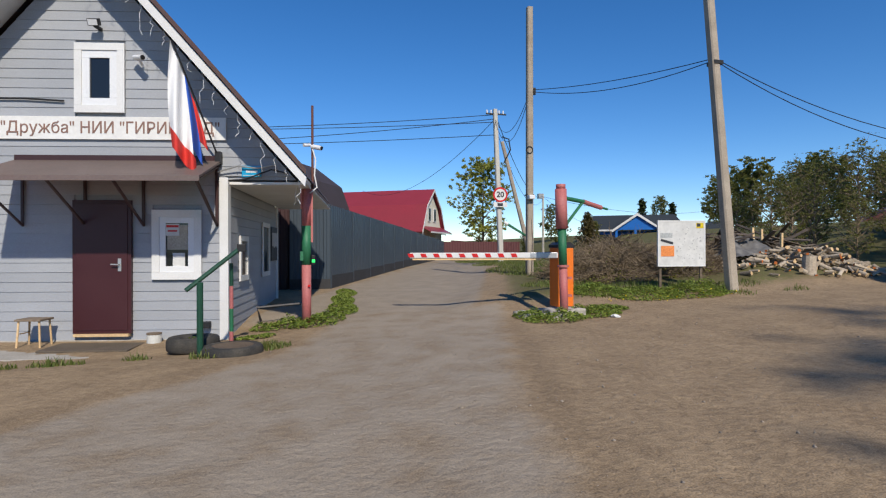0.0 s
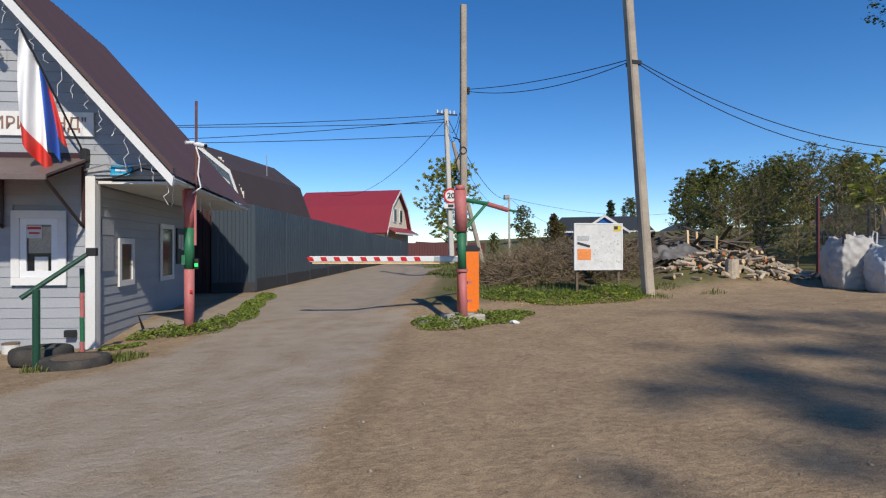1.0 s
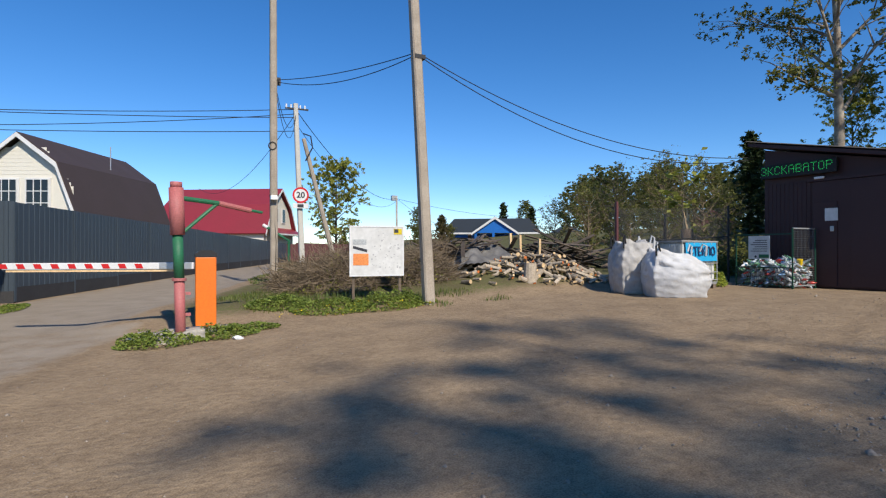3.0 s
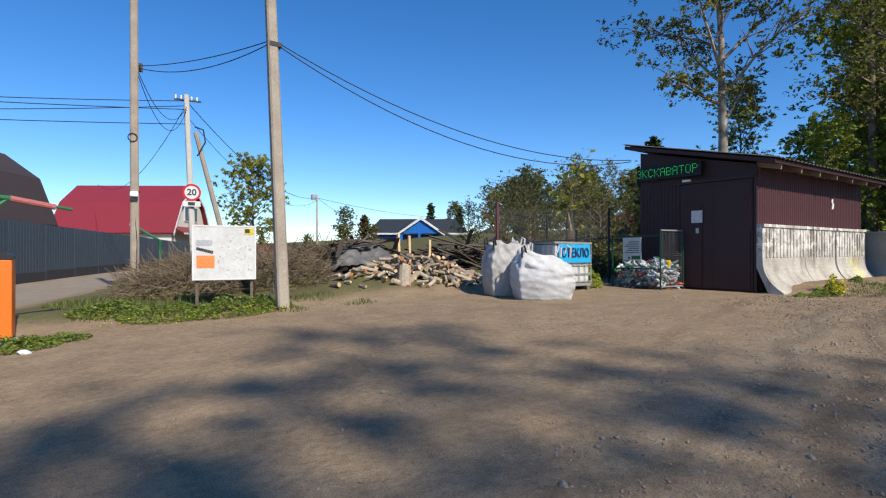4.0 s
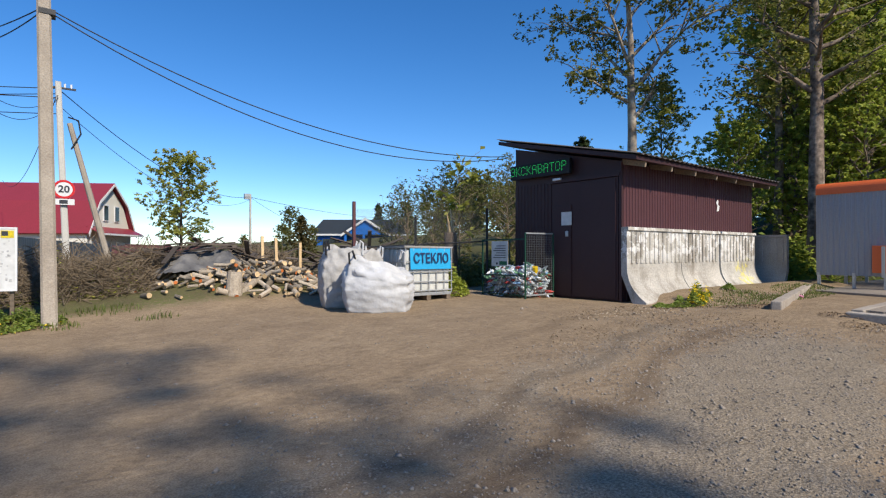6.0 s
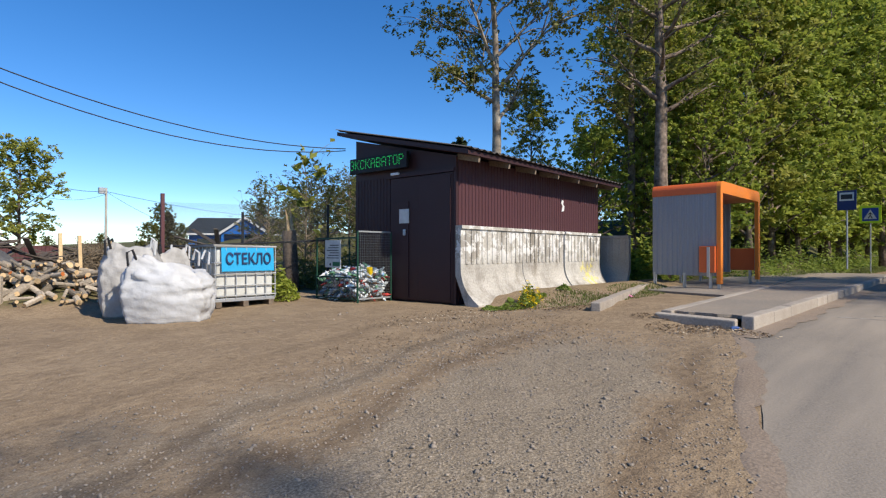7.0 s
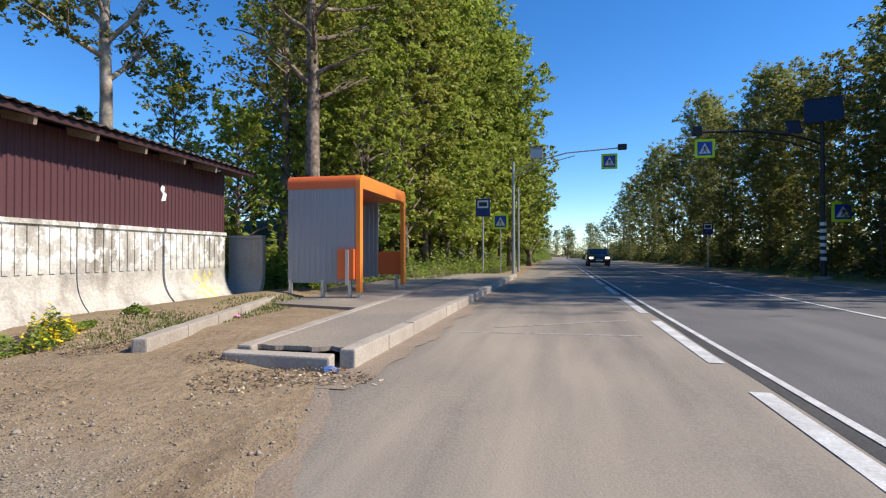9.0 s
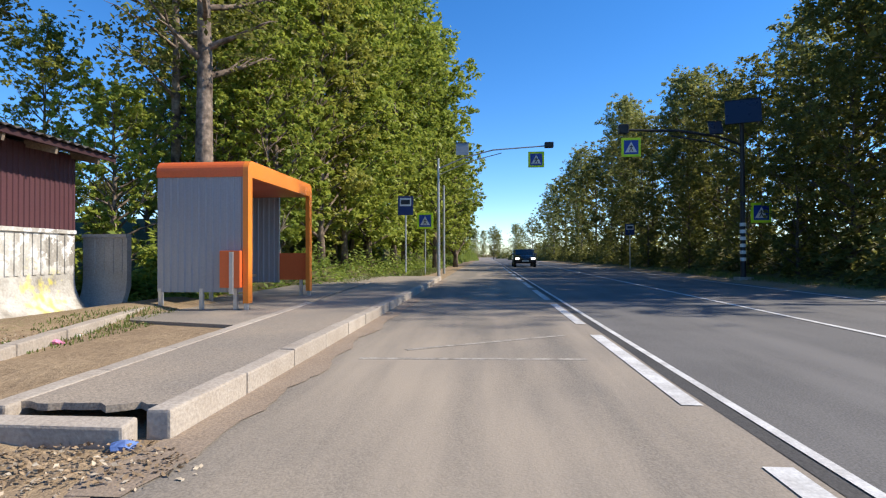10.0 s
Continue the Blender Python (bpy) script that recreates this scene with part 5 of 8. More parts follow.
# ---- trees ----
def grow(height, trunk_r, first, limb_len, limbs, seed, droop=0.0, lean=(0, 0), up=0.5, twig=3):
    """Trunk and limbs as one mesh; returns it with the twig ends that carry leaves."""
    rg = random.Random(seed)
    bm = bmesh.new()
    n = 9
    stem = [Vector((lean[0] * (k / n) ** 1.5 + rg.uniform(-1, 1) * 0.012 * height * (k / n), lean[1] * (k / n) ** 1.5 + rg.uniform(-1, 1) * 0.012 * height * (k / n), height * k / n)) for k in range(n + 1)]
    tube(bm, stem, [trunk_r * (1.25 if k == 0 else 1 - 0.93 * (k / n) ** 0.9) for k in range(n + 1)], 9)
    ends = []

    def at(f):
        i = min(int(f * n), n - 1)
        return stem[i].lerp(stem[i + 1], f * n - i)

    for k in range(limbs):
        f = first + (0.985 - first) * (k + rg.random() * 0.6) / limbs
        p, a = at(f), k * 2.4 + rg.uniform(-0.5, 0.5)
        ln = limb_len(f) * rg.uniform(0.75, 1.2)
        d = Vector((math.cos(a), math.sin(a), up + rg.uniform(-0.15, 0.25))).normalized()
        pts = [p]
        for s in range(4):
            d = (d + Vector((rg.uniform(-1, 1), rg.uniform(-1, 1), rg.uniform(-0.6, 0.6) - droop)) * 0.22).normalized()
            pts.append(pts[-1] + d * ln / 4)
        r0 = trunk_r * (1 - 0.9 * f) * 0.5 + 0.008
        tube(bm, pts, [r0 * (1 - 0.85 * s / 4) for s in range(5)], 5, False)
        ends += [(pts[2], 0.28), (pts[3], 0.32), (pts[4], 0.34)]
        for s in range(twig):
            q = pts[1 + s % 3].lerp(pts[2 + s % 3], rg.random())
            e = q + (d + Vector((rg.uniform(-1, 1), rg.uniform(-1, 1), rg.uniform(-0.4, 0.7)))).normalized() * ln * rg.uniform(0.25, 0.5)
            tube(bm, [q, q.lerp(e, 0.5) + Vector((0, 0, 0.03 * ln)), e], [r0 * 0.4, r0 * 0.25, 0.004], 4, False)
            ends += [(q.lerp(e, 0.5), 0.25), (e, 0.3)]
    return bm, ends


def leaves(ends, count, size, seed, scatter=1.0, flat=0.5):
    """Count folded leaves round the ends."""
    rg = np.random.default_rng(seed)
    c = np.array([list(p) for p, _ in ends])
    s = np.array([r for _, r in ends])
    sprays = max(len(c), count // 15)
    home = rg.integers(0, len(c), sprays)
    centre = c[home] + rg.normal(0, 1, (sprays, 3)) * s[home][:, None] * scatter
    pick = rg.integers(0, sprays, count)
    pos = centre[pick] + rg.normal(0, 1, (count, 3)) * (s[home][pick] * scatter * 0.3)[:, None] * np.array((1, 1, 0.7))
    nrm = rg.normal(0, 1, (count, 3))
    nrm[:, 2] = np.abs(nrm[:, 2]) + flat
    nrm /= np.linalg.norm(nrm, axis=1)[:, None]
    side = np.cross(nrm, rg.normal(0, 1, (count, 3)))
    side /= np.linalg.norm(side, axis=1)[:, None] + 1e-9
    fwd = np.cross(nrm, side)
    sz = (size * rg.uniform(0.6, 1.35, count))[:, None]
    a, b = pos - fwd * sz, pos + side * sz * 0.55 + nrm * sz * 0.15
    d, e = pos + fwd * sz, pos - side * sz * 0.55 + nrm * sz * 0.15
    v = np.stack([a, b, d, e], 1).reshape(-1, 3)
    return v, np.arange(count * 4).reshape(-1, 4)


def tree(name, at, height, trunk_r, first, spreadf, limbs, count, size, seed, leaf, bark, label, droop=0.0, lean=(0, 0), up=0.5, scatter=1.0, flat=0.5, group="", twig=3):
    ob = thing(name, at, label=label, category="tree", group=group)
    bm, ends = grow(height, trunk_r, first, spreadf, limbs, seed, droop, lean, up, twig)
    part("trunk", bm, bark, ob, smooth=True)
    k = height / 10
    v, f = leaves([(p, r * k * 1.6) for p, r in ends], count, size, seed, scatter, flat)
    array_part("crown", v, f, leaf, ob)
    return ob


def round_crown(w, h0=0.3):
    return lambda f: w * (0.35 + math.sin(math.pi * min(1, max(0, (f - h0) / (1 - h0)) * 0.85 + 0.12)) * 0.75)


def cone_crown(w):
    return lambda f: w * (1.02 - f) + 0.1


# ---- the wood behind the shelter ----
rg = random.Random(12)
proto = []
for k, (h, wide, leaf, n, sz) in enumerate(((13.0, 2.3, LEAF, 16000, 0.11), (10.0, 1.9, LEAF_YOUNG, 12000, 0.09), (15.0, 2.2, LEAF, 17000, 0.115), (7.0, 2.0, LEAF, 12000, 0.085))):
    proto.append(tree("broadleaf_tree", ((44.0, 11.0, 1.4), (31.5, 8.2, 1.2), (37, 9.6, 1.4), (31.0, 5.9, 1.0))[k], h, 0.13, 0.07, round_crown(wide, 0.07), 46, n, sz, 40 + k, leaf, BROWN_BARK,
                      ("tall leafy tree in fresh green leaf", "young tree with pale yellow-green leaves", "tall dense green broadleaf tree", "bushy green tree at the wood's edge")[k], up=0.75, scatter=0.55, group="wood by the road"))
WOODS = [(28.4, 9.0, 3, 0.75), (30.2, 6.9, 3, 0.8), (33.5, 6.6, 3, 1.3), (34.0, 9.5, 0, 1.0), (36.5, 5.9, 1, 1.25), (39.0, 5.6, 0, 1.12), (38.6, 8.9, 2, 1.05), (42.0, 5.1, 2, 1.0), (42.5, 8.4, 0, 1.2),
         (45.5, 4.4, 0, 1.25), (46, 8, 2, 1.1), (49, 4.4, 2, 1.15), (50, 8, 0, 1.3), (53, 4.2, 0, 1.25), (54, 8, 2, 1.2), (58, 4.0, 2, 1.1), (60, 7, 0, 1.4), (64, 3.8, 0, 1.15), (70, 4, 2, 0.95),
         (77, 4, 2, 0.9), (85, 4, 0, 0.95), (95, 4, 1, 1.2), (32.6, 14.6, 1, 0.74), (42, 11.6, 2, 0.9), (47, 12, 0, 1.3), (106, 4.5, 2, 0.8), (120, 3.5, 0, 0.9)]
WOODS += [(36.0, 13.0, 3, 0.7), (51.0, 2.6, 0, 1.2), (60, 1.7, 3, 1.45), (64, 1.9, 1, 1.0)]
for x, y, k, s in WOODS:
    copy_thing(proto[k], pose(x, y, gz(x, y) - 0.05, 0, 0, rg.uniform(0, 360)) @ Matrix.Scale(s, 4))

# tall open-crowned trees above the shed
tree("open_crowned_tree", (26.1, 11.6, 0.9), 15.0, 0.25, 0.36, round_crown(3.5, 0.3), 20, 14000, 0.085, 77, LEAF_DARK, PALE_BARK, "tall pale-barked tree with sparse leaves on rising limbs", up=0.85, scatter=0.5, twig=9)
tree("tall_tree", (28.0, 6.3, 0.6), 17.5, 0.27, 0.3, round_crown(2.6, 0.25), 34, 7500, 0.075, 78, LEAF_DARK, BROWN_BARK, "tall rough-barked tree with thin foliage", up=0.4, scatter=0.7, twig=4)
tree("tall_tree", (29.9, 8.2, 1.1), 15.0, 0.18, 0.3, round_crown(2.2, 0.25), 24, 4600, 0.085, 79, LEAF_DARK, BROWN_BARK, "tall rough-barked tree with thin foliage", up=0.4, scatter=0.7, twig=4)


THUJA = leaf_material("thuja_leaf", (0.075, 0.065, 0.022), (0.17, 0.13, 0.05), 0.25)


def conifer(at, height, width, seed, label, name="spruce", leaf=None):
    """A spruce: tiers of drooping boughs that carry short needle sprays."""
    ob = thing(name, at, label=label, category="tree")
    r = random.Random(seed)
    bm = tube(bmesh.new(), [(0, 0, 0), (0, 0, height)], [0.05 * height ** 0.6, 0.01], 7)
    part("trunk", bm, BARK, ob)
    ends = []
    tiers = 28
    for k in range(tiers):
        f = 0.08 + 0.9 * k / tiers
        ln = width * (1 - f) * r.uniform(0.8, 1.15) + 0.1
        for j in range(8):
            a = j * 0.785 + k * 0.5 + r.uniform(-0.2, 0.2)
            for s in range(0, 5):
                ends.append((Vector((math.cos(a) * ln * s / 4, math.sin(a) * ln * s / 4, height * f - 0.25 * ln * s / 4)), 0.10 + 0.03 * height / 6))
    v, f = leaves(ends, 7000, 0.04 + 0.014 * height, seed, 1.1, 0.8)
    array_part("foliage", v, f, leaf or NEEDLE, ob)
    return ob


spr = conifer((45.5, 66.2, 0.5), 7.7, 1.6, 5, "small dark spruce beyond the blue house")
copy_thing(spr, pose(51, 67, 0.5, 0, 0, 80) @ Matrix.Scale(0.95, 4))
conifer((28.35, 50.6, 0.3), 4.7, 2.0, 8, "bushy brown-green thuja beside the blue house", "thuja", THUJA)
conifer((34.6, 21.0, 0.7), 7.8, 2.6, 6, "dark spruce beyond the shed")

# ---- trees across the road ----
south = [tree("roadside_tree", (51, -13.8, 1.0), 12.0, 0.14, 0.12, round_crown(1.9, 0.1), 40, 11000, 0.10, 90, LEAF_BIRCH, PALE_BARK, "birch in pale spring leaf across the road", up=0.8, scatter=0.6, group="trees across the road"),
         tree("roadside_tree", (34.5, -15.0, 1.0), 12.0, 0.15, 0.06, round_crown(2.6, 0.06), 42, 10000, 0.12, 91, LEAF_BACKLIT, BARK, "dense dark tree across the road", up=0.5, scatter=0.7, group="trees across the road")]
for x, y, k, s in ((31.5, -16.5, 1, 1.2), (30.0, -13.8, 1, 0.8), (33, -12.4, 1, 0.58), (36, -12.9, 1, 0.6), (37.5, -15.5, 1, 0.9), (40.5, -13.2, 1, 0.72), (42, -16, 0, 0.9), (44.5, -13.5, 1, 0.75), (48, -14.5, 1, 0.8), (49, -12.8, 1, 0.66),
                   (53, -15, 1, 0.95), (55, -12.8, 1, 0.8), (60, -13.4, 1, 0.9), (65, -13.4, 0, 1.15), (68, -12.9, 1, 0.9), (70, -15, 0, 1.2), (75, -12.8, 1, 0.95), (81, -12.3, 0, 1.1), (86, -12.6, 1, 1.0), (94, -12.3, 1, 0.95), (105, -12, 0, 1.0),
                   (112, -11.8, 1, 0.85), (128, -10.5, 1, 0.7), (145, -8, 0, 0.7), (160, -3, 1, 0.7), (165, 2, 0, 0.7), (190, -12, 1, 0.8), (200, 4, 0, 0.8), (215, -5, 1, 0.8), (235, 0, 0, 0.9), (35.0, -11.8, 1, 0.45), (38.6, -11.8, 1, 0.42), (45, -11.7, 1, 0.42), (52, -11.6, 1, 0.42), (59, -11.6, 1, 0.45)):
    copy_thing(south[k], pose(x, y, gz(x, y) - 0.1, 0, 0, rg.uniform(0, 360)) @ Matrix.Scale(s, 4))
tall_birch = tree("roadside_tree", (31.6, -13.9, 1.0), 15.0, 0.15, 0.35, round_crown(2.4, 0.3), 30, 7000, 0.085, 97, LEAF_BACKLIT, PALE_BARK, "tall dark birch across the road", up=0.5, scatter=0.6, group="trees across the road", twig=4)
for x, y, s in ((26.8, -13.6, 1.0), (29.2, -14.8, 1.08)):
    copy_thing(tall_birch, pose(x, y, gz(x, y) - 0.1, 0, 0, rg.uniform(0, 360)) @ Matrix.Scale(s, 4))
shade = tree("shade_tree", (10.1, -13.3, 0.6), 17.0, 0.17, 0.5, round_crown(1.35, 0.5), 24, 950, 0.15, 95, LEAF_DARK, PALE_BARK, "tall birch that shades the yard from across the road", up=0.45, scatter=0.6, group="shade trees")
copy_thing(shade, pose(11.4, -14.2, 0.6, 0, 0, 130) @ Matrix.Scale(0.84, 4))
tree("shade_tree", (7.2, -13.6, 0.6), 14.4, 0.17, 0.5, round_crown(1.5, 0.5), 26, 2000, 0.15, 96, LEAF_DARK, PALE_BARK, "thick-crowned birch that shades the yard from across the road", up=0.4, scatter=0.7, group="shade trees")

# ---- trees and bushes beyond the yard ----
maple = tree("young_maple", (18.2, 54.0, 0.4), 9.6, 0.16, 0.14, round_crown(2.7, 0.14), 40, 9000, 0.135, 61, LEAF_YOUNG, BARK, "rounded young tree with gaps in its spring foliage", up=0.6, scatter=0.8)
far_tree = tree("garden_tree", (60, 62, 0.6), 12, 0.18, 0.12, round_crown(3.0, 0.1), 26, 6500, 0.22, 62, LEAF_DARK, BARK, "garden tree in pale green leaf", up=0.5, scatter=0.9, group="garden trees")
for x, y, s in ((54, 62, 0.75), (66, 70, 1.0), (58, 55, 0.85), (64, 58, 0.9), (70, 62, 1.05), (62, 50, 0.75), (56, 46, 0.7), (66, 48, 0.8), (72, 52, 0.9), (55, 38, 0.62), (62, 38, 0.7), (70, 40, 0.85), (50, 33, 0.55), (58, 31, 0.62), (66, 30, 0.75),
                (46, 28, 0.5), (52, 25, 0.55), (60, 22, 0.65), (30, 52, 0.32), (29, 58, 0.4), (25.5, 60, 0.3), (36, 75, 0.5), (60, 82, 0.9), (76, 85, 1.2), (80, 70, 1.2), (23, 70, 0.28), (-20, 60, 0.5), (4, 80, 0.5)):
    copy_thing(far_tree, pose(x, y, gz(x, y) - 0.1, 0, 0, rg.uniform(0, 360)) @ Matrix.Scale(s * rg.uniform(0.55, 0.88), 4))
orchard = tree("orchard_tree", (24.5, 21.5, 0.6), 4.6, 0.09, 0.15, round_crown(1.6, 0.1), 34, 2600, 0.065, 63, LEAF_DARK, TWIG, "twiggy orchard tree just coming into leaf", up=0.7, scatter=0.7, twig=7, group="orchard trees")
for x, y, s in ((21.5, 20, 0.9), (27, 24, 1.05), (24.5, 26.5, 1.1), (30, 22, 1.0), (28.5, 28, 1.2), (33, 26, 1.2), (20, 15.8, 0.7), (22.6, 14.6, 0.75), (26, 17.5, 0.9), (29, 18.5, 1.0), (33, 30, 1.3), (37, 27, 1.2), (36, 22, 1.1), (18.9, 13.0, 0.55)):
    copy_thing(orchard, pose(x, y, gz(x, y) - 0.05, 0, 0, rg.uniform(0, 360)) @ Matrix.Scale(s * rg.uniform(0.6, 0.95), 4))

# ---- houses beyond ----
def gambrel(name, apex, end, half, rise, wall_mat, roof_mat, label, base_z):
    """A house with a broken-pitched roof; apex and end are the ridge's two ends."""
    a, b = Vector(apex), Vector(end)
    d = (b - a)
    ln = math.hypot(d.x, d.y)
    ob = thing(name, (a.x, a.y, 0), math.degrees(math.atan2(d.y, d.x)) - 90, label=label, category="house")
    z = a.z
    out = [(0, z), (half[0], z - rise[0]), (half[1], z - rise[1])]
    lower = [(-half[1] + 0.25, base_z), (half[1] - 0.25, base_z)]
    body = [(half[1] - 0.3, base_z), (half[1] - 0.3, z - rise[1]), (half[0] - 0.15, z - rise[0] - 0.05), (0, z - 0.2), (-half[0] + 0.15, z - rise[0] - 0.05), (-half[1] + 0.3, z - rise[1]), (-half[1] + 0.3, base_z)]
    wall_ob = part("wall", prism(body, "y", 0.35, ln - 0.35), wall_mat, ob)
    for s in (-1, 1):
        pts = [(s * u, w) for u, w in out]
        th = [(s * (u + (0.0 if i == 0 else 0.08)), w + 0.1) for i, (u, w) in enumerate(out)]
        part("roof", prism(pts + th[::-1], "y", 0, ln), roof_mat, ob)
        part("barge_board", prism([(u, w - 0.16) for u, w in pts] + [(u * 1.02, w + 0.06) for u, w in pts][::-1], "y", -0.04, 0.0), WHITE, ob)
    return ob, wall_ob


wh, wh_wall = gambrel("white_house", (-2.94, 32.2, 7.0), (0.94, 40.5, 6.95), (1.85, 2.85), (1.45, 4.2), CREAM, DARK_TILE, "cream-sided house with a dark gambrel roof", 0.2)
for x in (-0.72, 0.82):
    w = part("window", boxed(x - 0.62, 0.27, 3.0, x + 0.62, 0.33, 4.9), WHITE, wh)
    part("pane", boxed(x - 0.54, 0.24, 3.1, x + 0.54, 0.268, 4.82), DARK_GLASS, w)
    for k in range(4):
        part("bar", boxed(x - 0.56 + 0.36 * k, 0.22, 3.08, x - 0.52 + 0.36 * k, 0.24, 4.84), WHITE, w)
    for k in range(4):
        part("bar", boxed(x - 0.56, 0.218, 3.08 + 0.575 * k, x + 0.56, 0.24, 3.12 + 0.575 * k), WHITE, w)
for k in range(20):
    part("plank", boxed(-2.5 + max(0, k - 9) * 0.13, 0.335, 2.6 + 0.19 * k, 2.5 - max(0, k - 9) * 0.13, 0.352, 2.78 + 0.19 * k), CREAM, wh_wall)
part("mast", tube(bmesh.new(), [(1.5, 5, 5.2), (1.5, 5, 7.3)], 0.03, 6), GALV, wh)

rh, rh_wall = gambrel("red_roofed_house", (12.9, 53.6, 7.2), (3.9, 58.9, 7.3), (2.3, 3.9), (1.7, 4.4), CREAM, RED_TILE, "white-gabled house with a red metal roof", 0.3)
for x in (-0.85, 0.95):
    w = part("window", boxed(x - 0.4, 0.27, 4.0, x + 0.4, 0.33, 5.4), WHITE, rh)
    part("pane", boxed(x - 0.3, 0.24, 4.1, x + 0.3, 0.268, 5.3), DARK_GLASS, w)
part("awning", prism([(-0.75, 2.95), (0.35, 3.5), (0.35, 3.42), (-0.75, 2.87)], "x", -3.7, 3.7), RED_TILE, rh)
part("awning_trim", boxed(-3.7, -0.8, 2.78, 3.7, -0.75, 2.93), WHITE, rh)

bh = thing("blue_house", (39.6, 58.6, 0.6), -33, label="bright blue bungalow with a dark roof and white trim", category="house")
part("wall", boxed(-6.2, 0.6, 0, 5.2, 7, 3.1), BLUE_WALL, bh)
part("roof", prism([(-6.9, 2.95), (5.8, 2.95), (4.2, 4.75), (-5.2, 4.75)], "y", 0.2, 7.4), NAVY_ROOF, bh)
part("fascia", boxed(-6.95, 0.1, 2.8, 5.85, 0.2, 3.0), WHITE, bh)
part("porch_gable", prism([(-2.6, 2.9), (2.6, 2.9), (0, 4.7)], "y", -0.9, 0.6), BLUE_WALL, bh)
for s in (-1, 1):
    part("porch_roof", prism([(0, 4.72), (s * 2.95, 2.72), (s * 2.95, 2.92), (0, 4.95)], "y", -1.1, 2.0), NAVY_ROOF, bh)
    part("barge_board", prism([(0, 4.6), (s * 2.95, 2.6), (s * 2.95, 2.9), (0, 4.93)], "y", -1.16, -1.1), WHITE, bh)
for x in (-2.4, -0.2, 2.4):
    part("post", boxed(x - 0.14, -0.9, 0, x + 0.14, -0.6, 2.9), BLUE_WALL, bh)
for x0, x1 in ((-5.4, -3.2), (-2.0, 0.0), (0.4, 2.0), (3.0, 4.6)):
    w = part("window", boxed(x0, 0.5, 0.8, x1, 0.6, 2.5), BLUE_WALL, bh)
    part("pane", boxed(x0 + 0.1, 0.44, 0.9, x1 - 0.1, 0.498, 2.4), DARK_GLASS, w)
for k, (x, y, w, h, r, mt, rf) in enumerate(((52, 60, 7, 4.2, -30, TAN_WALL, NAVY_ROOF), (42.5, 30, 6, 4.0, -40, TAN_WALL, BORDEAUX))):
    o = thing("garden_house", (x, y, 0.4), r, label="pale garden house half hidden by trees", category="house")
    part("wall", boxed(-w / 2, 0, 0, w / 2, 5, h * 0.62), mt, o)
    part("roof", prism([(-w / 2 - 0.4, h * 0.6), (w / 2 + 0.4, h * 0.6), (0, h * 1.05)], "y", -0.3, 5.3), rf, o)
ff = thing("far_fence", (13.2, 48.5, 0.3), 62, label="bordeaux profiled metal fence at the lane's end", category="fence", kind="structure")
for k in range(4):
    part("panel", moved(ribbed(2.5, 1.75, 0.25, 0.03, 0.003), pose(2.5 * k, 0, 0)), BORDEAUX, ff)
ff2 = thing("far_fence", (8.6, 46.8, 0.3), 2, label="bordeaux profiled metal fence across the lane's end", category="fence", kind="structure")
for k in range(3):
    part("panel", moved(ribbed(2.5, 1.6, 0.25, 0.03, 0.003), pose(3.6 + 2.5 * k, 0.5, 0)), BORDEAUX, ff2)
gf = thing("green_fence", (31, 47, 0.3), -20, label="low green metal garden fence", category="fence", kind="structure")
for k in range(3):
    part("panel", moved(ribbed(2.2, 1.3, 0.25, 0.03, 0.003), pose(2.2 * k, 0, 0)), GREEN_PAINT, gf)

# ---- overhead lines ----
def wire(p, q, sag, r=0.012, label="thin black overhead line between poles", name="overhead_wire"):
    p, q = Vector(p), Vector(q)
    pts = [p.lerp(q, k / 20) - Vector((0, 0, sag * 4 * (k / 20) * (1 - k / 20))) for k in range(21)]
    ob = part(name, tube(bmesh.new(), pts, r, 5, False), CABLE)
    return tagged(ob, label, "cable", "overhead lines")


pa, pb, pc = POLES["a"][2], POLES["b"][2], POLES["c"][2]
wire((6.55, 14.95, 5.95), (8.47, 9.85, 5.3), 0.12, 0.010)
wire((6.55, 14.95, 5.9), (8.47, 9.85, 5.25), 0.28, 0.010)
wire((8.55, 9.75, 5.25), (17.2, 8.75, 3.68), 0.62, 0.010)
wire((8.55, 9.75, 5.2), (17.2, 8.75, 3.64), 0.8, 0.010)
wire((6.5, 14.9, 5.95), (8.75, 24.1, 7.3), 0.9, 0.010)
wire((6.5, 14.9, 5.9), (8.75, 24.1, 7.2), 1.2, 0.010)
for k, (z0, dy, sag) in enumerate(((7.55, 0, 0.7), (7.35, 3, 0.9), (7.2, -2, 0.5), (6.6, 1, 0.5))):
    wire((8.75, 24.15, z0), (-26, 30 + dy, 7.0 - 0.25 * k), sag, 0.016)
wire((8.7, 24.1, 7.3), (5.5, 52, 6.8), 1.6, 0.014)
wire((8.8, 24.2, 7.5), (23.5, 50.8, 6.55), 1.3, 0.018)
wire((8.8, 24.2, 6.9), (23.5, 50.8, 6.3), 1.8, 0.012)
wire((23.5, 50.8, 6.5), (60, 70, 7), 1.0, 0.018)
wire((23.5, 50.8, 6.5), (33, 56, 3.6), 0.5, 0.014)
u = thing("utility_pole", (23.5, 50.8, 0.3), label="slender pale utility pole with a lamp box", category="utility pole", group="utility poles")
part("shaft", rod((0, 0, 0), (0, 0, 6.5), 0.13, 8, 0.09), PALE_CONCRETE, u)
part("lamp_box", boxed(-0.55, -0.2, 6.0, -0.1, 0.2, 6.5), GALV, u)
u = POLES["c"][0]
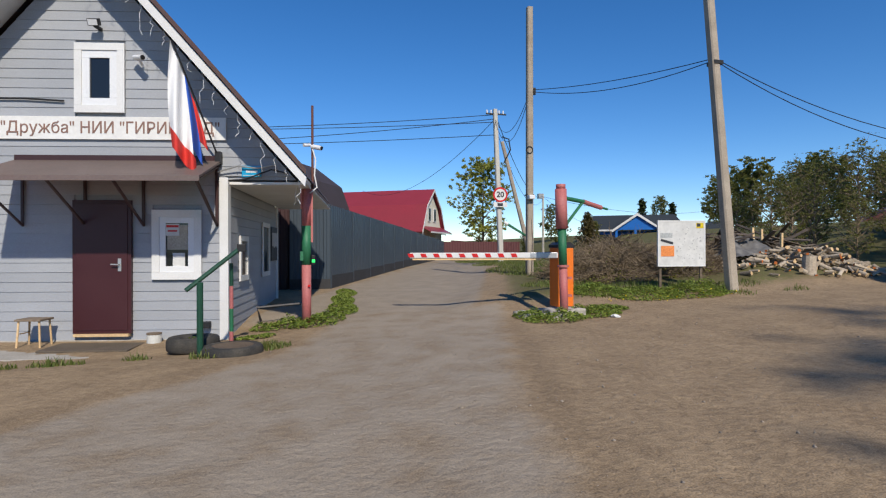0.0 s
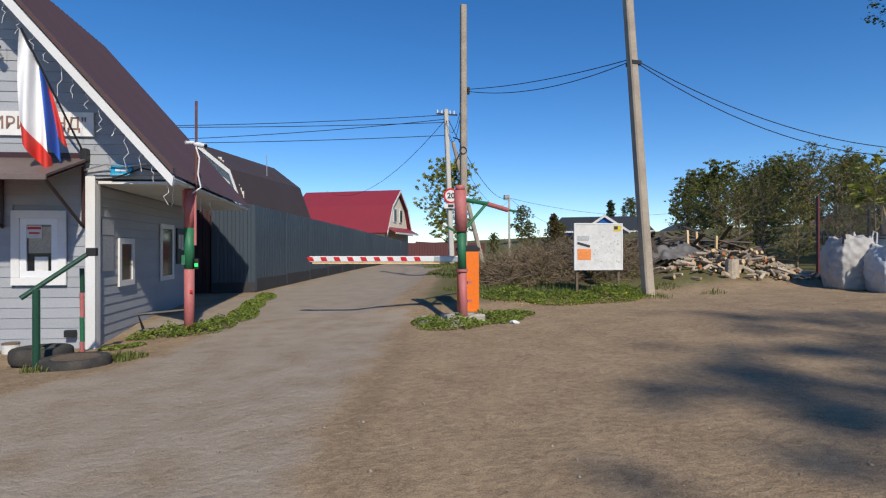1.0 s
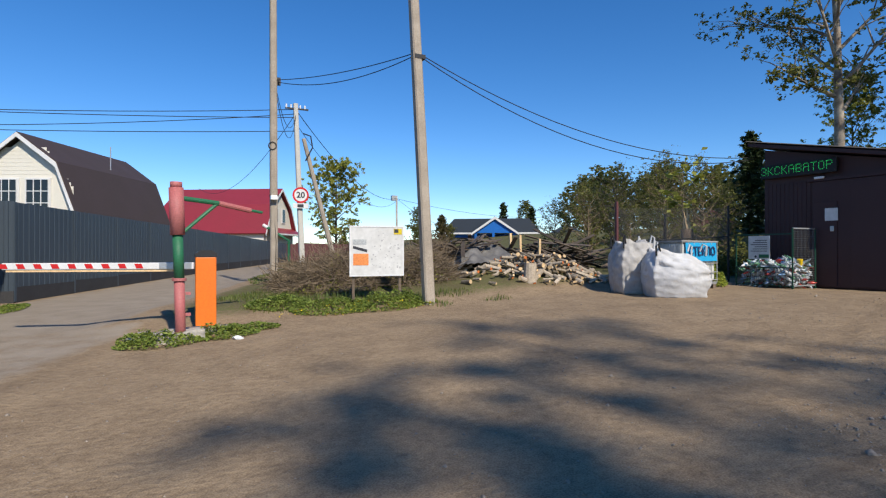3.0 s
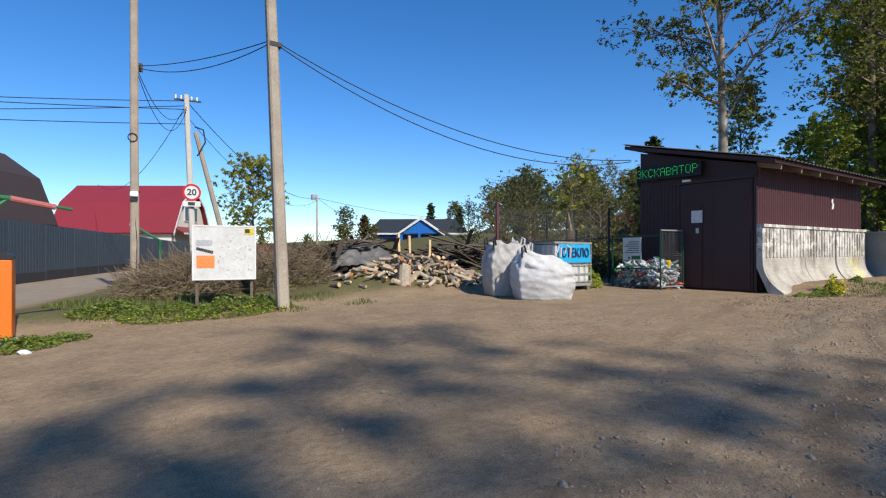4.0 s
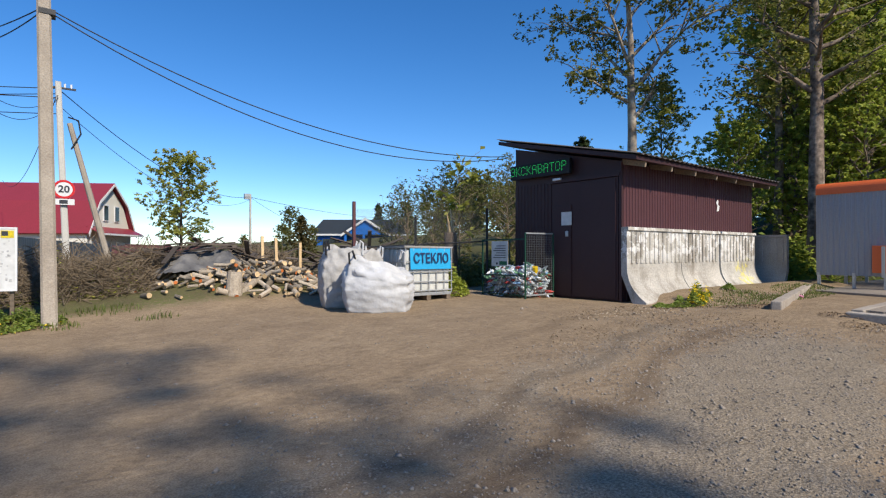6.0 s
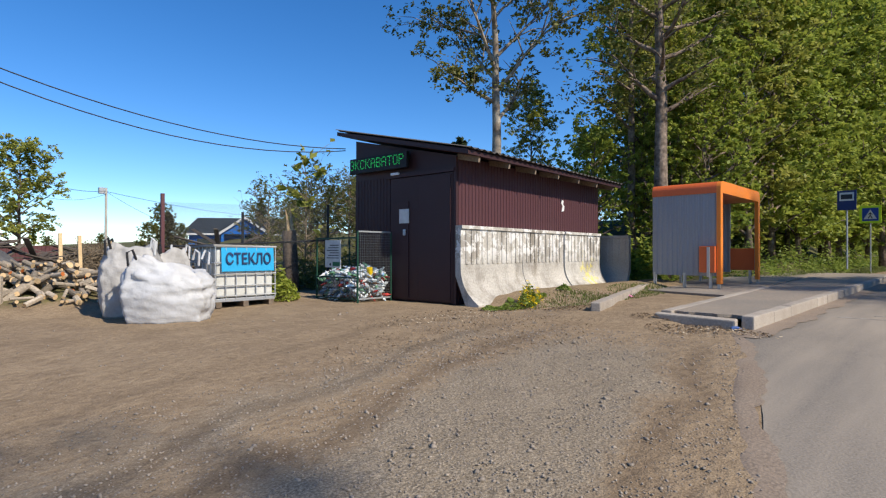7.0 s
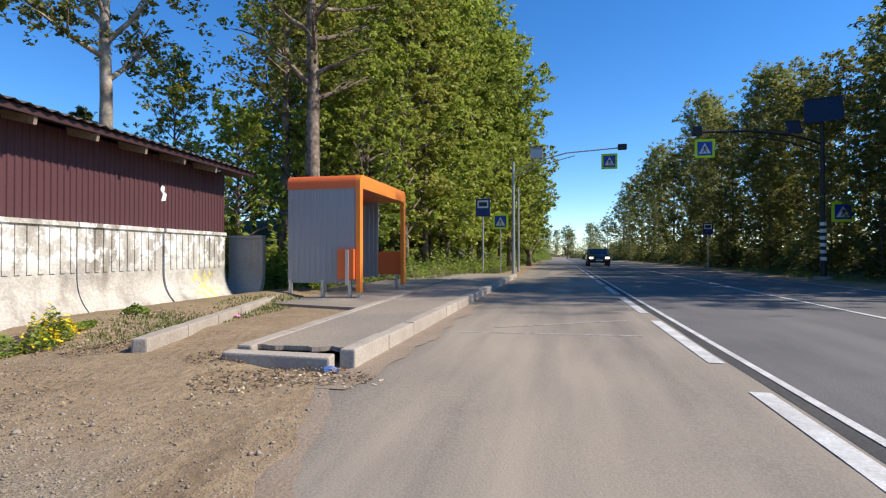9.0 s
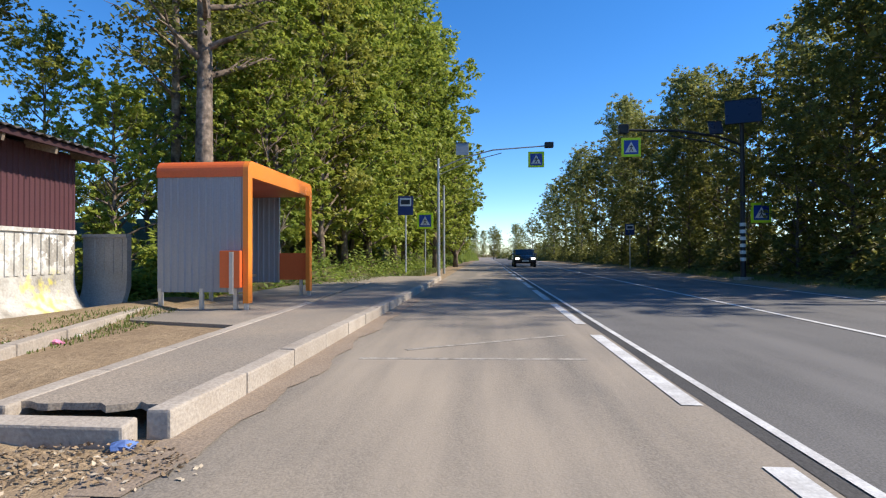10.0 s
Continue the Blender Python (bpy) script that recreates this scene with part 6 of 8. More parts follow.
part("strut", tube(bmesh.new(), [(1.5, -0.3, 0), (0.05, -0.02, 6.0)], [0.12, 0.09], 8), POLE_CONCRETE, u, "raking concrete strut")
part("cross_bar", boxed(-0.75, -0.06, 7.25, 0.25, 0.0, 7.32), DARK_STEEL, u)
for k in range(5):
    part("insulator", rod((-0.7 + 0.2 * k, -0.03, 7.3), (-0.7 + 0.2 * k, -0.03, 7.46), 0.035, 8), WHITE_PLASTIC, u)
part("cable_loop", tube(bmesh.new(), [(0.0, -0.15, 6.2), (0.32, -0.2, 6.1), (0.4, -0.2, 5.6), (0.1, -0.15, 5.0)], 0.03, 6), CABLE, u)
u = POLES["a"][0]
bm = bmesh.new()
ring(bm, 0.11, 0.085, -0.02, 0.02, 20, (-0.06, -0.16, 3.95))
part("cable_coil", bm, CABLE, u)
part("cable", tube(bmesh.new(), [(-0.06, -0.12, 3.85), (0.0, -0.13, 3.2), (-0.04, -0.12, 2.6), (0.04, -0.12, 1.4), (0.02, -0.12, 0.3)], 0.012, 5), CABLE, u)
part("lamp", boxed(-0.12, -0.3, 2.5, 0.06, -0.12, 2.62, 0.02), WHITE_PLASTIC, u, "small white camera")
part("strap", boxed(-0.11, -0.12, 2.62, 0.11, 0.11, 2.66), DARK_STEEL, u)
part("bracket", boxed(0.06, -0.13, 5.6, 0.16, -0.05, 5.8), DARK_STEEL, u)
u = POLES["b"][0]
part("strap", boxed(-0.16, 0.3, 4.95, 0.06, 0.54, 5.03), DARK_STEEL, u)
st = thing("lane_post", (7.2, 16.8, gz(7.2, 16.8)), label="bent green and red barrier stub beside the lane", category="post")
part("pipe", tube(bmesh.new(), [(0, 0, 0), (0, 0, 1.15), (-0.6, 0.2, 1.55)], 0.045, 8), GREEN_PAINT, st)
part("tip", tube(bmesh.new(), [(-0.6, 0.2, 1.55), (-0.72, 0.24, 1.63)], 0.05, 8), WHITE, st)

# ---- road signs and the crossing ----
def crossing_sign(parent, x, y, z, s=0.7):
    """A lime-edged blue square with a white triangle, facing -x."""
    f = part("sign_plate", boxed(x, y - s * 0.62, z - s * 0.62, x + 0.03, y + s * 0.62, z + s * 0.62, 0.008), LIME, parent, "lime-edged crossing sign")
    part("sign_face", boxed(x - 0.006, y - s * 0.46, z - s * 0.46, x - 0.001, y + s * 0.46, z + s * 0.46), ROAD_BLUE, f)
    part("triangle", prism([(y - s * 0.38, z - s * 0.33), (y + s * 0.38, z - s * 0.33), (y, z + s * 0.36)], "x", x - 0.011, x - 0.007), WHITE, f)
    bm = bmesh.new()
    for a, b in (((0.0, 0.16), (0.0, -0.05)), ((0.0, -0.05), (0.12, -0.28)), ((0.0, -0.05), (-0.12, -0.28)), ((0, 0.08), (0.12, 0.0)), ((0, 0.08), (-0.12, 0.0))):
        tube(bm, [(x - 0.013, y + a[0] * s, z + a[1] * s), (x - 0.013, y + b[0] * s, z + b[1] * s)], 0.02 * s / 0.7, 5)
    part("symbol", bm, INK, f)
    return f


SOLAR = material("solar_cells", (0.02, 0.026, 0.05), 0.3, 0.1, 30, 3, 0.0, spec=0.5)


# Pale cells: the sky's reflection is painted into the base colour.
SKY_GLINT_CELLS = material("sky_glint_cells", (0.32, 0.37, 0.44), 0.35, 0.1, 30, 3, 0.0)


def solar_unit(parent, x, y, z, w, h, tilt, turn=0, cells=None, words="dark blue solar panel"):
    m = pose(x, y, z, 0, tilt, turn)
    pn = part("solar_panel", moved(boxed(-0.02, -w / 2, -h / 2, 0.02, w / 2, h / 2, 0.006), m), cells or SOLAR, parent, words)
    part("panel_rim", moved(boxed(-0.03, -w / 2 - 0.02, h / 2 - 0.02, 0.03, w / 2 + 0.02, h / 2 + 0.02), m), DARK_STEEL, pn)
    return pn


mast = thing("crossing_mast", (36.0, -10.4, gz(36.0, -10.4)), label="dark steel mast with arm, solar panels and crossing signs", category="sign mast")
part("pole", rod((0, 0, 0), (0, 0, 6.0), 0.1, 12, 0.075), DARK_STEEL, mast)
for k in range(6):
    part("stripe", rod((0, 0, 0.75 + 0.26 * k), (0, 0, 0.88 + 0.26 * k), 0.108, 12), WHITE, mast)
part("base", boxed(-0.25, -0.25, -0.1, 0.25, 0.25, 0.15), CONCRETE, mast)
part("arm", tube(bmesh.new(), [(0, 0, 5.1), (0, 0.9, 5.45), (0, 2.4, 5.7), (0, 4.4, 5.75)], 0.05, 8), DARK_STEEL, mast)
part("arm_stay", tube(bmesh.new(), [(0, 0, 4.75), (0, 1.2, 5.25), (0, 2.6, 5.5)], 0.03, 6), DARK_STEEL, mast)
crossing_sign(mast, -0.1, 4.1, 5.08, 0.58)
crossing_sign(mast, -0.1, -0.62, 2.55, 0.6)
solar_unit(mast, -0.1, 0.0, 6.35, 1.2, 1.05, 24, -22)
solar_unit(mast, -0.1, 1.0, 5.75, 0.5, 0.55, 25)
part("lamp", boxed(-0.2, 4.2, 5.6, 0.1, 4.55, 5.95, 0.02), DARK_STEEL, mast)

mast2 = thing("crossing_mast", (40.5, 1.45, gz(40.5, 1.45)), label="grey mast hidden by leaves with a curved arm over the road", category="sign mast")
part("pole", rod((0, 0, 0), (0, 0, 5.6), 0.09, 12, 0.06), GALV, mast2)
part("arm", tube(bmesh.new(), [(0, 0, 5.1), (0, -1.2, 5.6), (0, -2.6, 5.95), (0, -5.1, 6.1)], 0.032, 8), GALV, mast2)
part("arm_stay", tube(bmesh.new(), [(0, 0, 4.8), (0, -1.4, 5.4), (0, -3.0, 5.8)], 0.02, 6), GALV, mast2)
crossing_sign(mast2, -0.1, -4.6, 5.45, 0.6)
solar_unit(mast2, -0.1, -1.15, 6.0, 0.6, 0.6, 10, 0, SKY_GLINT_CELLS, "solar panel coloured pale for the sky's glint")
part("lamp", boxed(-0.2, -5.4, 6.0, 0.1, -5.0, 6.25, 0.02), DARK_STEEL, mast2)
pl = thing("lamp_post", (43.9, 1.45, gz(43.9, 1.45)), label="thin grey steel post at the verge", category="post")
part("pole", rod((0, 0, 0), (0, 0, 4.75), 0.07, 10, 0.06), GALV, pl)
cs = thing("crossing_sign", (42.5, 2.3, gz(42.5, 2.3)), label="crossing sign seen among the leaves", category="road sign")
part("post", rod((0, 0, 0), (0, 0, 2.4), 0.03, 8), GALV, cs)
crossing_sign(cs, -0.05, 0, 2.75, 0.66)


STOP_BLUE = material("stop_sign_blue", (0.012, 0.03, 0.13), 0.5, 0.05, 30, 2, 0.0)


def stop_sign(at, s, label):
    o = thing("bus_stop_sign", at, label=label, category="road sign")
    part("post", rod((0, 0, 0), (0, 0, 2.6 * s), 0.035, 8), GALV, o)
    f = part("plate", boxed(-0.05, -0.32 * s, 2.4 * s, -0.02, 0.32 * s, 3.2 * s, 0.01), STOP_BLUE, o, "blue plate with a white panel")
    part("white_panel", boxed(-0.056, -0.24 * s, 2.78 * s, -0.051, 0.24 * s, 3.12 * s), WHITE, f)
    part("bus_symbol", boxed(-0.062, -0.19 * s, 2.85 * s, -0.057, 0.19 * s, 3.04 * s, 0.0), INK, f)
    return o


stop_sign((37.0, 2.5, gz(37, 2.5) + 0.3), 0.98, "bus stop sign on a thin post")
stop_sign((52.0, -10.4, gz(52, -10.4)), 0.95, "distant bus stop sign across the road")

# ---- moving car held still far off, placed to fit the camera's view ----
car = thing("car", (60.0, -3.9, gz(60.0, -3.9) + ROAD_LIFT), 0, label="dark saloon car with lit headlights on the road", category="car")
prof = [(-2.1, 0.3), (-2.15, 0.6), (-2.05, 0.85), (-1.0, 0.98), (-0.35, 1.42), (0.9, 1.45), (1.5, 1.08), (2.1, 1.0), (2.15, 0.5), (2.1, 0.3)]
bm = prism([(x, z) for x, z in prof], "y", -0.86, 0.86)
bmesh.ops.bevel(bm, geom=bm.edges[:], offset=0.06, segments=2, affect="EDGES")
part("body", bm, CAR_PAINT, car, smooth=True)
part("windscreen", prism([(-1.02, 0.985), (-0.37, 1.41), (-0.42, 1.43), (-1.07, 1.0)], "y", -0.7, 0.7), DARK_GLASS, car)
for s in (-1, 1):
    part("headlight", boxed(-2.17, s * 0.62 - 0.14, 0.62, -2.05, s * 0.62 + 0.14, 0.76, 0.02), glow("headlight", (1, 0.95, 0.85), 3.0), car)
    part("mirror", boxed(-0.8, s * 0.95 - 0.08, 0.95, -0.65, s * 0.95 + 0.08, 1.1, 0.02), CAR_PAINT, car)
    for x in (-1.35, 1.35):
        wl = part("wheel", rod((x, s * 0.68, 0.31), (x, s * 0.87, 0.31), 0.31, 18), RUBBER, car)
        part("rim", rod((x, s * 0.86, 0.31), (x, s * 0.88, 0.31), 0.19, 14), GALV, wl)
part("grille", boxed(-2.17, -0.4, 0.42, -2.1, 0.4, 0.58), BLACK, car)
part("number_plate", boxed(-2.18, -0.26, 0.46, -2.165, 0.26, 0.56), WHITE, car)

# ---- firewood, brush and rubble ----
rg = random.Random(7)


def log_mesh(r, ln, seed):
    """A short log: bark sides with slightly uneven outline."""
    q = random.Random(seed)
    bm = bmesh.new()
    n = 10
    prof = [r * (1 + q.uniform(-0.12, 0.12)) for _ in range(n)]
    rings = [[bm.verts.new((x, prof[k] * math.cos(2 * math.pi * k / n), prof[k] * math.sin(2 * math.pi * k / n))) for k in range(n)] for x in (-ln / 2, ln / 2)]
    for k in range(n):
        bm.faces.new((rings[0][k], rings[0][(k + 1) % n], rings[1][(k + 1) % n], rings[1][k]))
    ends = [bm.faces.new(rings[0][::-1]), bm.faces.new(rings[1])]
    me = bpy.data.meshes.new("log")
    for f in ends:
        f.material_index = 1
    bmesh.ops.recalc_face_normals(bm, faces=bm.faces)
    bm.to_mesh(me)
    bm.free()
    me.materials.append(BARK_LOG)
    me.materials.append(RED_ALDER if seed % 6 == 0 else CUT_WOOD)
    return me


BARK_LOG = material("log_bark", (0.34, 0.285, 0.215), 0.9, 0.3, 30, 4, 0.4, second=(0.22, 0.175, 0.13), per_piece=0.5)
LOGS = [log_mesh(rg.uniform(0.024, 0.054), rg.uniform(0.18, 0.46), k) for k in range(14)]
heap = thing("firewood_heap", (12.0, 10.9, gz(12.0, 10.9)), 0, label="loose heap of cut firewood with pale and orange ends", category="firewood")
hx, hy, hz = heap.location
for k in range(290):
    u, v = rg.gauss(0, 0.95), rg.gauss(0, 0.5)
    px, py = hx + u + 0.2, hy + v - 0.15 * u
    hgt = 0.46 * math.exp(-(u / 1.15) ** 2 - (v / 0.7) ** 2)
    z = gz(px, py) + 0.05 + rg.random() * hgt
    ob = new("log", LOGS[k % 14])
    ob.parent = heap
    ob.matrix_world = pose(px, py, z, rg.uniform(0, 360), rg.uniform(-30, 30), rg.uniform(0, 360) if rg.random() < 0.7 else rg.gauss(-70, 25))
for x, y, z, ln, a, b in ((11.7, 10.35, 0.7, 1.0, -35, 20), (12.3, 10.6, 0.85, 1.2, -40, 30), (11.2, 10.5, 0.6, 0.7, -15, 80)):
    bm = tube(bmesh.new(), [(-ln / 2, 0, 0), (ln / 2, 0, 0)], [0.075, 0.065], 9)
    ob = part("long_log", bm, BARK_LOG, heap, smooth=True)
    ob.matrix_world = pose(x, y, z, 0, a, b)
block = thing("chopping_block", (11.45, 10.2, gz(11.45, 10.2)), label="upright grey log chopping block", category="log")
part("log", rod((0, 0, -0.05), (0.02, 0, 0.42), 0.16, 12, 0.14), BARK_LOG, block)

tarp = thing("covered_heap", (11.35, 12.3, gz(11.35, 12.3)), 12, label="low heap under a torn grey sheet", category="heap")
bm = bmesh.new()
bmesh.ops.create_grid(bm, x_segments=36, y_segments=26, size=1.0)
for v in bm.verts:
    x, y = v.co.x * 1.15, v.co.y * 0.85
    d = max(abs(v.co.x), abs(v.co.y))
    v.co = Vector((x, y, 0.55 * (1 - d ** 1.6) + 0.26 * noise.noise(Vector((x * 1.7, y * 1.7, 3))) + 0.08 * noise.noise(Vector((x * 5, y * 6, 1))) - 0.05))
part("sheet", bm, material("grey_tarp", (0.2, 0.19, 0.175), 0.7, 0.15, 20, 2, 0.2, second=(0.07, 0.068, 0.068), mix=0.9), tarp, smooth=True)
for k in range(34):
    a = rg.uniform(-1.2, 1.4)
    part("board", moved(boxed(-0.6, -0.05, 0, rg.uniform(0.1, 0.7), 0.05, 0.025), pose(a, rg.uniform(-0.3, 0.8), 0.5 - 0.25 * abs(a) + rg.uniform(0, 0.2), rg.uniform(-20, 20), rg.uniform(-30, 35), rg.uniform(-60, 60))), OLD_BOARD, tarp)


def plank_heap(at, n, size, seed, label):
    q = random.Random(seed)
    o = thing("plank_heap", at, label=label, category="timber heap")
    for k in range(n):
        ln = q.uniform(0.8, 2.4) * size
        u, v = q.gauss(0, 0.9) * size, q.gauss(0, 0.7) * size
        h = max(0.05, (1.0 - abs(u) * 0.45 / size) * q.random()) * size
        part("board", moved(boxed(-ln / 2, -0.07, 0, ln / 2, 0.07, 0.03), pose(u, v, h, q.uniform(-25, 25), q.uniform(-22, 22), q.gauss(0, 35))), OLD_BOARD, o)
    return o


plank_heap((18.6, 18.6, gz(18.6, 18.6)), 130, 1.25, 3, "tangled heap of old grey boards")
plank_heap((15.5, 24.0, gz(15.5, 24)), 60, 1.1, 4, "heap of broken boards and branches")
for k, (x, y) in enumerate(((13.0, 13.4), (13.4, 13.5), (14.0, 13.4))):
    o = thing("stake", (x, y, gz(x, y)), label="short pale wooden stake in the ground", category="stake", group="stakes")
    part("stick", moved(boxed(-0.035, -0.03, -0.1, 0.035, 0.03, 0.95), pose(0, 0, 0, rg.uniform(-4, 4), rg.uniform(-4, 4), 0)), CUT_WOOD, o)

o = thing("steel_stake", (13.96, 10.1, gz(13.9, 10.1)), label="tall rusty steel post behind the bags", category="post")
part("post", boxed(-0.03, -0.03, -0.1, 0.03, 0.03, 1.95), BORDEAUX, o)
o = thing("broken_stump", (16.9, 10.5, gz(16.9, 10.5)), label="splintered tree stump with a pale torn top", category="stump")
part("trunk", tube(bmesh.new(), [(0, 0, -0.1), (0.02, 0, 0.6), (-0.02, 0, 1.4)], [0.22, 0.17, 0.16], 10), BARK, o, smooth=True)
for k in range(5):
    part("splinter", tube(bmesh.new(), [(0.05 * math.cos(k * 2), 0.06 * math.sin(k * 2), 1.3), (0.07 * math.cos(k * 2.0) - 0.04, 0.06, 1.65 + 0.12 * (k % 4))], [0.06, 0.006], 5), CUT_WOOD, o)


def sticks(name, spots, n, seed, mat, label, ln=(0.5, 1.4), r=0.008, lift=0.5, kind="stuff"):
    """A tangle of thin bent twigs over rounded mounds."""
    q = random.Random(seed)
    V, F = [], []
    for k in range(n):
        cx, cy, rx, ry, h = spots[k % len(spots)]
        a, d = q.uniform(0, 6.28), math.sqrt(q.random())
        x, y = cx + rx * d * math.cos(a), cy + ry * d * math.sin(a)
        z = gz(x, y) + h * (1 - d * d) * (0.3 + 0.75 * q.random())
        l = q.uniform(*ln)
        dr = Vector((q.gauss(0, 1), q.gauss(0, 1), q.gauss(0.1, lift))).normalized()
        p = Vector((x, y, z))
        side = dr.orthogonal().normalized()
        pts = [p - dr * l / 2, p + side * l * q.uniform(-0.12, 0.12), p + dr * l / 2]
        b = len(V)
        for j, (c, w) in enumerate(zip(pts, (r, r * 0.8, r * 0.3))):
            o2 = dr.cross(side)
            for s in range(3):
                t = 2.094 * s
                V.append(tuple(c + (side * math.cos(t) + o2 * math.sin(t)) * w))
        for j in range(2):
            for s in range(3):
                F.append((b + j * 3 + s, b + j * 3 + (s + 1) % 3, b + j * 3 + 3 + (s + 1) % 3, b + j * 3 + 3 + s))
    ob = array_part(name, V, F, mat)
    return tagged(ob, label, "brushwood", kind=kind)


BRUSH = [(7.6, 12.2, 1.3, 0.9, 0.75), (9.2, 11.9, 1.2, 0.8, 0.65), (8.3, 13.3, 1.6, 1.0, 0.95), (6.9, 13.0, 0.7, 0.8, 0.6), (10.2, 12.8, 1.0, 0.9, 0.6)]
sticks("brushwood", BRUSH, 6000, 31, TWIG, "tangled brown brushwood heap beside the lane")
sticks("brushwood", [(17.0, 27.5, 1.6, 1.4, 1.3), (15.5, 20.5, 1.4, 1.0, 0.9)], 1400, 32, TWIG, "grey brushwood heap further off", r=0.014)


def foliage(name, spots, n, size, seed, mat, label, flat=1.2, spread_z=0.5, category="weeds"):
    """Loose leafy growth over patches of ground."""
    q = np.random.default_rng(seed)
    w = np.array([s[2] * s[3] for s in spots])
    pick = q.choice(len(spots), n, p=w / w.sum())
    S = np.array(spots)[pick]
    a, d = q.uniform(0, 2 * np.pi, n), np.sqrt(q.random(n))
    x, y = S[:, 0] + S[:, 2] * d * np.cos(a), S[:, 1] + S[:, 3] * d * np.sin(a)
    lump = np.clip(0.5 + 0.35 * np.sin(x * 5.1 + 1.3 * np.sin(y * 4.3)) * np.cos(y * 4.7) + 0.4 * np.sin(x * 13 + 2 * np.sin(y * 9)) * np.cos(y * 14 + x * 3), 0.05, 1.3)
    z = ground_z(x, y) + S[:, 4] * (1 - d ** 2) * lump * (spread_z + (1 - spread_z) * q.random(n)) + 0.02
    V, F = leaves([(Vector((0, 0, 0)), 0.0)], n, size, seed, 0.0, flat)
    V = V.reshape(n, 4, 3) + np.stack([x, y, z], -1)[:, None, :]
    return tagged(array_part(name, V.reshape(-1, 3), F, mat), label, category, kind="stuff")


def blades(name, spots, n, height, seed, mat, label):
    """Grass: thin bent blades."""
    q = np.random.default_rng(seed)
    w = np.array([s[2] * s[3] for s in spots])
    S = np.array(spots)[q.choice(len(spots), n, p=w / w.sum())]
    a, d = q.uniform(0, 2 * np.pi, n), np.sqrt(q.random(n))
    x, y = S[:, 0] + S[:, 2] * d * np.cos(a), S[:, 1] + S[:, 3] * d * np.sin(a)
    z = ground_z(x, y) - 0.01
    h = height * q.uniform(0.5, 1.3, n) * (1.1 - 0.6 * d)
    b, l = q.uniform(0, 2 * np.pi, n), q.uniform(0.1, 0.7, n) * h
    wd = 0.006 + 0.004 * q.random(n)
    c, s = np.cos(b), np.sin(b)
    base = np.stack([x, y, z], -1)
    side = np.stack([-s, c, np.zeros(n)], -1) * wd[:, None]
    mid = base + np.stack([c * l * 0.35, s * l * 0.35, h * 0.6], -1)
    tip = base + np.stack([c * l, s * l, h], -1)
    V = np.stack([base - side, base + side, mid + side * 0.8, mid - side * 0.8, tip + side * 0.15, tip - side * 0.15], 1).reshape(-1, 3)
    i = np.arange(n)[:, None] * 6
    F = np.concatenate([i + np.array([0, 1, 2, 3]), i + np.array([3, 2, 4, 5])])
    return tagged(array_part(name, V, F, mat), label, "grass", kind="stuff")


foliage("weeds", [(4.0, 8.2, 0.55, 0.35, 0.22), (4.75, 8.45, 0.6, 0.4, 0.2), (5.2, 8.75, 0.5, 0.3, 0.16), (3.75, 8.6, 0.3, 0.35, 0.2)], 5200, 0.026, 71, WEED, "low green weeds round the barrier footing")
foliage("weeds", [(7.7, 9.5, 0.75, 0.45, 0.36), (8.3, 9.55, 0.5, 0.35, 0.34), (6.8, 9.7, 0.8, 0.5, 0.16), (5.9, 10.3, 0.6, 0.5, 0.16)], 7400, 0.028, 72, WEED, "leafy weeds under the notice board")
foliage("weeds", [(-0.35, 9.25, 0.5, 0.3, 0.26), (0.15, 9.0, 0.4, 0.22, 0.26), (0.4, 9.6, 0.32, 0.5, 0.2), (0.75, 10.8, 0.28, 0.9, 0.16), (0.85, 12.3, 0.25, 1.0, 0.14), (1.05, 14.0, 0.25, 1.0, 0.1), (-0.7, 8.55, 0.3, 0.16, 0.08)], 8000, 0.026, 73, WEED, "green weeds along the lane's edge")
foliage("weeds", [(17.85, 4.5, 0.17, 0.15, 0.42), (17.55, 4.62, 0.22, 0.16, 0.34), (17.3, 4.75, 0.25, 0.18, 0.2), (18.1, 4.6, 0.2, 0.16, 0.34), (18.5, 4.75, 0.3, 0.12, 0.16), (19.4, 4.7, 0.2, 0.12, 0.14)], 2300, 0.03, 74, WEED, "flowering weeds at the foot of the guard wall")
foliage("dandelions", [(17.86, 4.5, 0.2, 0.16, 0.66), (18.1, 4.55, 0.26, 0.18, 0.46), (18.4, 4.7, 0.22, 0.14, 0.26)], 270, 0.027, 75, YELLOW, "yellow dandelion heads", category="flowers")
foliage("dandelions", [(7.6, 9.4, 1.2, 0.4, 0.3), (6.6, 9.5, 0.9, 0.4, 0.14)], 130, 0.022, 76, YELLOW, "yellow dandelion heads", category="flowers")
foliage("weeds", [(15.75, 8.9, 0.35, 0.4, 0.75), (15.9, 9.6, 0.4, 0.4, 0.7)], 2200, 0.05, 77, LEAF, "young elder bush beside the tank", category="bush")
foliage("undergrowth", [(29.5, 5.9, 1.6, 0.9, 1.5), (33, 5.0, 2.5, 1.0, 1.4), (37.5, 4.4, 2.5, 0.9, 1.6), (42, 3.9, 3, 0.9, 1.5), (48, 3.5, 4, 1.0, 1.5), (56, 3.2, 5, 1.0, 1.4), (66, 3.0, 6, 1.2, 1.4), (80, 3.4, 8, 1.4, 2.5), (100, 3.4, 12, 1.6, 3.0), (125, 2.5, 12, 2, 3.5)], 34000, 0.075, 78, WEED, "bright green undergrowth on the bank", category="bush")
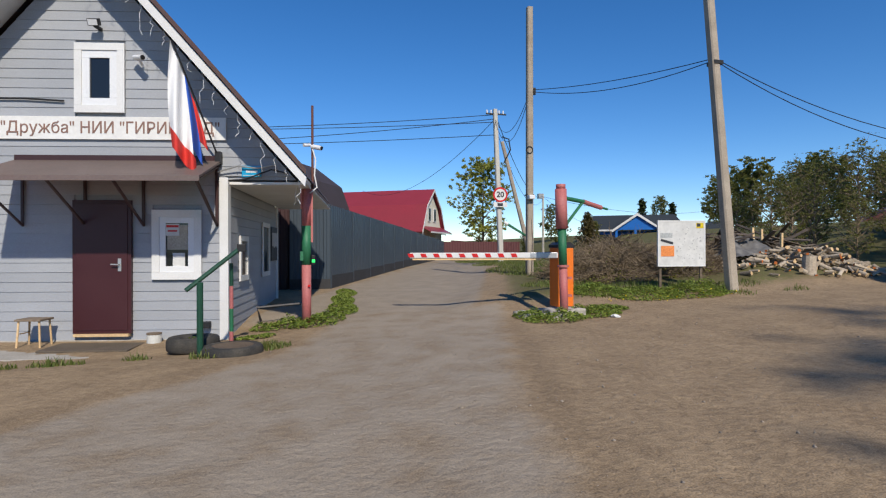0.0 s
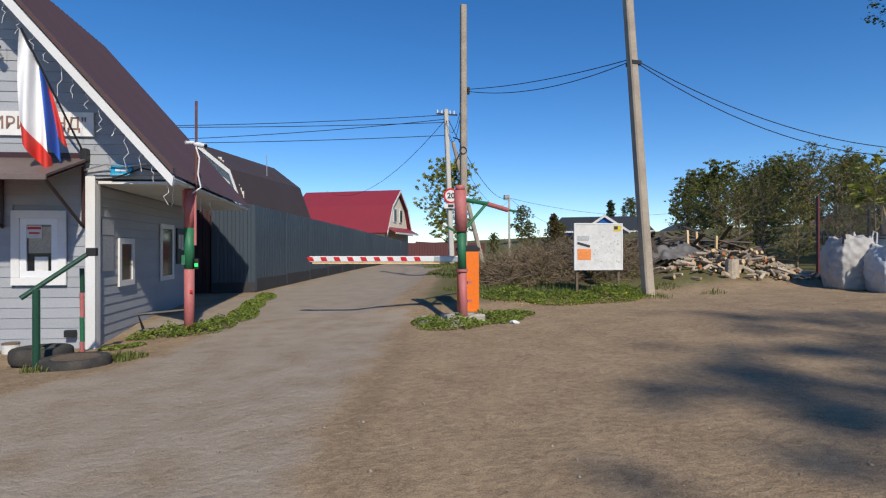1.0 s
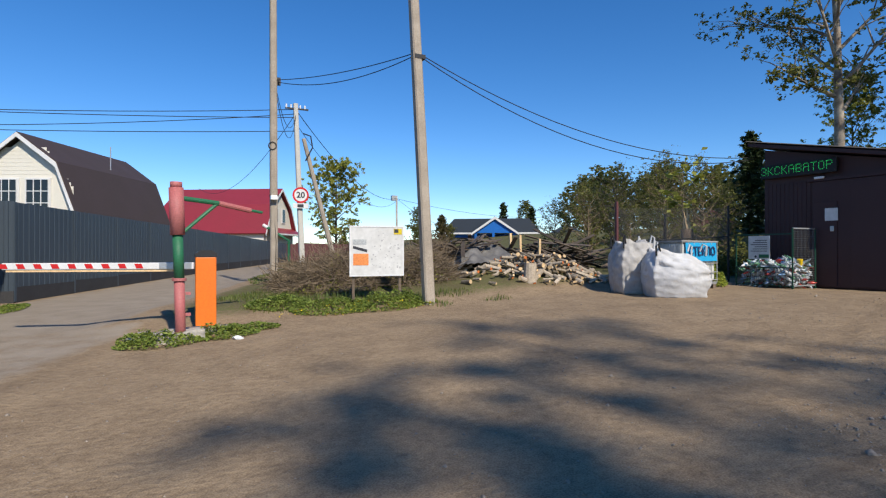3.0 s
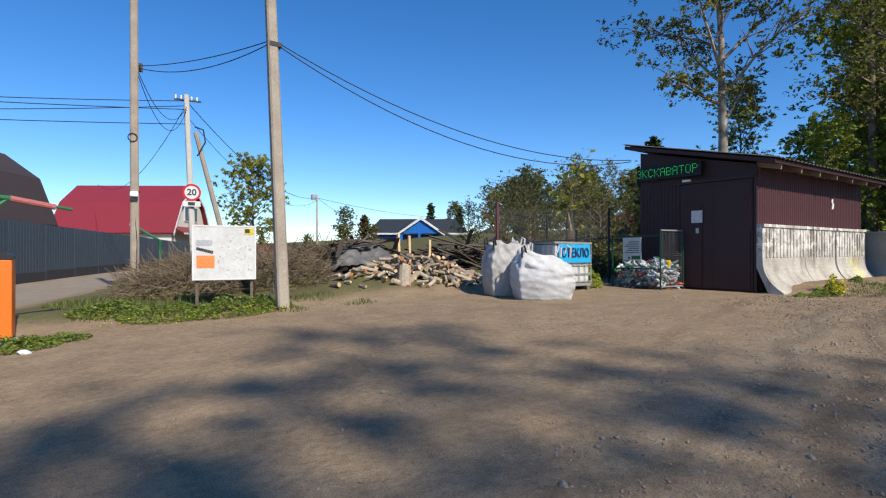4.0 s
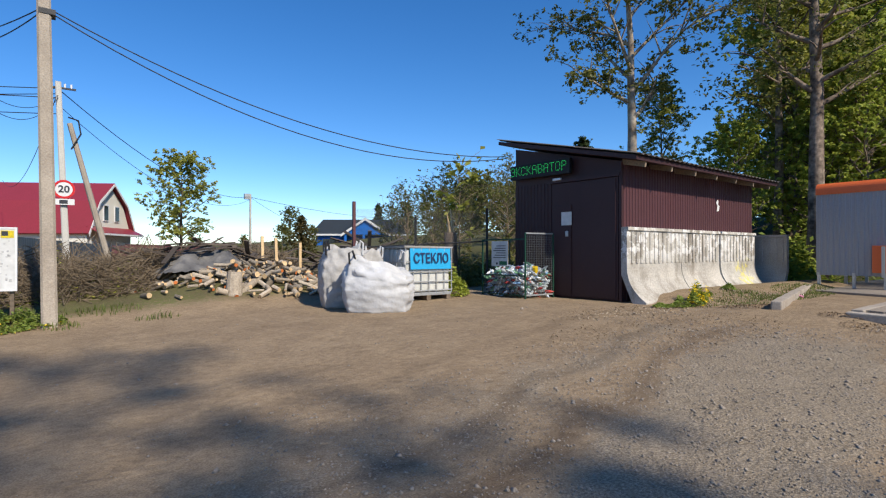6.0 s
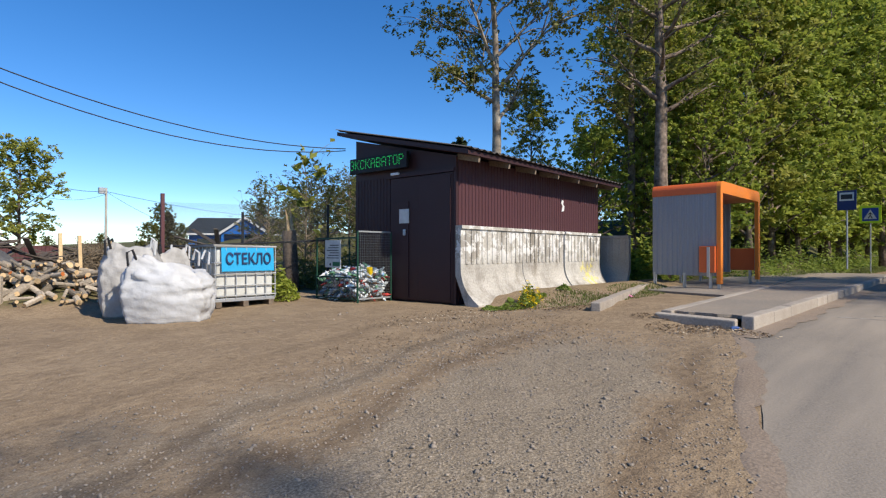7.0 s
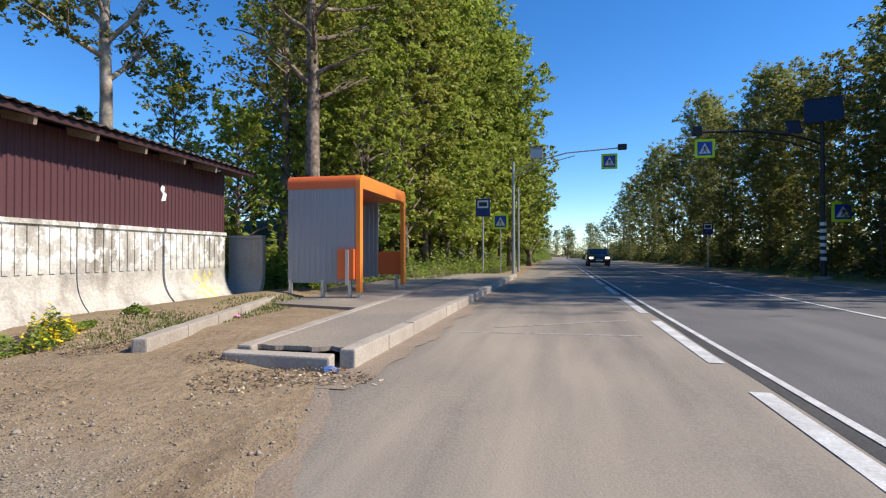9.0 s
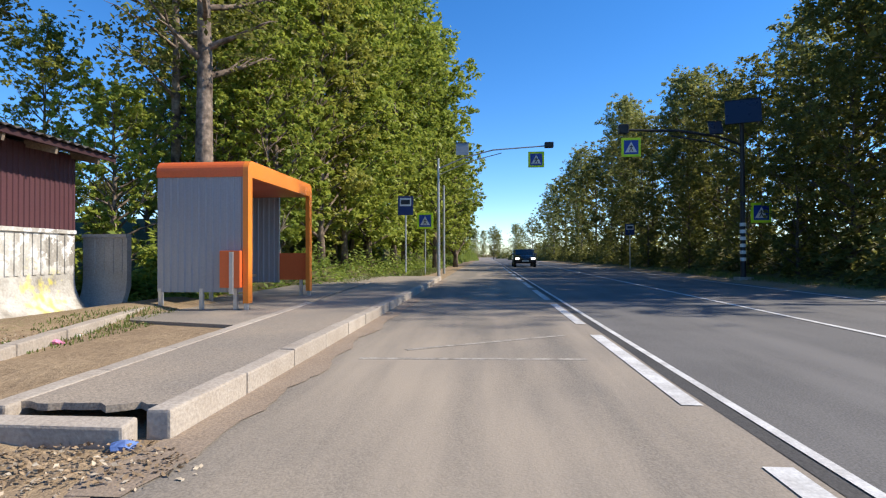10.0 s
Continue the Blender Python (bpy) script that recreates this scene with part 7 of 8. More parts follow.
foliage("undergrowth", [(24.5, 6.6, 1.2, 0.8, 1.5), (26.5, 6.4, 1.6, 0.8, 1.8), (28.5, 7.0, 1.2, 0.9, 1.8)], 9000, 0.09, 79, LEAF, "shaded bushes behind the shelter", category="bush")
foliage("undergrowth", [(30 + 4 * k, -12.0 - 0.3 * (k % 3), 2.4, 1.0, 3.0) for k in range(18)] + [(112, -12, 12, 2, 3.0), (140, -9, 14, 3, 4.0)], 52000, 0.13, 80, LEAF_DARK, "dark undergrowth across the road", category="bush")
foliage("undergrowth", [(19.5, 12.0, 1.5, 1.0, 1.2), (22, 12.8, 1.6, 1.0, 1.4), (17.6, 11.0, 0.8, 0.7, 1.0)], 7000, 0.06, 81, LEAF_DARK, "low bushes behind the wire cage", category="bush")
foliage("undergrowth", [(40 + 6 * k, 9.5 + (k % 3), 4, 1.8, 4.6) for k in range(14)] + [(140, 6, 16, 4, 6)], 24000, 0.26, 88, LEAF, "leafy bushes inside the wood", category="bush")
foliage("undergrowth", [(34 + 6 * k, -17.5 - (k % 3), 4, 1.6, 4.2) for k in range(14)] + [(150, -16, 20, 4, 6), (185, -9, 8, 5, 6), (262, -3, 8, 26, 11)], 20000, 0.24, 89, LEAF_DARK, "dark bushes deep in the far wood", category="bush")
foliage("brush_leaves", BRUSH, 12000, 0.034, 82, LEAF_YOUNG, "green shoots among the brushwood")
blades("grass", [(-3.5, 7.1, 0.4, 0.16, 1), (-2.75, 7.15, 0.3, 0.13, 1), (-1.95, 7.25, 0.16, 0.1, 1), (-0.5, 7.5, 0.35, 0.3, 1), (-1.1, 7.0, 0.25, 0.15, 1)], 1000, 0.11, 83, GRASS, "grass tufts along the porch edge")
blades("grass", [(7.0, 10.2, 1.8, 0.7, 1), (9.3, 10.0, 0.6, 0.3, 1), (10.0, 9.2, 0.35, 0.16, 1), (5.8, 11.5, 0.9, 1.2, 1), (8.7, 9.2, 0.3, 0.2, 1), (7, 16, 1.0, 3.5, 1), (9.0, 22, 1.4, 5, 1), (11, 30, 2, 6, 1)], 20000, 0.13, 84, GRASS, "rough grass beside the lane")
blades("grass", [(20, 3.9, 2.2, 0.35, 1), (22, 4.3, 1.4, 0.5, 1), (19.0, 4.3, 1.2, 0.4, 1)], 3000, 0.07, 85, GRASS, "thin grass between the kerbs and the guard wall")
blades("grass", [(13, 17, 4, 4, 1), (20, 30, 8, 10, 1), (14, 36, 4, 8, 1)], 16000, 0.3, 86, DRY_GRASS, "dry meadow grass behind the heaps")
blades("grass", [(35, 3.6, 5, 0.4, 1), (46, 2.6, 7, 0.6, 1), (40, -10.8, 12, 0.5, 1)], 9000, 0.25, 87, GRASS, "roadside grass")


def gravel_bed(name, spots, n, size, seed, mat, label):
    """Loose stones: small uneven lumps lying on the ground."""
    q = np.random.default_rng(seed)
    w = np.array([s[2] * s[3] for s in spots])
    S = np.array(spots)[q.choice(len(spots), n, p=w / w.sum())]
    x, y = S[:, 0] + S[:, 2] * q.uniform(-1, 1, n), S[:, 1] + S[:, 3] * q.uniform(-1, 1, n)
    keep = y > road_edge(x) + 0.05
    x, y = x[keep], y[keep]
    n = len(x)
    r = size * q.lognormal(0, 0.45, n)
    dirs = np.array([(1, 0, 0), (0, 1, 0), (-1, 0, 0), (0, -1, 0), (0, 0, 0.75), (0, 0, -0.4)], dtype=float)
    V = dirs[None] * r[:, None, None] * q.uniform(0.6, 1.4, (n, 6, 1)) + q.normal(0, 0.15, (n, 6, 3)) * r[:, None, None]
    V += np.stack([x, y, ground_z(x, y) + r * 0.1], -1)[:, None, :]
    f = np.array([(0, 1, 4), (1, 2, 4), (2, 3, 4), (3, 0, 4), (1, 0, 5), (2, 1, 5), (3, 2, 5), (0, 3, 5)])
    F = (np.arange(n)[:, None, None] * 6 + f[None]).reshape(-1, 3)
    return tagged(array_part(name, V.reshape(-1, 3), F, mat), label, "stones", kind="stuff")


STONE = material("stone", (0.33, 0.275, 0.215), 0.9, 0.3, 50, 8, 0.2, second=(0.2, 0.17, 0.14), mix=0.9)
gravel_bed("gravel", [(8, 4.0, 9, 4.2, 1)], 7000, 0.0045, 91, STONE, "small loose stones on the yard")
gravel_bed("gravel", [(13.0, 1.6, 3.5, 1.6, 1), (10.5, 0.8, 3.0, 1.4, 1), (14.6, 2.2, 1.4, 0.9, 1)], 20000, 0.0056, 92, STONE, "loose gravel beside the road")
gravel_bed("gravel", [(9, 3.5, 8, 3.5, 1)], 420, 0.011, 93, STONE, "scattered larger stones")

# ---- dead leaves and straw swept against the kerbs and the wall ----
STRAW = material("dead_leaf", (0.33, 0.235, 0.14), 0.95, 0.3, 30, 3, 0.0, second=(0.13, 0.09, 0.055), mix=0.9)
PALE_STRAW = material("bleached_straw", (0.5, 0.42, 0.31), 0.95, 0.25, 30, 3, 0.0, second=(0.3, 0.235, 0.16), mix=0.9)
foliage("dead_leaves", [(17.35, 1.2, 0.3, 0.5, 0.05), (17.05, 1.7, 0.35, 0.35, 0.03), (17.5, 2.2, 0.2, 0.3, 0.03), (17.9, 3.6, 0.5, 0.5, 0.025)], 1500, 0.017, 301, STRAW, "dead leaves swept against the fallen kerb", category="dead leaves")
foliage("straw", [(17.3, 1.1, 0.32, 0.5, 0.05), (16.8, 1.5, 0.5, 0.4, 0.02), (16.2, 4.6, 1.4, 0.5, 0.02), (19.0, 4.3, 1.4, 0.5, 0.02)], 900, 0.016, 302, PALE_STRAW, "bleached bits of straw on the dirt", category="dead leaves")
foliage("dead_leaves", [(16.0, 4.8, 1.6, 0.5, 0.02), (19.0, 4.4, 1.6, 0.5, 0.025), (15, 3.2, 2.0, 1.0, 0.015), (21, 4.0, 1.5, 0.4, 0.02)], 2600, 0.014, 303, STRAW, "scattered dead leaves along the guard wall", category="dead leaves")
gravel_bed("gravel", [(17.2, 1.3, 0.45, 0.5, 1), (14.5, 2.8, 2.0, 0.8, 1), (16.5, 3.9, 1.6, 0.6, 1)], 2600, 0.0065, 304, STONE, "loose rubble round the broken kerb")

# ---- porch of the gatehouse ----
porch = thing("porch_slab", label="low worn concrete porch slab before the gatehouse door", category="porch", kind="structure")
bm = boxed(0.15, -1.15, FLOOR_Z - 0.3, 4.6, 0.05, FLOOR_Z - 0.02, 0.02)
hpart("slab", moved(bm, HM), CONCRETE, porch)
hpart("slab", hbox(0.1, -1.75, FLOOR_Z - 0.3, 1.15, -1.16, FLOOR_Z - 0.05, 0.02), CONCRETE, porch)
mat_ob = thing("door_mat", label="frayed brown door mat on the porch", category="mat")
hpart("mat", hbox(1.1, -0.75, FLOOR_Z - 0.016, 2.3, -0.12, FLOOR_Z + 0.012, 0.006), material("coir", (0.12, 0.095, 0.07), 0.95, 0.3, 90, 4, 0.5), mat_ob)
HROT = math.degrees(math.atan2(-HU.y, -HU.x))


def house_at(u, v, z):
    return HM @ Vector((u, v, z))


stool = thing("stool", house_at(2.62, -0.22, FLOOR_Z - 0.02), HROT, label="small wooden stool with a grey seat by the door", category="stool")
part("seat", boxed(-0.18, -0.15, 0.38, 0.18, 0.15, 0.41, 0.008), WOOD, stool)
for x, y in ((-0.14, -0.11), (0.14, -0.11), (0.14, 0.11), (-0.14, 0.11)):
    part("leg", rod((x * 1.15, y * 1.15, 0), (x, y, 0.39), 0.014, 8), CUT_WOOD, stool)
    part("rail", rod((x, -y, 0.2), (x, y, 0.2), 0.008, 6), CUT_WOOD, stool) if x < 0 else None

rail = thing("handrail", (-1.22, 7.15, -0.08), 0, label="dark green sloping handrail with a red striped post", category="handrail")
r0, r1 = Vector((-0.17, 0.05, 0.83)), Vector((0.42, 0.35, 1.34))
part("rail", tube(bmesh.new(), [r0, r1], 0.028, 10), DARK_GREEN, rail)
part("front_post", rod((0, 0, -0.1), (0, 0.0, 0.93), 0.038, 12), DARK_GREEN, rail)
for k, mt in enumerate((RED_PAINT, GREEN_PAINT, RED_PAINT, DARK_GREEN)):
    part("rear_post", rod((0.3, 0.5, -0.05 + 0.3 * k), (0.3, 0.48, 0.25 + 0.3 * k), 0.026, 10), mt, rail)
part("rail_light", boxed(0.39, 0.31, 1.3, 0.5, 0.4, 1.4, 0.01), BLACK, rail)


def tyre(at, r, w, soil, label):
    o = thing("tyre", at, label=label, category="tyre", group="tyre planters")
    bm = bmesh.new()
    n, m = 40, 12
    rings = []
    for i in range(n):
        a = 2 * math.pi * i / n
        ringv = []
        for j in range(m):
            b = 2 * math.pi * j / m
            rr = r - w * 0.45 + w * 0.48 * math.copysign(abs(math.cos(b)) ** 0.6, math.cos(b))
            if math.cos(b) > 0.8:
                rr -= 0.012 * (i % 2)
            ringv.append(bm.verts.new((rr * math.cos(a), rr * math.sin(a), w * 0.5 + w * 0.5 * math.copysign(abs(math.sin(b)) ** 0.6, math.sin(b)))))
        rings.append(ringv)
    for i in range(n):
        for j in range(m):
            bm.faces.new((rings[i][j], rings[(i + 1) % n][j], rings[(i + 1) % n][(j + 1) % m], rings[i][(j + 1) % m]))
    bmesh.ops.recalc_face_normals(bm, faces=bm.faces)
    part("tread", bm, RUBBER, o, smooth=True)
    part("soil", rod((0, 0, 0), (0, 0, w * soil), r * 0.75, 20), material("soil", (0.13, 0.095, 0.065), 0.95, 0.3, 40, 6, 0.5), o)
    return o


tyre((-1.42, 7.85, -0.1), 0.33, 0.2, 0.7, "old car tyre planter with a few weeds")
tyre((-0.85, 7.2, -0.1), 0.36, 0.17, 0.97, "half-buried car tyre filled with earth")
foliage("weeds", [(-1.45, 7.85, 0.2, 0.2, 0.28)], 260, 0.03, 101, WEED, "weeds growing in the tyre")
pot = thing("tin", house_at(0.98, -0.12, FLOOR_Z - 0.02), label="small rusty tin by the wall", category="tin")
part("can", rod((0, 0, 0), (0, 0, 0.16), 0.1, 16), TANK_PLASTIC, pot)
part("rim", rod((0, 0, 0.15), (0, 0, 0.17), 0.105, 16), WOOD, pot)

# ---- on the gable ----
lamp = thing("floodlight", house_at(1.84, -0.02, 4.6), HROT, label="small grey floodlight high on the gable", category="lamp")
part("body", moved(boxed(-0.08, -0.05, -0.05, 0.08, 0.03, 0.05, 0.01), pose(0, -0.05, 0, 25, 0, 0)), DARK_STEEL, lamp)
part("lens", moved(boxed(-0.065, -0.056, -0.04, 0.065, -0.051, 0.04), pose(0, -0.05, 0, 25, 0, 0)), WHITE_PLASTIC, lamp)
part("bracket", boxed(-0.03, -0.03, -0.06, 0.03, 0.12, -0.03), DARK_STEEL, lamp)
sc = thing("security_camera", house_at(1.19, -0.02, 4.07), HROT, label="white security camera on the gable", category="camera")
part("housing", tube(bmesh.new(), [(-0.1, 0.0, 0.03), (0.08, -0.14, -0.01)], 0.04, 12), WHITE_PLASTIC, sc)
part("lens", tube(bmesh.new(), [(0.075, -0.137, -0.008), (0.09, -0.148, -0.012)], 0.033, 12), BLACK, sc)
part("mount", tube(bmesh.new(), [(-0.02, -0.04, 0.0), (-0.02, 0.08, -0.06)], 0.02, 8), WHITE_PLASTIC, sc)
bp = thing("street_plate", house_at(-0.4, 0.05, 2.43), HROT, label="small cyan plate with unreadable white writing", category="sign")
part("plate", boxed(-0.145, -0.01, -0.085, 0.145, 0.0, 0.085, 0.01), PLATE_BLUE, bp)
for a in ((-0.125, 0.058, 0.125, 0.066), (-0.125, -0.066, 0.125, -0.058), (-0.08, -0.02, 0.09, 0.012)):
    part("bar", boxed(a[0], -0.015, a[1], a[2], -0.011, a[3]), WHITE, bp)
rodob = thing("wall_conduit", label="thin grey conduit along the boards", category="cable")
hpart("pipe", moved(tube(bmesh.new(), [(3.6, 0.06, 3.5), (2.9, 0.06, 3.5), (2.35, 0.06, 3.47)], 0.014, 6), HM), DARK_STEEL, rodob)
cb = thing("wall_cable", label="white and black cables hanging along the eave", category="cable")
hpart("cable", moved(tube(bmesh.new(), [(0.1, 0.04, 2.42), (-0.2, 0.0, 2.5), (-0.5, 0.0, 2.47), (-0.75, 0.02, 2.52)], 0.012, 6), HM), GALV, cb)
hpart("cable", moved(tube(bmesh.new(), [(0.1, 0.04, 2.28), (-0.3, 0.0, 2.3), (-0.7, 0.0, 2.45), (-0.95, 0.02, 2.4)], 0.012, 6), HM), DARK_STEEL, cb)
outlet = thing("wall_socket", house_at(0.28, 0.04, 0.12), HROT, label="small dark socket box low on the wall", category="socket")
part("box", boxed(-0.07, -0.05, -0.05, 0.07, 0.03, 0.05, 0.012), DARK_STEEL, outlet)

gar = thing("light_garland", label="white icicle light strings hanging along the gable edge", category="garland")
q = random.Random(9)
for k in range(19):
    u = EAVE_U + 0.12 + k * 0.17
    z = EAVE_Z + (u - EAVE_U) * SLOPE - 0.2
    ln = (0.34, 0.22, 0.28, 0.45, 0.2)[k % 5]
    pts = [(u, -0.44, z)]
    for s in range(6):
        pts.append((u + q.uniform(-0.035, 0.035), -0.44 + q.uniform(-0.02, 0.02), z - ln * (s + 1) / 6))
    hpart("strand", moved(tube(bmesh.new(), pts, 0.0038, 4), HM), WHITE_PLASTIC, gar)
for k in range(5):
    u = 2 * APEX_U - (EAVE_U + 0.12 + (k + 8) * 0.17)
    z = EAVE_Z + (2 * APEX_U - u - EAVE_U) * SLOPE - 0.2
    pts = [(u + q.uniform(-0.03, 0.03), -0.44, z - 0.3 * s / 5) for s in range(6)]
    hpart("strand", moved(tube(bmesh.new(), pts, 0.0038, 4), HM), WHITE_PLASTIC, gar)
for k in range(4):
    pts = [(-1.02 + q.uniform(-0.03, 0.03), 0.3 + 0.75 * k, 2.24 - 0.3 * s / 5) for s in range(6)]
    hpart("strand", moved(tube(bmesh.new(), pts, 0.0038, 4), HM), WHITE_PLASTIC, gar)

# ---- flag ----
fl = thing("flag", label="white, blue and red flag drooping from a slanted pole", category="flag")
f0, f1 = Vector((0.08, 0.02, 2.62)), Vector((0.5, -0.75, 4.1))
hpart("pole", moved(tube(bmesh.new(), [f0, f1], 0.014, 8), HM), DARK_STEEL, fl)
hpart("bracket", moved(boxed(0.04, -0.03, 2.54, 0.13, 0.09, 2.72, 0.01), HM), DARK_STEEL, fl)
STRIPES = (material("flag_white", (0.78, 0.78, 0.78), 0.8, 0.04), material("flag_blue", (0.03, 0.1, 0.45), 0.8, 0.04), material("flag_red", (0.6, 0.04, 0.03), 0.8, 0.04))


def cloth(sa, sb, la, lb, nu=12, nv=22):
    """A stripe of the hanging cloth between two shares of the hoist, from la to lb of the drop."""
    bm = bmesh.new()
    rows = []
    for i in range(nu + 1):
        s = sa + (sb - sa) * i / nu
        top = f1.lerp(f0, s * 0.5)
        row = []
        for j in range(nv + 1):
            t = la + (lb - la) * j / nv
            drop = 1.18 * t
            fold = 0.07 * math.sin(s * 17 + t * 2.2) * (0.3 + t)
            pull = 0.20 * (1 - s) * t
            row.append(bm.verts.new((top.x + 0.02 - pull + 0.3 * (0.45 - s) * math.sin(min(t * 1.7, 1.57)) + 0.3 * fold + (0.12 - 0.25 * s) * t * 0.6, top.y + fold, top.z - drop - 0.02 * math.sin(9 * s))))
        rows.append(row)
    for a, b in zip(rows, rows[1:]):
        for j in range(nv):
            bm.faces.new((a[j], a[j + 1], b[j + 1], b[j]))
    return moved(bm, HM)


hpart("white_stripe", cloth(0.0, 0.55, 0, 0.98), STRIPES[0], fl, smooth=True)
hpart("blue_stripe", cloth(0.55, 0.78, 0, 0.9), STRIPES[1], fl, smooth=True)
hpart("red_stripe", cloth(0.78, 1.0, 0, 0.6), STRIPES[2], fl, smooth=True)
hpart("red_fold", cloth(0.0, 0.6, 0.98, 1.22), STRIPES[2], fl, smooth=True)

# ---- wire cage with bottles ----
cage = thing("bottle_cage", (16.47, 7.36, gz(16.5, 7.6)), 0, label="green-framed wire cage for plastic bottles", category="cage")
CX, CY, CH = 0.84, 1.36, 1.36
for x, y, h in ((0, 0, CH), (CX - 0.02, 0, CH), (0, CY, 1.25), (CX - 0.02, CY, 1.25)):
    part("post", boxed(x - 0.013, y - 0.013, 0, x + 0.013, y + 0.013, h), DARK_GREEN, cage)
for z in (0.06, CH - 0.02):
    part("rail", boxed(0.018, -0.015, z, CX - 0.04, 0.015, z + 0.03), GALV, cage)
for z in (0.05, 0.46):
    part("rail", boxed(-0.015, 0.018, z, 0.015, CY - 0.018, z + 0.022), DARK_GREEN, cage)
part("rail", boxed(-0.015, 0.018, 1.22, 0.015, CY - 0.018, 1.25), DARK_GREEN, cage)


def netting(width, height, pitch, r=0.002):
    """Square wire mesh in x-z."""
    bm = bmesh.new()
    k = pitch
    while k < width:
        box(bm, k - r, -r, 0, k + r, r, height)
        k += pitch
    k = pitch
    while k < height:
        box(bm, 0, -r, k - r, width, r, k + r)
        k += pitch
    return bm


WIRE = material("wire", (0.2, 0.2, 0.19), 0.5, 0.2, 40, 4, 0.0, metal=0.5)
tagged(part("netting", moved(netting(CX - 0.04, CH - 0.12, 0.05), pose(0.02, 0, 0.08)), WIRE, cage, "square wire mesh"), kind="stuff")
tagged(part("netting", moved(netting(CY - 0.04, 0.4, 0.05), pose(0, CY - 0.02, 0.06, 0, 0, -90)), WIRE, cage, "square wire mesh"), kind="stuff")
cs = part("notice", boxed(-0.03, 0.5, 0.66, -0.018, 1.02, 1.2), PAPER, cage, "white notice with green band")
part("notice_band", boxed(-0.034, 0.52, 0.69, -0.031, 0.76, 0.77), GREEN_PAINT, cs)
for k in range(6):
    part("text_bar", boxed(-0.034, 0.56, 0.84 + 0.05 * k, -0.031, 0.96 - 0.05 * (k % 3), 0.856 + 0.05 * k), INK, cs)
for k in range(4):
    part("round_mark", moved(rod((-0.034, 0, 0), (-0.031, 0, 0), 0.028, 12), pose(0, 0.84 + 0.05 * (k % 2), 0.72 + 0.03 * (k // 2), 0, 0, 0)), INK, cs) if k == 0 else None


def bottle(bm_v, bm_f, m, r, ln):
    prof = ((0, 0.2), (0.02, 1.0), (0.62, 1.0), (0.82, 0.38), (0.9, 0.34), (1.0, 0.34))
    b, n = len(bm_v), 7
    for t, s in prof:
        for k in range(n):
            a = 2 * math.pi * k / n
            bm_v.append(tuple(m @ Vector((ln * t, r * s * math.cos(a), r * s * math.sin(a)))))
    for j in range(len(prof) - 1):
        for k in range(n):
            bm_f.append((b + j * n + k, b + j * n + (k + 1) % n, b + (j + 1) * n + (k + 1) % n, b + (j + 1) * n + k))


PET = [material("pet_clear", (0.62, 0.68, 0.70), 0.12, 0.1, 30, 3, 0.0, spec=0.6), material("pet_green", (0.16, 0.34, 0.2), 0.12, 0.1, 30, 3, 0.0, spec=0.6), material("pet_white", (0.75, 0.75, 0.74), 0.3, 0.1, 30, 3, 0.0),
       material("pet_red", (0.5, 0.05, 0.04), 0.3, 0.1, 30, 3, 0.0), material("pet_blue", (0.2, 0.35, 0.55), 0.15, 0.1, 30, 3, 0.0, spec=0.6), material("pet_brown", (0.12, 0.06, 0.03), 0.15, 0.1, 30, 3, 0.0)]
piles = [([], []) for _ in PET]
q = random.Random(17)
for k in range(900):
    x, y = q.uniform(0.08, CX - 0.1), q.uniform(0.06, CY - 0.08)
    top = 0.66 - 0.16 * abs(y - 0.5)
    z = 0.05 + (top - 0.05) * (q.random() ** 0.7)
    c = q.choices(range(6), (44, 14, 15, 11, 9, 7))[0]
    m = pose(x, y, z, q.uniform(0, 360), q.uniform(-40, 40), q.uniform(0, 360))
    bottle(*piles[c], m, q.uniform(0.022, 0.036), q.uniform(0.1, 0.22))
heap_ob = thing("bottle_heap", cage.location, label="heap of crushed clear and coloured plastic bottles", category="bottles")
for (v, f), mt in zip(piles, PET):
    tagged(array_part("bottle_fill", v, f, mt, heap_ob, smooth=True), kind="stuff")
part("yellow_bottle", rod((0.3, 0.02, 0.66), (0.34, 0.06, 0.5), 0.06, 10), material("yellow_plastic", (0.75, 0.5, 0.01), 0.3), heap_ob, "yellow canister")

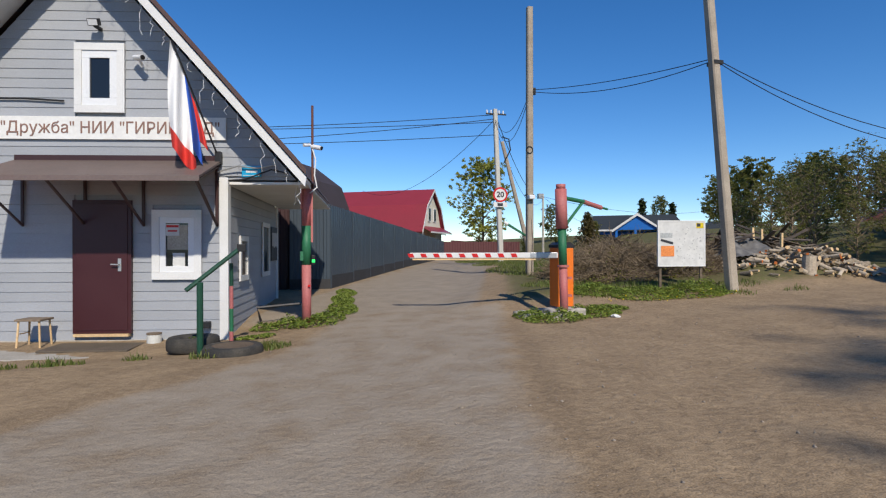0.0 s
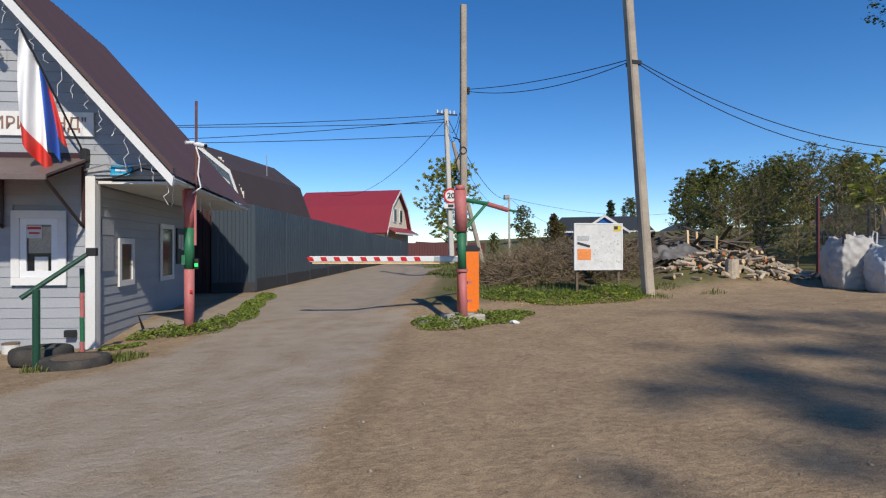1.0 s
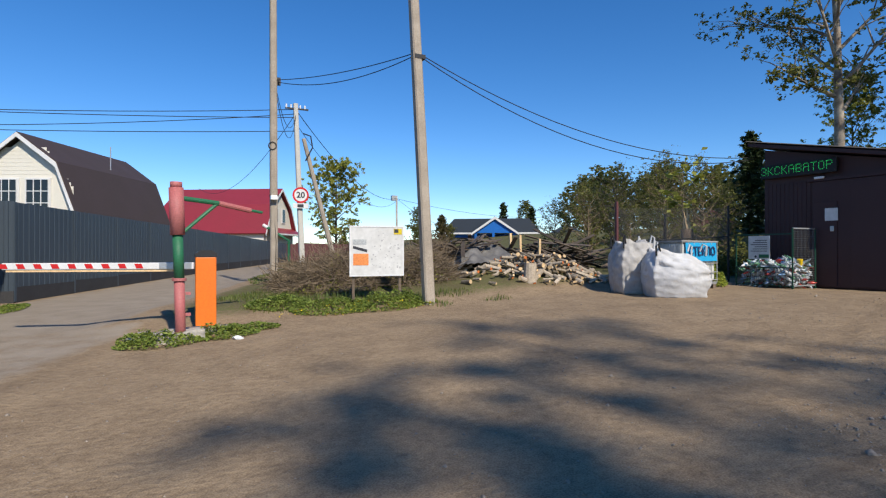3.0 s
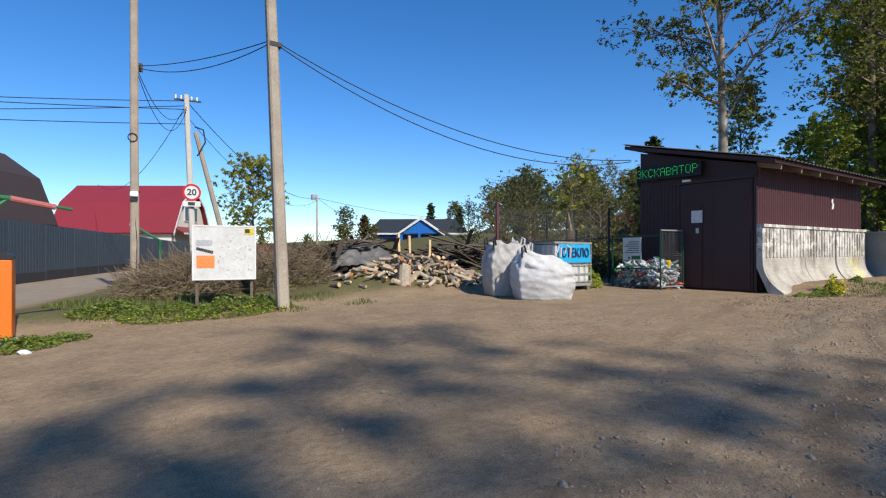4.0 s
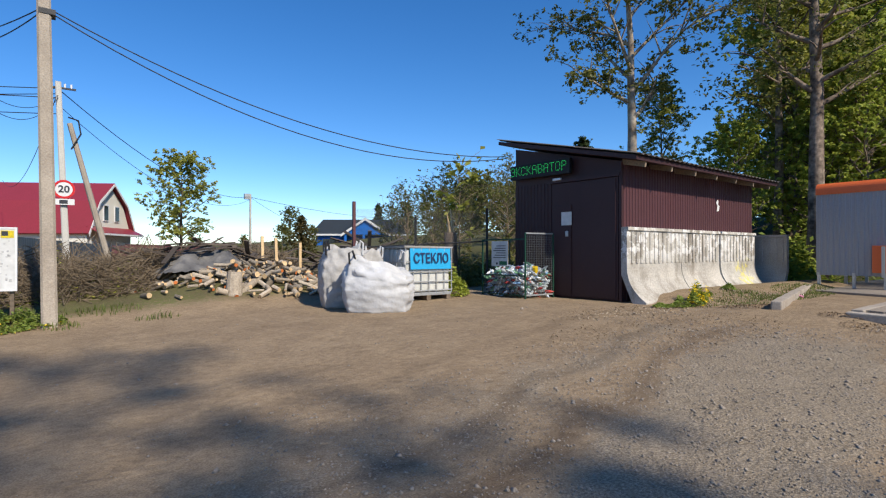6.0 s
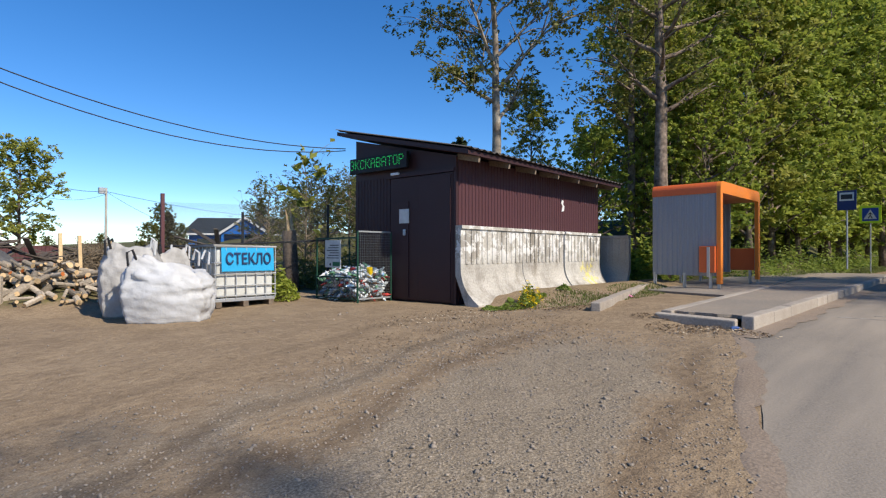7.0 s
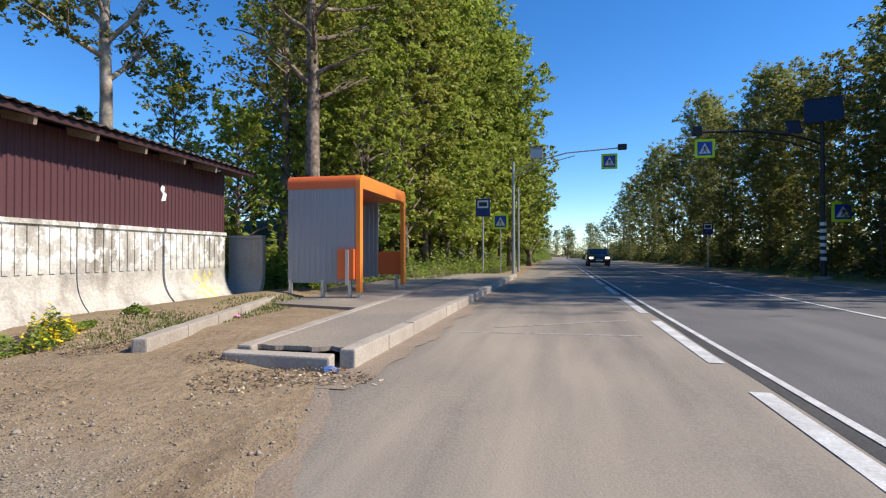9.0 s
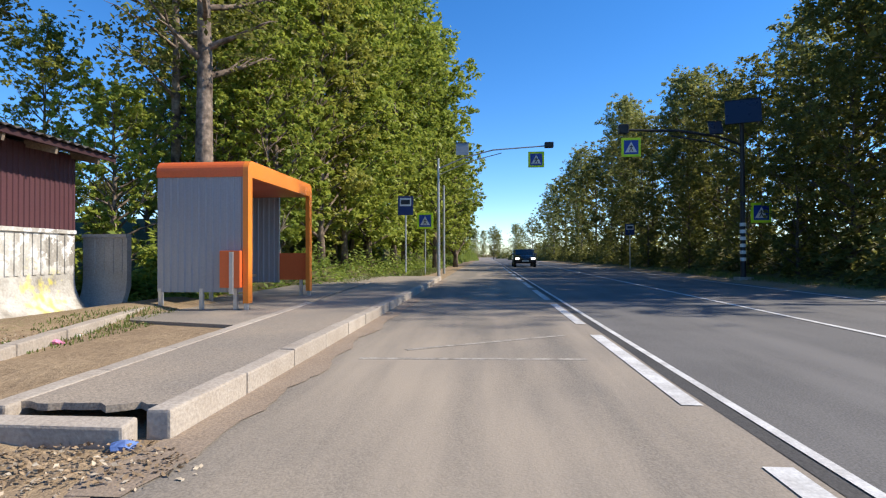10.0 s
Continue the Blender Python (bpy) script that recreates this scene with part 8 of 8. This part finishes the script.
# ---- wire fence between the bags and the shed ----
wf = thing("wire_fence", label="sagging chain-link fence on a dark rail", category="fence", kind="structure")
part("rail", tube(bmesh.new(), [(13.96, 10.15, 1.55), (15.4, 10.0, 1.62), (17.3, 9.6, 1.72)], 0.02, 6), DARK_STEEL, wf)
for x, y, h in ((15.5, 10.0, 1.75), (17.3, 9.55, 2.0)):
    part("post", rod((x, y, gz(x, y) - 0.1), (x, y, gz(x, y) + h), 0.03, 8), DARK_STEEL, wf)
bm = bmesh.new()
nv = Vector((17.3 - 13.96, 9.55 - 10.1, 0))
k = -1.3
while k < nv.length:
    for sgn in (1, -1):
        a, b = (k, k + 1.3) if sgn > 0 else (k + 1.3, k)
        pts = []
        for t0 in (max(0, (0 - min(a, b)) / 1.3), min(1, (nv.length - min(a, b)) / 1.3)):
            f = t0 if sgn > 0 else 1 - t0
            pts.append(Vector((13.96, 10.1, 0)) + nv.normalized() * (a + (b - a) * f) + Vector((0, 0, 1.55 + 0.06 * (a + (b - a) * f) / 3 + 0.85 * (f if sgn > 0 else f) - 0.0)))
        if (pts[0] - pts[1]).length > 0.05:
            tube(bm, pts, 0.002, 3, False)
    k += 0.055
tagged(part("netting", bm, WIRE, wf, "fine chain-link mesh"), kind="stuff")

# ---- sapling by the shed ----
sp = tree("maple_sapling", (18.0, 11.6, gz(18, 11.6)), 3.5, 0.03, 0.35, lambda f: 0.75, 9, 110, 0.13, 121, LEAF_YOUNG, TWIG, "thin maple sapling with a few large leaves", up=0.8, scatter=0.5, twig=2)

# ---- litter ----
for x, y, c, nm in ((17.55, 1.15, (0.12, 0.2, 0.45), "blue crumpled packet"), (20.2, 3.75, (0.7, 0.25, 0.4), "pink scrap of wrapping"), (20.7, 3.95, (0.7, 0.7, 0.7), "white scrap of paper"), (5.0, 8.0, (0.7, 0.7, 0.68), "white scrap of paper")):
    o = thing("litter", (x, y, gz(x, y) + 0.02), label=nm + " lying on the ground", category="litter")
    bm = bmesh.new()
    bmesh.ops.create_icosphere(bm, subdivisions=2, radius=0.07)
    for v in bm.verts:
        v.co = Vector((v.co.x * 1.1, v.co.y, v.co.z * 0.5)) * (1 + 0.6 * noise.noise(v.co * 14))
    part("scrap", bm, material("scrap", c, 0.5, 0.3, 30, 8, 0.3), o)
wm = thing("wall_mark", m=SHED @ pose(3.95, -0.03, 1.92), label="patch of peeled white paint on the shed", category="mark")
part("patch", prism([(0, 0), (0.12, 0.02), (0.15, 0.14), (0.08, 0.17), (0.1, 0.26), (0.02, 0.28), (-0.02, 0.2), (0.05, 0.13)], "y", 0, 0.004), WHITE, wm)
